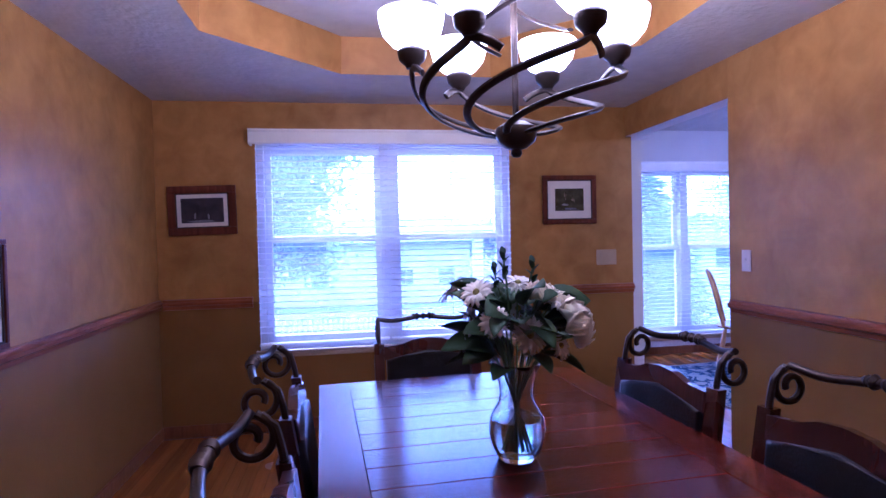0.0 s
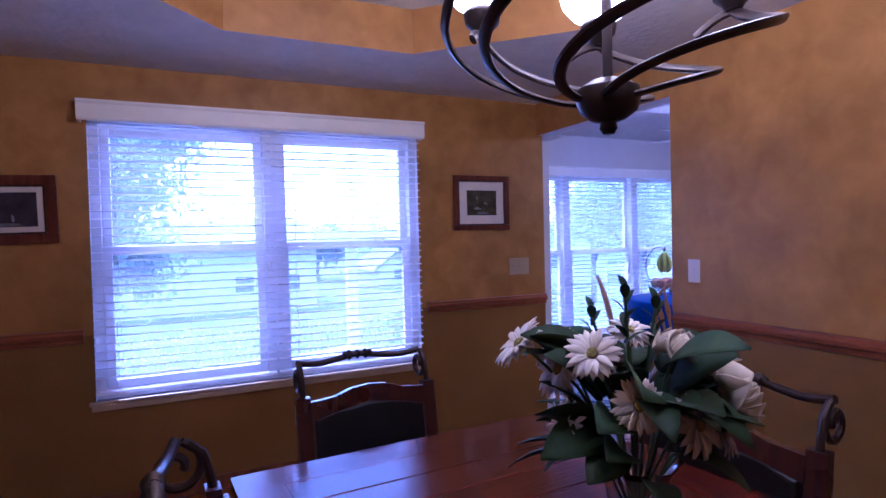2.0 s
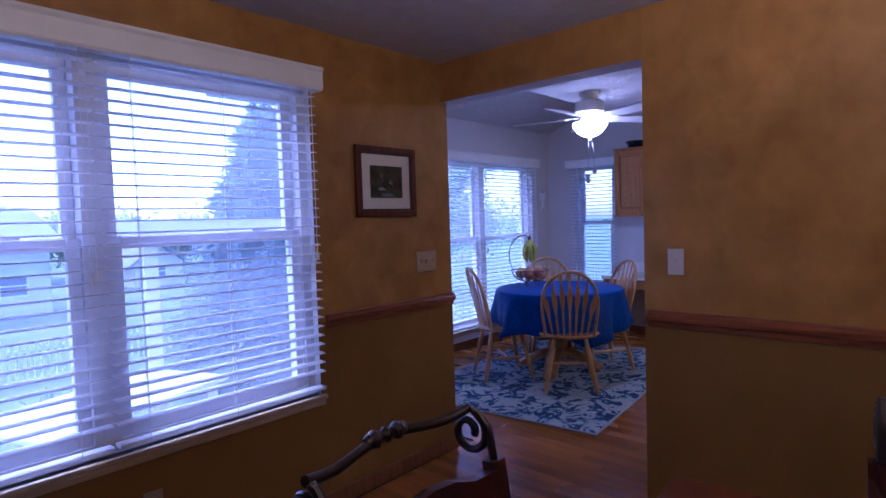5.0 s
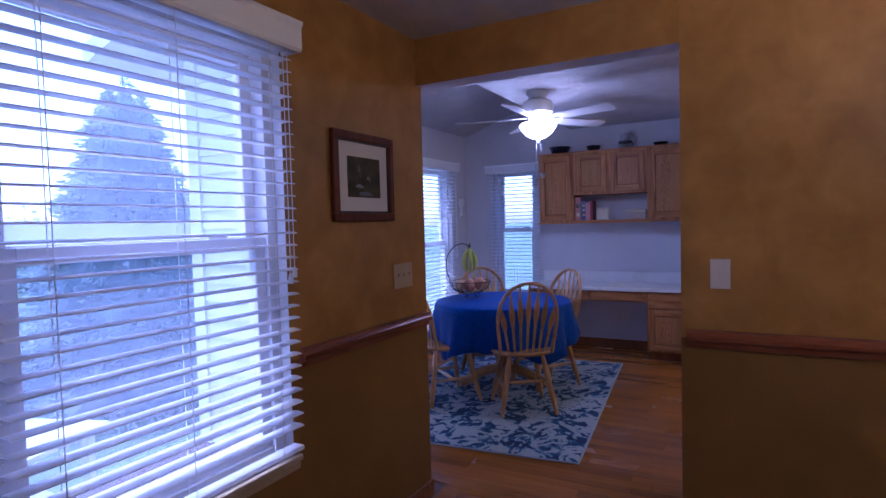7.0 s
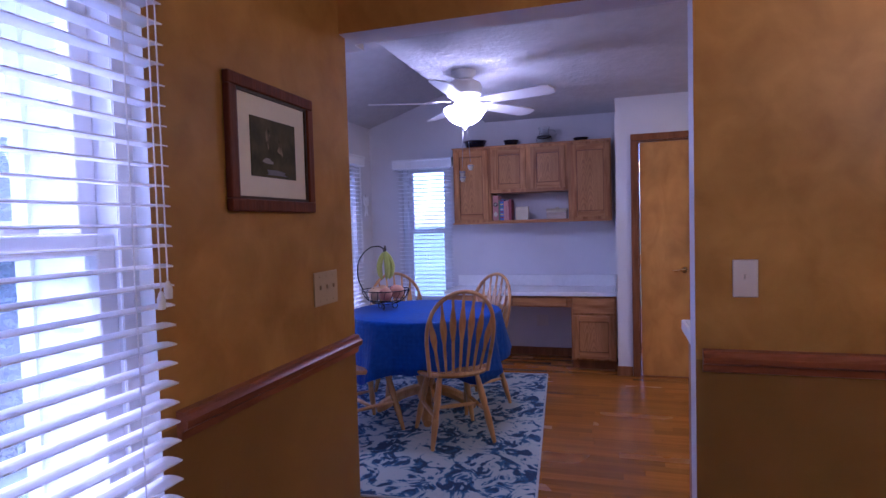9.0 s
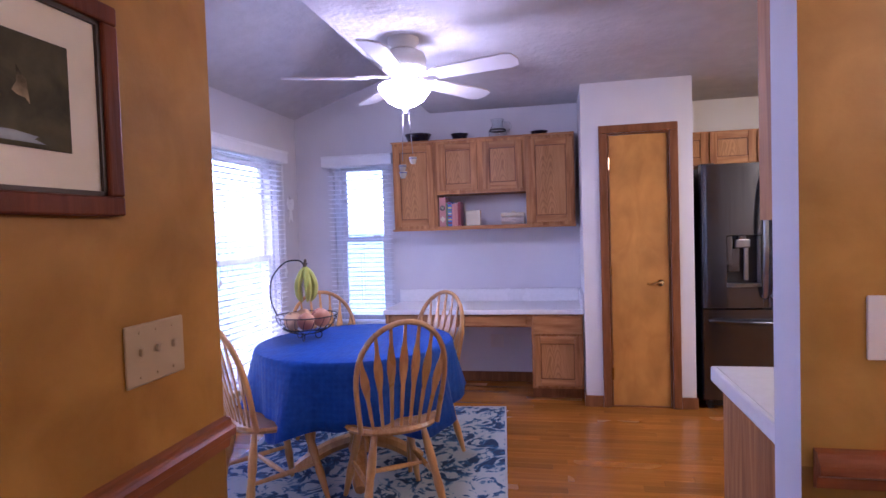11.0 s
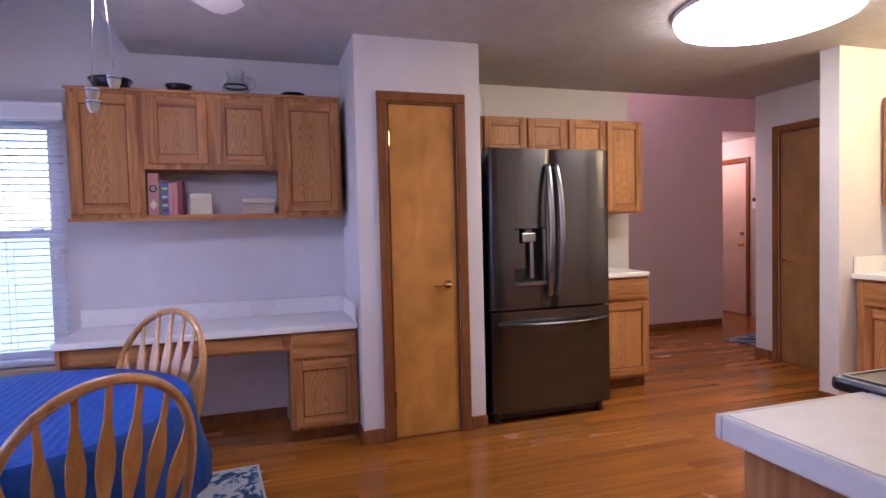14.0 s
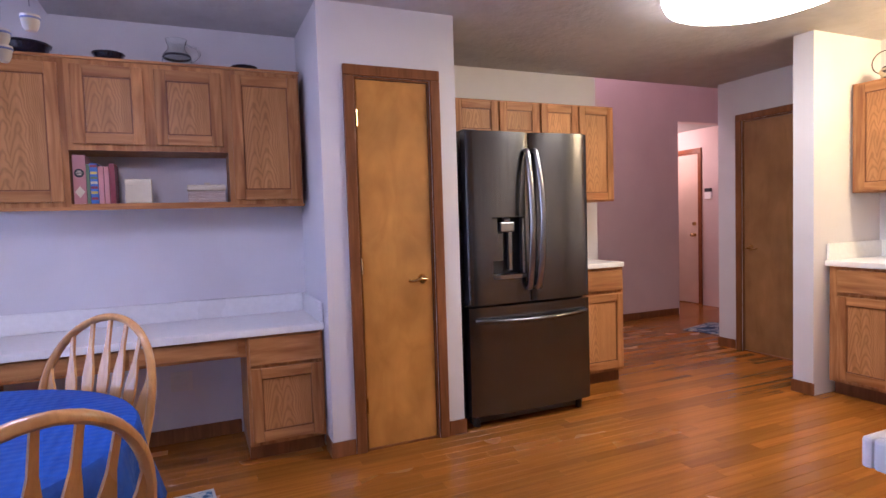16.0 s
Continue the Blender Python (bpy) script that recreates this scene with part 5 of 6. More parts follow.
RED, PINKISH, CREAM, BLUE, YELL, GRN, BLACKC = (flat(n, c) for n, c in (("dark_red_cover", (0.22, 0.02, 0.03)), ("dusty_rose_cover", (0.50, 0.22, 0.20)), ("cream_cover", (0.62, 0.55, 0.38)),
                                               ("blue_cover", (0.05, 0.16, 0.5)), ("yellow_cover", (0.65, 0.5, 0.08)), ("green_cover", (0.10, 0.16, 0.07)), ("black_cover", (0.02, 0.02, 0.02))))
PAPER = flat("book_paper", (0.65, 0.6, 0.5))
SHELF = hz + 0.021
by = 5.305
for w, h, d, cov, kind, lab in ((0.056, 0.246, 0.17, PINKISH, 1, "thick rose and brown cookbook standing on the shelf"), (0.014, 0.20, 0.15, GRN, 0, "thin green cookbook on the shelf"),
                                (0.034, 0.205, 0.15, BLUE, 2, "bright striped cookbook on the shelf"), (0.024, 0.19, 0.15, PINKISH, 0, "rose cookbook on the shelf"),
                                (0.022, 0.19, 0.15, PINKISH, 0, "rose cookbook on the shelf"), (0.024, 0.205, 0.16, RED, 0, "dark red cookbook on the shelf")):
    b = thing("book", pose(6.425, by, SHELF, 0, 0, -90), lab, "book", "cookbooks on the shelf")
    part("cover", blocks((0, 0.003, 0, d, 0, h), (w - 0.003, w, 0, d, 0, h), (0.003, w - 0.003, 0, 0.003, 0, h)), cov, b)
    part("pages", block(0.003, w - 0.003, 0.003, d - 0.006, 0.004, h - 0.004), PAPER, b)
    if kind == 1:
        bm = bmesh.new()
        lathe(bm, [(0, 0), (0.022, 0), (0.022, 0.0008), (0, 0.0008)], 20)
        bmesh.ops.transform(bm, matrix=pose(w / 2, -0.0002, h * 0.63, 90), verts=bm.verts)
        part("round_label", bm, BLACKC, b)
        for k, wd in enumerate((0.02, 0.026, 0.018)):
            part("title_line", block(w / 2 - wd / 2, w / 2 + wd / 2, -0.0022, -0.0012, h * 0.63 + 0.008 - 0.009 * k, h * 0.63 + 0.012 - 0.009 * k), CREAM, b)
        part("spine_patch", drawn([(w / 2, 0.03), (w / 2 + 0.022, 0.06), (w / 2, 0.09), (w / 2 - 0.022, 0.06)], "y", -0.001, -0.0002), CREAM, b)
    if kind == 2:
        for k, (z, mt) in enumerate(((0.02, RED), (0.05, YELL), (0.075, RED), (0.10, CREAM), (0.125, GRN), (0.15, YELL), (0.185, RED))):
            part("spine_stripe", block(0.002, w - 0.002, -0.001, -0.0002, z, z + 0.013), mt, b)
    by -= w + 0.002
cb = thing("note_box", pose(6.44, 5.08, SHELF, 0, 0, -90), "cream square recipe box on the shelf", "box")
part("box", block(0, 0.125, 0, 0.05, 0, 0.125, bev=0.004), CREAM, cb)
part("lid", block(-0.001, 0.126, -0.001, 0.051, 0.095, 0.1275, bev=0.004), CREAM, cb)
bk = thing("basket", pose(6.46, 4.78, SHELF, 0, 0, -90), "pale woven basket with a yellow lid on the shelf", "basket")
WEAVE = surf("pale_weave", (0.55, 0.44, 0.36), (0.68, 0.58, 0.5), scale=(1, 1, 3), freq=25, rough=0.8, bump=0.6, bump_freq=90)
for k in range(5):
    part("woven_band", block(0.0 - 0.001 * (k % 2), 0.19 + 0.001 * (k % 2), 0.0 - 0.001 * (k % 2), 0.12, 0.001 + 0.0125 * k, 0.0128 + 0.0125 * k, bev=0.003), WEAVE, bk)
part("lid", block(-0.004, 0.194, -0.004, 0.124, 0.064, 0.098, bev=0.008), CREAM, bk)
part("lid_knob", block(0.085, 0.115, 0.045, 0.075, 0.098, 0.112, bev=0.004), CREAM, bk)

# ---- breakfast table with its cloth, rug, chairs ----
TX, TY = 4.74, 5.475
rug = thing("rug", pose(3.515, 4.508, 0.001, 0, 0, 5.3), "blue and grey leaf-patterned area rug on the wooden floor", "rug")
RUG = bpy.data.materials.new("blue_leaf_rug")
RUG.use_nodes = True
rn, rl = RUG.node_tree.nodes, RUG.node_tree.links
tc = rn.new("ShaderNodeTexCoord")
wv = rn.new("ShaderNodeTexNoise")
wv.inputs["Scale"].default_value, wv.inputs["Detail"].default_value, wv.inputs["Distortion"].default_value = 6.5, 5.0, 2.6
rl.new(tc.outputs["Object"], wv.inputs["Vector"])
vor = rn.new("ShaderNodeTexVoronoi")
vor.feature, vor.inputs["Scale"].default_value = "SMOOTH_F1", 9.0
wadd = rn.new("ShaderNodeMixRGB")
wadd.inputs["Fac"].default_value = 0.3
rl.new(tc.outputs["Object"], wadd.inputs[1])
rl.new(wv.outputs["Color"], wadd.inputs[2])
rl.new(wadd.outputs[0], vor.inputs["Vector"])
mixv = rn.new("ShaderNodeMath")
mixv.operation = "MULTIPLY_ADD"
mixv.inputs[1].default_value = 0.55
rl.new(vor.outputs["Distance"], mixv.inputs[0])
rl.new(wv.outputs["Fac"], mixv.inputs[2])
rr = rn.new("ShaderNodeValToRGB")
els = rr.color_ramp.elements
els[0].position, els[0].color = 0.60, (0.008, 0.03, 0.085, 1)
els[1].position, els[1].color = 0.84, (0.36, 0.38, 0.40, 1)
e2 = els.new(0.70)
e2.color = (0.02, 0.10, 0.22, 1)
e3 = els.new(0.745)
e3.color = (0.32, 0.36, 0.38, 1)
rl.new(mixv.outputs[0], rr.inputs["Fac"])
rl.new(rr.outputs["Color"], rn["Principled BSDF"].inputs["Base Color"])
rn["Principled BSDF"].inputs["Roughness"].default_value = 0.95
fz = rn.new("ShaderNodeTexNoise")
fz.inputs["Scale"].default_value = 260
rb = rn.new("ShaderNodeBump")
rb.inputs["Strength"].default_value, rb.inputs["Distance"].default_value = 0.6, 0.004
rl.new(tc.outputs["Object"], fz.inputs["Vector"])
rl.new(fz.outputs["Fac"], rb.inputs["Height"])
rl.new(rb.outputs[0], rn["Principled BSDF"].inputs["Normal"])
part("rug_field", block(0.012, 2.43, 0.012, 1.63, 0, 0.009, bev=0.003), RUG, rug)
RUGEDGE = surf("pale_rug_binding", (0.34, 0.35, 0.36), (0.42, 0.43, 0.43), freq=30, rough=0.9, bump=0.3, bump_freq=200)
part("binding", blocks((0, 2.442, 0, 0.012, 0, 0.008), (0, 2.442, 1.63, 1.642, 0, 0.008), (0, 0.012, 0.012, 1.63, 0, 0.008), (2.43, 2.442, 0.012, 1.63, 0, 0.008)), RUGEDGE, rug)
ZR = 0.0105

kt = thing("breakfast_table", pose(TX, TY, ZR), "round oak pedestal breakfast table under a blue cloth", "table")
part("tabletop", turned([(0, 0.715), (0.54, 0.715), (0.545, 0.73), (0.54, 0.742), (0, 0.742)], 40), CHOAK, kt)
part("pedestal", turned([(0, 0.10), (0.06, 0.10), (0.07, 0.14), (0.055, 0.2), (0.085, 0.32), (0.06, 0.46), (0.075, 0.55), (0.13, 0.70), (0, 0.715)], 20), CHOAK, kt, smooth=True)
for k in range(4):
    an = radians(90 * k + 20)
    c0, s0 = math.cos(an), math.sin(an)
    part("foot", rod(smooth_path([(0.04 * c0, 0.04 * s0, 0.17), (0.18 * c0, 0.18 * s0, 0.13), (0.32 * c0, 0.32 * s0, 0.05), (0.36 * c0, 0.36 * s0, 0.03)], 4), [0.04] * 9 + [0.034, 0.032, 0.03, 0.03], 8), CHOAK, kt, smooth=True)
cl = thing("tablecloth", pose(TX, TY, ZR), "blue woven tablecloth draped over the round table", "tablecloth")
bm = bmesh.new()
rings = []
prof = [(0.0, 0.7455), (0.25, 0.7458), (0.42, 0.746), (0.535, 0.7465), (0.553, 0.742), (0.561, 0.73), (0.568, 0.68), (0.577, 0.6), (0.586, 0.52), (0.595, 0.45), (0.602, 0.385)]
for r, z in prof:
    ring = []
    for k in range(96):
        a = 2 * math.pi * k / 96
        fall = max(0, 0.735 - z) / 0.28
        fold = (0.038 * math.sin(9 * a + 0.7) + 0.018 * math.sin(17 * a + 2) + 0.010 * math.sin(5 * a)) * fall
        drop = (0.05 * math.sin(4 * a + 0.6) + 0.02 * math.sin(9 * a)) * max(0, fall - 0.3)
        ring.append(bm.verts.new(((r + fold) * math.cos(a), (r + fold) * math.sin(a), z + drop)) if r > 0 else (ring[0] if ring else bm.verts.new((0, 0, z))))
    rings.append(ring)
for a, b in zip(rings, rings[1:]):
    for k in range(96):
        q = list(dict.fromkeys([a[k], a[(k + 1) % 96], b[(k + 1) % 96], b[k]]))
        bm.faces.new(q)
o = part("cloth", bm, CLOTH, cl, smooth=True)
o.modifiers.new("thickness", "SOLIDIFY").thickness = 0.0022


def windsor(m, label):
    c = thing("windsor_chair", m, label, "chair", "oak chairs round the breakfast table")
    seat = [(0, 0.415), (0.16, 0.415), (0.222, 0.425), (0.232, 0.44), (0.222, 0.452), (0.17, 0.45), (0.08, 0.443), (0, 0.441)]
    part("seat", turned(seat, 32, wave=lambda a, z: (1.0 + 0.05 * math.cos(2 * a) + 0.03 * math.sin(a))), CHOAK, c, smooth=True)
    tops = {}
    for sx in (-1, 1):
        for sy, nm in ((0.13, "f"), (-0.13, "b")):
            p0, p1 = Vector((sx * 0.12, sy, 0.42)), Vector((sx * 0.20, sy * 1.62, 0.0))
            ts = [0, 0.12, 0.25, 0.4, 0.47, 0.5, 0.53, 0.65, 0.8, 1]
            rs = [0.013, 0.017, 0.021, 0.022, 0.018, 0.02, 0.018, 0.022, 0.018, 0.012]
            part("leg", rod([p0.lerp(p1, q) for q in ts], rs, 10), CHOAK, c, smooth=True)
            tops[sx, nm] = p0.lerp(p1, 0.55)
        part("stretcher", rod([tops[sx, "f"], tops[sx, "f"].lerp(tops[sx, "b"], 0.5), tops[sx, "b"]], [0.009, 0.014, 0.009], 8), CHOAK, c, smooth=True)
    part("stretcher", rod([tops[-1, "f"].lerp(tops[-1, "b"], 0.5), Vector((0, 0, tops[1, "f"].z)), tops[1, "f"].lerp(tops[1, "b"], 0.5)], [0.009, 0.014, 0.009], 8), CHOAK, c, smooth=True)
    lean = lambda x, z: -0.165 - (z - 0.44) * 0.24 + x * x * 0.55
    bow = []
    for k in range(37):
        a = math.pi * k / 36
        x = -0.268 * math.cos(a) * (1 - 0.30 * (1 - math.sin(a)) ** 1.6)
        z = 0.44 + 0.52 * math.sin(a) ** 0.72
        bow.append((x, lean(x, z), z))
    part("bow", rod(bow, 0.0145, 10, 0.85), CHOAK, c, "bent oak bow", smooth=True)
    for k in range(7):
        f = (k - 3) / 3
        xb, xt = f * 0.13, f * 0.2
        a = math.acos(max(-1, min(1, -xt / 0.268)))
        zt = 0.44 + 0.52 * math.sin(a) ** 0.72 - 0.006
        n = 12
        pts, ws = [], []
        for j in range(n + 1):
            q = j / n
            z = 0.445 + (zt - 0.445) * q
            x = xb + (xt - xb) * q
            pts.append((x, lean(x, z), z))
            ws.append(0.0062 + 0.0115 * max(0, math.sin(math.pi * min(max((q - 0.42) / 0.42, 0), 1))) ** 1.3 + 0.003 * math.sin(math.pi * q))
        bm = bmesh.new()
        ringz = []
        for (x, y, z), w in zip(pts, ws):
            ringz.append([bm.verts.new((x - w, y - 0.0045, z)), bm.verts.new((x + w, y - 0.0045, z)), bm.verts.new((x + w, y + 0.0045, z)), bm.verts.new((x - w, y + 0.0045, z))])
        for u, v2 in zip(ringz, ringz[1:]):
            for i in range(4):
                bm.faces.new((u[i], u[(i + 1) % 4], v2[(i + 1) % 4], v2[i]))
        bm.faces.new(ringz[0][::-1])
        bm.faces.new(ringz[-1])
        part("spindle", bm, CHOAK, c)
    return c


WL = "light oak bow-back chair with arrow spindles "
wc = windsor(pose(4.33, 5.15, ZR, 0, 0, -57), WL + "on the rug")
tagged(copy_thing(wc, pose(4.295, 5.79, ZR, 0, 0, -127)), WL + "beside the nook windows")
tagged(copy_thing(wc, pose(5.0, 5.20, ZR, 0, 0, 53)), WL + "beside the desk")
tagged(copy_thing(wc, pose(5.05, 5.76, ZR, 0, 0, 125)), WL + "in the nook corner")

# fruit bowl with a banana hook
WIRE = surf("black_wire", (0.012, 0.012, 0.014), (0.03, 0.03, 0.032), freq=20, rough=0.4, metal=0.6)
ZC = ZR + 0.749
fb = thing("fruit_basket", pose(4.72, 5.76, ZC, 0, 0, -82) @ Matrix.Scale(1.2, 4), "black wire fruit basket with a banana hook on the blue cloth", "basket")
cup = lambda s: (0.05 + 0.10 * math.sin(s * 1.35), 0.035 + 0.085 * s ** 1.7)
for k in range(20):
    an = 2 * math.pi * k / 20
    part("basket_wire", rod([(cup(j / 5)[0] * math.cos(an + 0.25 * j / 5), cup(j / 5)[0] * math.sin(an + 0.25 * j / 5), cup(j / 5)[1]) for j in range(6)], 0.0016, 5), WIRE, fb)
for s in (0.0, 0.5, 1.0):
    r, z = cup(s)
    part("basket_ring", rod([(r * math.cos(2 * math.pi * k / 32), r * math.sin(2 * math.pi * k / 32), z) for k in range(33)], 0.003 if s else 0.0022, 6), WIRE, fb)
for k in range(3):
    an = 2 * math.pi * k / 3 + 0.5
    part("foot_curl", rod([(0.055 * math.cos(an) + 0.016 * math.cos(b) * math.cos(an), 0.055 * math.sin(an) + 0.016 * math.cos(b) * math.sin(an), 0.0185 + 0.016 * math.sin(b)) for b in (2 * math.pi * j / 14 for j in range(15))], 0.0025, 5), WIRE, fb)
part("banana_hook", rod(smooth_path([(-0.145, 0, 0.12), (-0.175, 0, 0.20), (-0.165, 0, 0.30), (-0.10, 0, 0.375), (-0.03, 0, 0.385), (0.0, 0, 0.36), (0.012, 0, 0.372)], 6), 0.004, 7), WIRE, fb)
BAN = surf("green_yellow_banana", (0.36, 0.42, 0.06), (0.52, 0.52, 0.10), freq=5, rough=0.45, patch=0.2, patch_freq=12, rnd=0.15)
BANTIP = flat("brown_stem", (0.07, 0.05, 0.025))
bn = thing("banana_bunch", pose(4.72, 5.76, ZC, 0, 0, -82) @ Matrix.Scale(1.2, 4), "bunch of green-yellow bananas hanging on the hook", "bananas")
part("stalk", rod([(0.0, 0.0, 0.352), (0.002, 0.0, 0.375), (0.004, 0, 0.39)], [0.011, 0.008, 0.006], 8), BANTIP, bn)
for k in range(5):
    an = radians(72 * k + 15)
    pts = smooth_path([(0.003, 0, 0.355), (0.022 * math.cos(an), 0.022 * math.sin(an), 0.325), (0.042 * math.cos(an), 0.042 * math.sin(an), 0.27), (0.038 * math.cos(an), 0.038 * math.sin(an), 0.215), (0.022 * math.cos(an), 0.022 * math.sin(an), 0.185)], 4)
    part("banana", rod(pts, [0.006, 0.007, 0.009, 0.012, 0.0145, 0.0165, 0.0175, 0.018, 0.018, 0.0178, 0.0172, 0.0165, 0.015, 0.0125, 0.009, 0.006, 0.004], 7), BAN, bn, smooth=True)
FRUIT = surf("red_cream_peach", (0.42, 0.11, 0.07), (0.66, 0.42, 0.22), freq=3, rough=0.5, patch=0.2, patch_freq=14, rnd=0.2, contrast=0.15)
for x, y, z, r in ((-0.06, -0.03, 0.098, 0.043), (0.015, -0.062, 0.098, 0.042), (0.075, -0.01, 0.106, 0.044), (-0.035, 0.06, 0.1, 0.042), (0.045, 0.06, 0.102, 0.042), (0.0, 0.0, 0.084, 0.040)):
    fu = thing("peach", fb.matrix_world @ pose(x, y, z, random.uniform(0, 60), random.uniform(0, 60), random.uniform(0, 360)), "ripe red and cream peach in the wire basket", "fruit", "fruit in the basket")
    part("flesh", turned([(0, -r * 0.98), (r * 0.5, -r * 0.86), (r * 0.87, -r * 0.5), (r, 0), (r * 0.9, r * 0.48), (r * 0.55, r * 0.84), (r * 0.18, r * 0.93), (0, r * 0.84)], 18, wave=lambda a, z2: 1 - 0.05 * max(0, math.cos(a)) ** 8), FRUIT, fu, smooth=True)
    part("stem", rod([(0, 0, r * 0.8), (0.001, 0, r * 1.0)], 0.0025, 5), BANTIP, fu)

# ---- ceiling fan ----
FX, FY = 4.70, 5.12
fan = thing("ceiling_fan", pose(FX, FY, 2.42), "white five-blade ceiling fan with a lit frosted bowl", "ceiling fan")
FANW = surf("white_fan_enamel", (0.70, 0.68, 0.66), (0.76, 0.74, 0.72), freq=8, rough=0.35, patch=0.05)
part("canopy", turned([(0, 0), (0.085, 0), (0.085, -0.02), (0.06, -0.05), (0.045, -0.06), (0, -0.06)], 28), FANW, fan, smooth=True)
part("motor", turned([(0, -0.055), (0.07, -0.06), (0.115, -0.085), (0.125, -0.12), (0.118, -0.165), (0.085, -0.19), (0.06, -0.2), (0, -0.2)], 32), FANW, fan, smooth=True)
for k in range(5):
    R = Matrix.Rotation(radians(-107 + 72 * k), 4, "Z")
    bm = drawn([(0.19, -0.055), (0.60, -0.072), (0.645, -0.055), (0.66, 0.0), (0.645, 0.055), (0.60, 0.072), (0.19, 0.055)], "z", -0.004, 0.004)
    bmesh.ops.transform(bm, matrix=R @ Matrix.Translation((0, 0, -0.215)) @ Matrix.Rotation(radians(-12), 4, "X"), verts=bm.verts)
    bl = part("blade", bm, FANW, fan)
    bm = drawn([(0.09, -0.018), (0.16, -0.02), (0.20, -0.045), (0.255, -0.045), (0.27, 0), (0.255, 0.045), (0.20, 0.045), (0.16, 0.02), (0.09, 0.018)], "z", -0.004, 0.003)
    bmesh.ops.transform(bm, matrix=R @ Matrix.Translation((0, 0, -0.206)) @ Matrix.Rotation(radians(-12), 4, "X"), verts=bm.verts)
    part("blade_iron", bm, FANW, bl)
part("light_collar", turned([(0, -0.2), (0.065, -0.2), (0.075, -0.225), (0.07, -0.25), (0, -0.25)], 24), FANW, fan, smooth=True)
part("glass_bowl", turned([(0.10, -0.243), (0.135, -0.25), (0.142, -0.27), (0.128, -0.30), (0.10, -0.335), (0.06, -0.36), (0.02, -0.372), (0, -0.373)], 36, wave=lambda a, z: 1 + (0.03 * math.cos(10 * a) if z > -0.29 else 0)), FANBOWL, fan, "lit frosted glass bowl", smooth=True)
part("finial", turned([(0, -0.372), (0.018, -0.372), (0.02, -0.38), (0.008, -0.39), (0.01, -0.396), (0, -0.402)], 14), HANDLE, fan, smooth=True)
TEACUP = surf("cream_blue_china", (0.60, 0.58, 0.50), (0.70, 0.68, 0.60), freq=30, rough=0.3, patch=0.1)
CHINABLUE = flat("china_blue", (0.15, 0.2, 0.4))
for x, y, bot in ((0.01, 0.03, -0.70), (0.012, -0.03, -0.66)):
    ch2 = part("pull_chain", rod([(x, y, bot + 0.04), (x * 0.5, y * 0.5, -0.375)], 0.0016, 5), HANDLE, fan)
    for j in range(2 if y > 0 else 1):
        cu2 = part("china_cup", turned([(0, -0.02), (0.012, -0.018), (0.018, -0.005), (0.021, 0.018), (0.019, 0.018), (0.01, -0.012), (0, -0.012)], 16, (x + 0.006 * j, y, bot - 0.036 * j)), TEACUP, ch2, "small china cup charm", smooth=True)
        part("china_band", turned([(0.0208, 0.008), (0.0214, 0.013), (0.019, 0.013), (0.018, 0.008)], 16, (x + 0.006 * j, y, bot - 0.036 * j)), CHINABLUE, cu2)
point_lamp("fan_bulb_upper", (FX, FY, 2.42 - 0.262), 1.3, (1.0, 0.86, 0.72), 0.03)
point_lamp("fan_bulb", (FX, FY, 2.085 - 0.09), 1.9, (1.0, 0.90, 0.82), 0.1)

# ---- kitchen ceiling light ----
dm = thing("ceiling_light", pose(5.11, 2.07, 2.42), "large round flush ceiling light with a lit white dome", "ceiling light")
part("base_ring", turned([(0, -0.002), (0.46, -0.002), (0.46, -0.03), (0.44, -0.03), (0, -0.028)], 48), WHITE, dm)
part("dome", turned([(0.438, -0.03), (0.45, -0.045), (0.44, -0.07), (0.36, -0.095), (0.2, -0.11), (0, -0.115)], 48), DRUM, dm, "lit white acrylic dome", smooth=True)
point_lamp("kitchen_bulb", (5.11, 2.07, 2.25), 1.2, (1.0, 0.86, 0.32), 0.3)
# small lamp over the back counter and the lamp of the entry
uc = thing("counter_light", pose(4.55, 0.62, 2.42), "small flush ceiling light over the back counter", "ceiling light")
part("dome", turned([(0, -0.002), (0.11, -0.002), (0.11, -0.02), (0.08, -0.05), (0, -0.06)], 24), DRUM, uc, smooth=True)
point_lamp("counter_bulb", (4.55, 0.72, 2.30), 6.5, (1.0, 0.72, 0.22), 0.08)
el = thing("entry_light", pose(9.1, -0.9, 2.37), "small flush ceiling light in the entry", "ceiling light")
part("dome", turned([(0, -0.002), (0.13, -0.002), (0.13, -0.02), (0.09, -0.06), (0, -0.07)], 24), SHADE, el, smooth=True)
point_lamp("entry_bulb", (9.1, -0.9, 2.22), 3.5, (1.0, 0.62, 0.38), 0.08)
hl = thing("hall_light", pose(7.6, 1.2, 4.0), "small flush ceiling light in the hall", "ceiling light")
part("dome", turned([(0, -0.002), (0.16, -0.002), (0.16, -0.02), (0.11, -0.07), (0, -0.08)], 24), SHADE, hl, smooth=True)
point_lamp("hall_bulb", (7.6, 1.2, 3.85), 7, (1.0, 0.66, 0.52), 0.1)

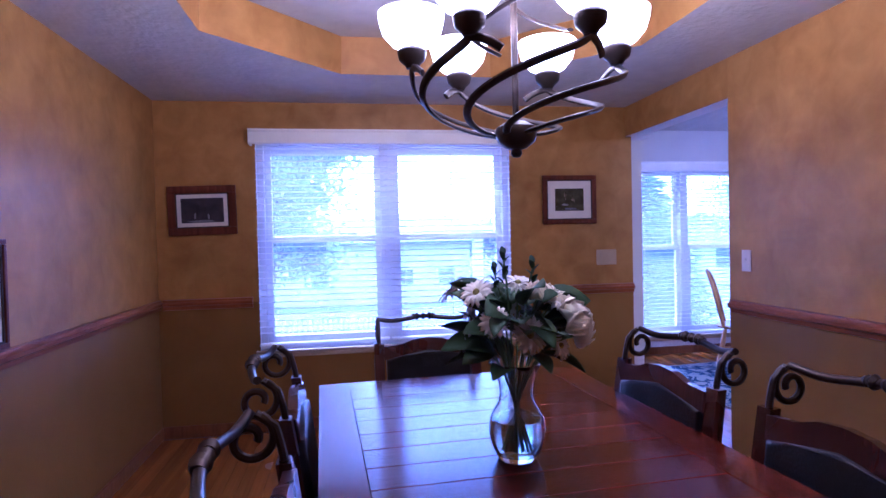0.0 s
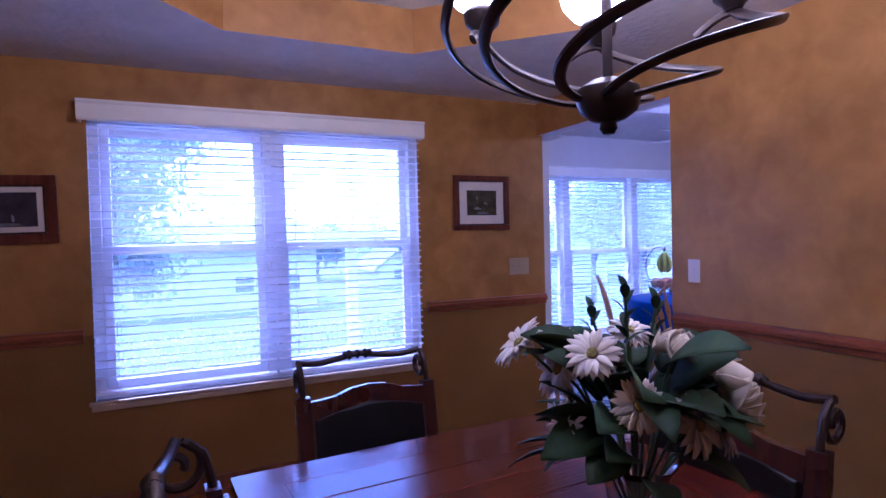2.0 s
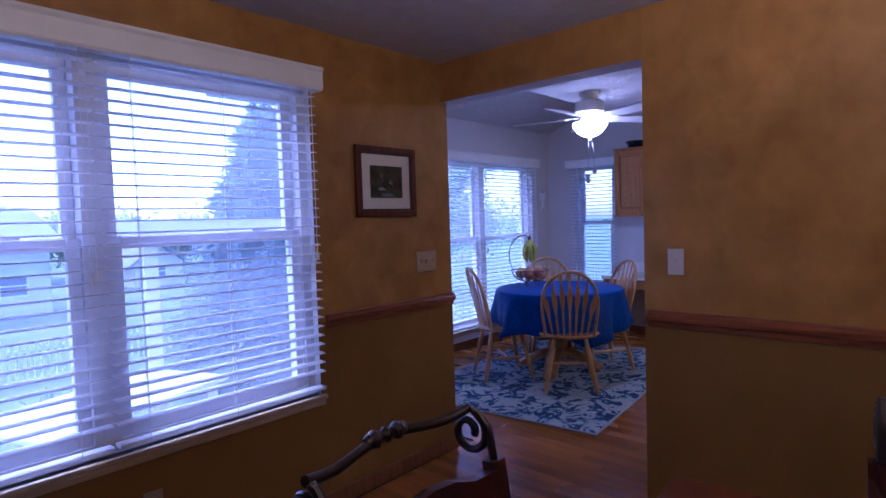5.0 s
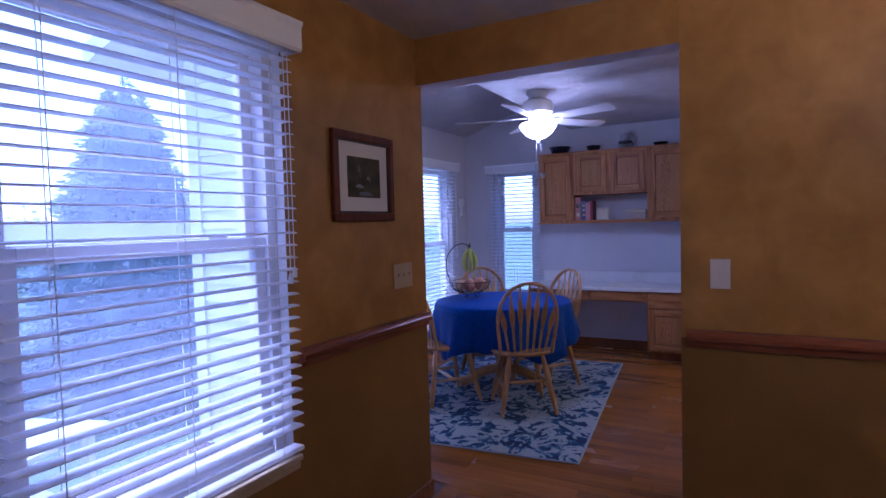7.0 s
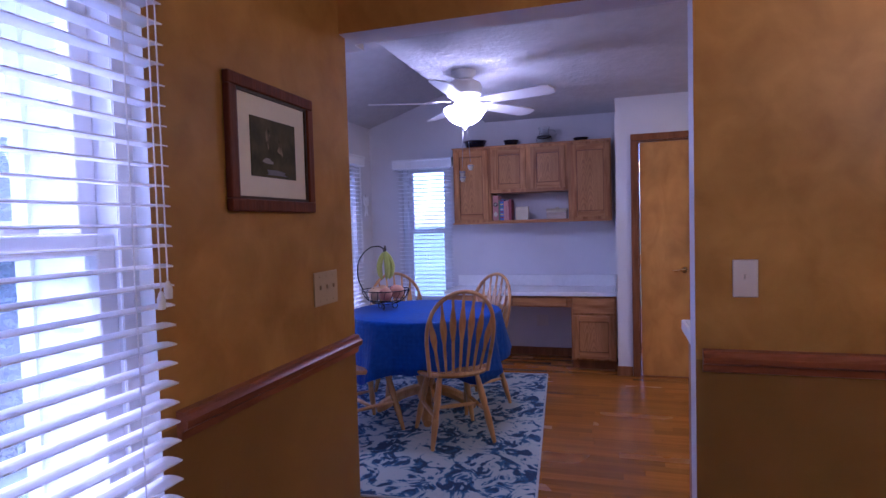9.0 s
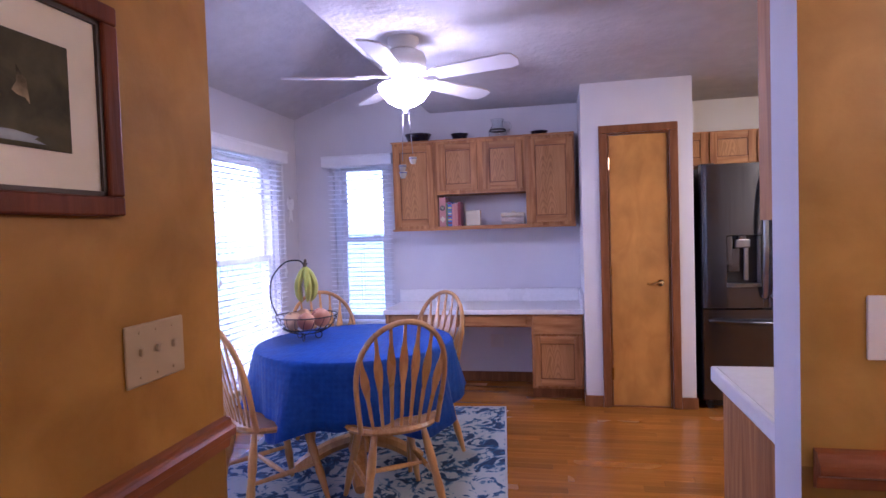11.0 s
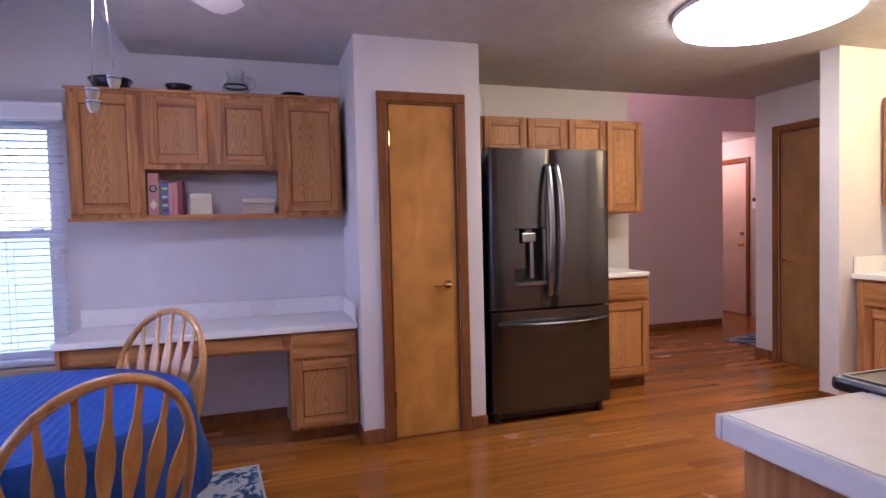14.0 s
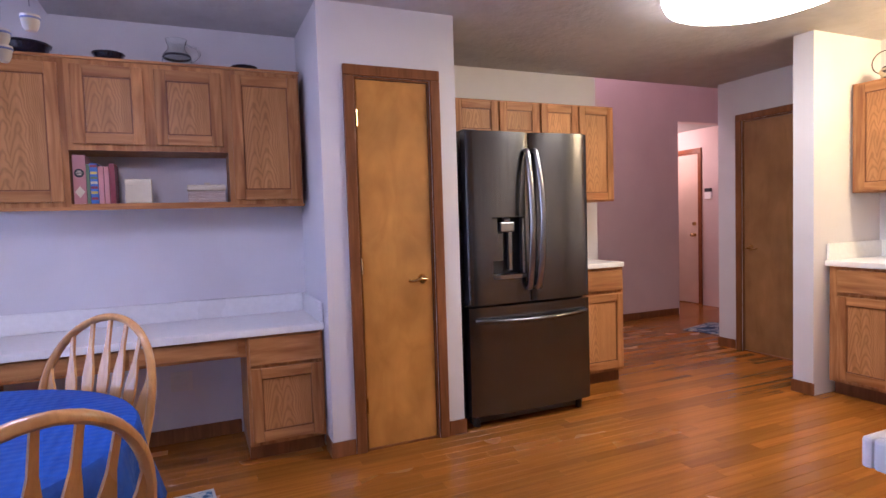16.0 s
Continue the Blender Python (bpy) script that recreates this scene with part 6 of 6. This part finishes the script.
# ---- wall angel, thermostat, entry mat ----
ang = thing("angel_ornament", pose(6.53, 6.74, 1.55), "pale metal angel ornament hanging on the wall", "ornament")
bm = bmesh.new()
for prs in ([(0.0, -0.03), (0.035, -0.06), (0.03, -0.02), (0.012, 0.10), (-0.012, 0.10), (-0.025, 0.0), (-0.04, -0.07)], [(0.01, 0.10), (0.05, 0.15), (0.065, 0.11), (0.05, 0.05), (0.015, 0.05)],
            [(-0.01, 0.10), (-0.05, 0.15), (-0.065, 0.11), (-0.05, 0.05), (-0.015, 0.05)]):
    prism(bm, prs, "y", -0.016, -0.008)
part("figure_plate", bm, WHITE, ang)
bm = bmesh.new()
lathe(bm, [(0, -0.018), (0.013, -0.012), (0.018, 0), (0.013, 0.012), (0, 0.018)], 14, (0, -0.012, 0.125))
part("round_top", bm, WHITE, ang, smooth=True)
part("hanger", rod([(0, -0.012, 0.14), (0, -0.004, 0.17)], 0.002, 5), IRON, ang)
th = thing("door_chime", pose(8.55, -1.5, 1.52, 0, 0, 180), "small white wall chime beside the front door", "chime")
part("case", block(-0.05, 0.05, -0.03, -0.001, -0.09, 0.0, bev=0.006), WHITE, th)
part("dark_top", block(-0.05, 0.05, -0.03, -0.001, 0.002, 0.05, bev=0.006), DARKSTEEL, th)
em = thing("entry_mat", pose(7.57, 0.02, 0.001, 0, 0, 14), "grey blue patterned mat on the hall floor", "rug")
part("rug_field", block(-0.75, 0, -0.6, 0, 0, 0.008, bev=0.003), RUG, em)


# ---- outside ----
GRASS = surf("damp_lawn", (0.09, 0.14, 0.05), (0.14, 0.19, 0.08), freq=2, rough=0.9, bump=0.4, bump_freq=30, patch=0.3, patch_freq=0.2)
bm = bmesh.new()
bmesh.ops.create_circle(bm, cap_ends=True, segments=48, radius=1500)
bmesh.ops.translate(bm, vec=(0, 0, -2.2), verts=bm.verts)
tagged(part("ground", bm, GRASS), kind="structure")
PAVE = surf("pale_concrete", (0.36, 0.36, 0.35), (0.46, 0.46, 0.44), freq=3, rough=0.85, bump=0.2, patch=0.15)
tagged(part("patio", block(-3.0, 2.7, 5.4, 9.0, -2.2, -0.62), PAVE), kind="structure")
HOUSE = surf("cream_lap_siding", (0.66, 0.61, 0.52), (0.76, 0.71, 0.62), freq=6, rough=0.8, patch=0.15)
ROOFM = surf("grey_shingles", (0.24, 0.24, 0.25), (0.33, 0.33, 0.34), freq=10, rough=0.9, patch=0.2)
DARKGLASS = surf("dark_house_glass", (0.10, 0.12, 0.14), (0.15, 0.17, 0.2), freq=1, rough=0.1)


def house(m, w, d, h, rise, label, wins, ridge="y"):
    """A house whose windows face -y; its ridge runs along y or x."""
    o = thing("house", m, label, "house", "neighbouring houses")
    if ridge == "x":
        part("wall", drawn([(0, 0), (d, 0), (d, h), (d / 2, h + rise), (0, h)], "x", -w / 2, w / 2), HOUSE, o)
        e = 0.5 * rise / (d / 2)
        part("roof", drawn([(-0.5, h - e + 0.02), (d / 2, h + rise + 0.02), (d + 0.5, h - e + 0.02), (d + 0.5, h - e + 0.18), (d / 2, h + rise + 0.22), (-0.5, h - e + 0.18)], "x", -w / 2 - 0.4, w / 2 + 0.4), ROOFM, o)
    else:
        part("wall", drawn([(-w / 2, 0), (w / 2, 0), (w / 2, h), (0, h + rise), (-w / 2, h)], "y", 0, d), HOUSE, o)
        part("roof", drawn([(-w / 2 - 0.5, h - 0.5 * rise / (w / 2) + 0.02), (0, h + rise + 0.02), (w / 2 + 0.5, h - 0.5 * rise / (w / 2) + 0.02), (w / 2 + 0.5, h + 0.18 - 0.5 * rise / (w / 2)), (0, h + rise + 0.22), (-w / 2 - 0.5, h + 0.18 - 0.5 * rise / (w / 2))], "y", -0.4, d + 0.4), ROOFM, o)
    for x, z, ww, wh in wins:
        wf = part("window", blocks((x - ww / 2 - 0.08, x + ww / 2 + 0.08, -0.06, -0.001, z - 0.08, z), (x - ww / 2 - 0.08, x + ww / 2 + 0.08, -0.06, -0.001, z + wh, z + wh + 0.08),
                                   (x - ww / 2 - 0.08, x - ww / 2, -0.06, -0.001, z, z + wh), (x + ww / 2, x + ww / 2 + 0.08, -0.06, -0.001, z, z + wh), (x - ww / 2, x + ww / 2, -0.05, -0.001, z + wh / 2 - 0.03, z + wh / 2 + 0.03)), WHITE, o)
        part("pane", block(x - ww / 2, x + ww / 2, -0.03, -0.002, z, z + wh), DARKGLASS, wf)
    return o


W4 = [(-3.2, 1.0, 1.0, 1.3), (-0.6, 1.0, 1.0, 1.3), (2.4, 1.0, 1.3, 1.3)]
house(pose(0.2, 32, -2.2), 14, 9, 3.3, 1.3, "pale ranch house with a grey shingle roof across the lawn", [(-4.6, 1.0, 0.9, 0.8), (-1.2, 1.0, 0.9, 0.8), (3.36, 1.0, 0.9, 0.8), (5.66, 1.0, 0.9, 0.8)], "x")
house(pose(14.9, 40, -2.2), 3.0, 5, 1.5, 1.1, "small pale gabled garden house beyond the fence", [(0, 0.6, 0.7, 0.7)])
house(pose(24, 36, -2.2, 0, 0, -35), 10, 12, 3.0, 1.6, "pale gabled house with a grey roof beyond the fence", [(-1.5, 1.1, 1.2, 1.3), (1.5, 1.1, 1.2, 1.3)])
house(pose(-17, 36, -2.2, 0, 0, 20), 11, 9, 2.8, 2.2, "pale brick house behind the trees", W4)

# picket fence: two runs
FENCE = WHITE


def fence(m, n, label):
    f = thing("picket_fence", m, label, "fence", "white picket fences")
    part("rail", block(0, n * 0.16, 0.0, 0.04, 0.25, 0.33), FENCE, f)
    part("rail", block(0, n * 0.16, 0.0, 0.04, 0.70, 0.78), FENCE, f)
    for k in range(0, n + 1, 15):
        part("post", block(k * 0.16 - 0.05, k * 0.16 + 0.05, 0.04, 0.14, 0, 1.05), FENCE, f)
    first = None
    for k in range(n):
        mm = pose(0.08 + 0.16 * k, -0.02, 0)
        if first is None:
            first = part("picket", drawn([(-0.045, 0.08), (0.045, 0.08), (0.045, 0.93), (0, 1.0), (-0.045, 0.93)], "y", 0, 0.02), FENCE, f)
            first.matrix_local = mm
        else:
            again(first, mm)


fence(pose(-6.5, 19.5, -2.2), 110, "white wooden picket fence across the lawn")
fence(pose(13, 14, -2.2, 0, 0, -80), 60, "white wooden picket fence beside the garden")

SPRUCE = leafy_surf(surf("blue_green_needles", (0.20, 0.255, 0.26), (0.30, 0.36, 0.36), freq=3, rough=0.8, patch=0.3, patch_freq=1.5), (0.32, 0.38, 0.36))
BARK = surf("grey_bark", (0.09, 0.075, 0.06), (0.15, 0.125, 0.1), scale=(4, 4, 1), freq=4, rough=0.9, bump=0.5)
LEAFT = leafy_surf(surf("tree_leaves", (0.10, 0.15, 0.09), (0.17, 0.22, 0.14), freq=1.2, rough=0.7, patch=0.35, patch_freq=0.8), (0.50, 0.58, 0.44), 0.65)


def spruce(m, height, radius, label):
    o = thing("spruce_tree", m, label, "tree")
    part("trunk", rod([(0, 0, 0), (0, 0, height * 0.5), (0, 0, height)], [0.16, 0.09, 0.015], 10), BARK, o)
    vs, fs = [], []
    rs = random.Random(5)
    shape = lambda q: radius * (1 - q) ** 0.72 * (1 + 0.05 * math.sin(q * 31))
    for k in range(1500):
        q = 1 - math.sqrt(rs.random())
        q = 0.04 + 0.95 * q
        a = rs.uniform(0, 2 * math.pi)
        r = shape(q) * rs.uniform(0.86, 1.08) + 0.03
        z = height * q - 0.10 * r
        for j in range(16):
            s0 = rs.uniform(0.62, 1.0)
            aa = a + rs.uniform(-0.16, 0.16) / max(0.3, r)
            c0 = Vector((r * s0 * math.cos(aa), r * s0 * math.sin(aa), z + 0.22 * (1 - s0) * r + rs.uniform(-0.08, 0.08)))
            L = rs.uniform(0.10, 0.2)
            d = Vector((math.cos(aa + rs.uniform(-0.8, 0.8)), math.sin(aa + rs.uniform(-0.8, 0.8)), rs.uniform(-0.45, 0.35))).normalized() * L
            p = d.cross(Vector((rs.gauss(0, 1), rs.gauss(0, 1), rs.gauss(0, 1)))).normalized() * L * 0.22
            b0 = len(vs)
            vs.extend([c0 - p, c0 + p, c0 + d])
            fs.append((b0, b0 + 1, b0 + 2))
    core = bmesh.new()
    lathe(core, [(0, height * 0.03)] + [(shape(q) * 0.8, height * q) for q in (0.04, 0.15, 0.3, 0.45, 0.6, 0.75, 0.88)] + [(0, height * 0.97)], 24, wave=lambda a, z: 1 + 0.08 * math.sin(7 * a + 5 * z) + 0.05 * math.sin(13 * a - 9 * z))
    part("inner_branches", core, SPRUCE, o)
    me = bpy.data.meshes.new("needles")
    me.from_pydata([tuple(x) for x in vs], [], fs)
    me.materials.append(SPRUCE)
    new("crown", me).parent = o
    return o


def leafy(m, height, spread, label, seed, n=9000, leaf=1.0, group="garden trees"):
    o = thing("leafy_tree", m, label, "tree", group)
    rs = random.Random(seed)
    part("trunk", rod([(0, 0, 0), (0.1, 0.05, height * 0.3), (0.0, 0.1, height * 0.6)], [0.17, 0.12, 0.06], 10), BARK, o)
    tips = []
    for k in range(11):
        a = 2.4 * k
        z0 = height * rs.uniform(0.25, 0.5)
        tip = Vector((spread * rs.uniform(0.5, 0.95) * math.cos(a), spread * rs.uniform(0.5, 0.95) * math.sin(a), height * rs.uniform(0.45, 0.95)))
        part("limb", rod(smooth_path([(0.05, 0.05, z0), Vector((0, 0, z0)).lerp(tip, 0.5) + Vector((0, 0, 0.3)), tip], 4), [0.06, 0.055, 0.05, 0.045, 0.04, 0.03, 0.025, 0.02, 0.012], 6), BARK, o)
        tips += [tip, Vector((0, 0, z0)).lerp(tip, 0.6) + Vector((rs.uniform(-.5, .5), rs.uniform(-.5, .5), 0.4))]
    vs, fs = [], []
    for k in range(n):
        t0 = rs.choice(tips)
        c0 = t0 + Vector((rs.gauss(0, 1), rs.gauss(0, 1), rs.gauss(0, 0.75))) * spread * 0.2
        d = Vector((rs.gauss(0, 1), rs.gauss(0, 1), rs.gauss(0, 1))).normalized() * rs.uniform(0.045, 0.085) * leaf
        e = Vector((rs.gauss(0, 1), rs.gauss(0, 1), rs.gauss(0, 1))).cross(d).normalized() * 0.034 * leaf
        b0 = len(vs)
        vs.extend([c0 - d, c0 + e, c0 + d, c0 - e])
        fs.append((b0, b0 + 1, b0 + 2, b0 + 3))
    me = bpy.data.meshes.new("leaves")
    me.from_pydata([tuple(x) for x in vs], [], fs)
    me.materials.append(LEAFT)
    new("crown", me).parent = o
    return o


spruce(pose(7.9, 15.4, -2.2), 6.9, 2.7, "tall blue-green spruce tree on the lawn")
leafy(pose(-0.85, 10.6, -2.2), 6.8, 1.5, "leafy garden tree on the lawn", 3, 22000)
for k in range(13):
    leafy(pose(-26 + 6.2 * k + random.uniform(-1.5, 1.5), 52 + random.uniform(-5, 8), -2.2), random.uniform(3.6, 5.0), random.uniform(2.8, 3.8), "distant leafy tree behind the houses", 20 + k, 3500, 4.0, "distant trees")
leafy(pose(14.0, 15.5, -2.2), 6.6, 2.5, "leafy tree beside the garden", 9, 16000)
leafy(pose(20.0, 25, -2.2), 6.5, 2.8, "leafy tree beyond the fence", 4)
leafy(pose(-9, 24, -2.2), 6.5, 3.0, "leafy tree beyond the fence", 6)

# porch post with its beam, tub and garden table
pp = thing("porch_frame", pose(0, 0, -0.62), "white painted porch post with a cross beam on the patio", "pergola")
for x in (2.35,):
    part("post", block(x - 0.06, x + 0.06, 8.3, 8.42, 0, 1.95), WHITE, pp)
part("beam", block(1.9, 4.6, 8.30, 8.42, 1.95, 2.1), WHITE, pp)
part("post", block(4.3, 4.42, 8.3, 8.42, -1.58, 1.95), WHITE, pp)
TEAL = flat("turquoise_plastic", (0.02, 0.45, 0.42), 0.4)
tb = thing("garden_tub", pose(0.15, 8.1, -0.62), "turquoise plastic tub on the patio", "tub")
part("tub", turned([(0, 0), (0.22, 0), (0.3, 0.42), (0.32, 0.42), (0.32, 0.45), (0.28, 0.45), (0.2, 0.03), (0, 0.03)], 24), TEAL, tb, smooth=True)
gt = thing("garden_table", pose(1.75, 7.7, -0.62, 0, 0, 20), "white garden table on the patio", "table")
part("tabletop", block(-0.8, 0.8, -0.45, 0.45, 0.68, 0.72, bev=0.01), WHITE, gt)
for x in (-0.7, 0.7):
    for y in (-0.35, 0.35):
        part("leg", block(x - 0.03, x + 0.03, y - 0.03, y + 0.03, 0, 0.68), WHITE, gt)
BRK = surf("red_brown_block", (0.25, 0.16, 0.13), (0.36, 0.25, 0.2), freq=8, rough=0.85)
for x, y in ((-0.3, 8.75), (0.75, 8.75), (1.8, 8.75), (-1.4, 8.75), (-2.4, 8.75)):
    gb = thing("planter_box", pose(x, y, -0.62), "reddish garden planter box with foliage at the patio edge", "planter", "planter boxes")
    part("box", block(-0.4, 0.4, -0.2, 0.2, 0, 0.4, bev=0.01), BRK, gb)
    bm = bmesh.new()
    for k in range(60):
        leaf_mesh(bm, pose(random.uniform(-0.35, 0.35), random.uniform(-0.15, 0.15), 0.38, random.uniform(20, 80), 0, random.uniform(0, 360)), random.uniform(0.12, 0.28), 0.05)
    part("foliage", bm, LEAFT, gb)

# ---- floor boards: real strips, the nearest as single pieces ----
BW = 0.072
near = (3.2, 6.1, 2.3, 5.2)
boards = thing("floor_boards", pose(0, 0, 0), kind="structure")
unit = {}
rv, rf = [], []
rs = random.Random(2)


def strip_verts(x, y0, y1):
    a, b, e = x + 0.0004, x + BW - 0.0004, 0.0006
    return [(a, y0, -0.012), (b, y0, -0.012), (b, y1, -0.012), (a, y1, -0.012), (a, y0, -e), (b, y0, -e), (b, y1, -e), (a, y1, -e),
            (a + e, y0, 0), (b - e, y0, 0), (b - e, y1, 0), (a + e, y1, 0)]


QUADS = [(0, 1, 5, 4), (1, 2, 6, 5), (2, 3, 7, 6), (3, 0, 4, 7), (4, 5, 9, 8), (5, 6, 10, 9), (6, 7, 11, 10), (7, 4, 8, 11), (8, 9, 10, 11)]
count = 0
x = -0.60
while x < 10.2:
    y = -1.5 - rs.uniform(0, 0.8)
    top_y = 6.72 if x > 2.95 else 5.08
    if x > 6.72:
        top_y = 3.3
    while y < top_y:
        L = rs.choice((0.5, 0.7, 0.9, 1.1, 1.3))
        y1 = min(y + L - 0.001, top_y)
        cy = (y + y1) / 2
        if near[0] < x < near[1] and near[2] < cy < near[3] and count < 300 and abs(y1 - y - L + 0.001) < 1e-6:
            if L not in unit:
                me = bpy.data.meshes.new("floor_board")
                me.from_pydata(strip_verts(0, 0, L - 0.001), [], QUADS)
                me.materials.append(FLOORWOOD)
                unit[L] = me
            ob = new("floor_board", unit[L])
            ob.parent = boards
            ob.location = (x, y, 0)
            count += 1
        elif y1 > -1.5:
            b0 = len(rv)
            rv.extend(strip_verts(x, max(y, -1.5), y1))
            rf.extend([tuple(b0 + q for q in quad) for quad in QUADS])
        y += L
    x += BW
FLOORREST = FLOORWOOD.copy()
FLOORREST.name = "oak_strip_flooring_field"
fn, fl = FLOORREST.node_tree.nodes, FLOORREST.node_tree.links
geo = fn.new("ShaderNodeNewGeometry")
for nd in list(fn):
    if nd.bl_idname == "ShaderNodeObjectInfo":
        for lk in list(nd.outputs["Random"].links):
            fl.new(geo.outputs["Random Per Island"], lk.to_socket)
me = bpy.data.meshes.new("floor_board_field")
me.from_pydata(rv, [], rf)
me.materials.append(FLOORREST)
ob = new("floor_board_field", me)
ob.parent = boards
tagged(ob, kind="stuff")
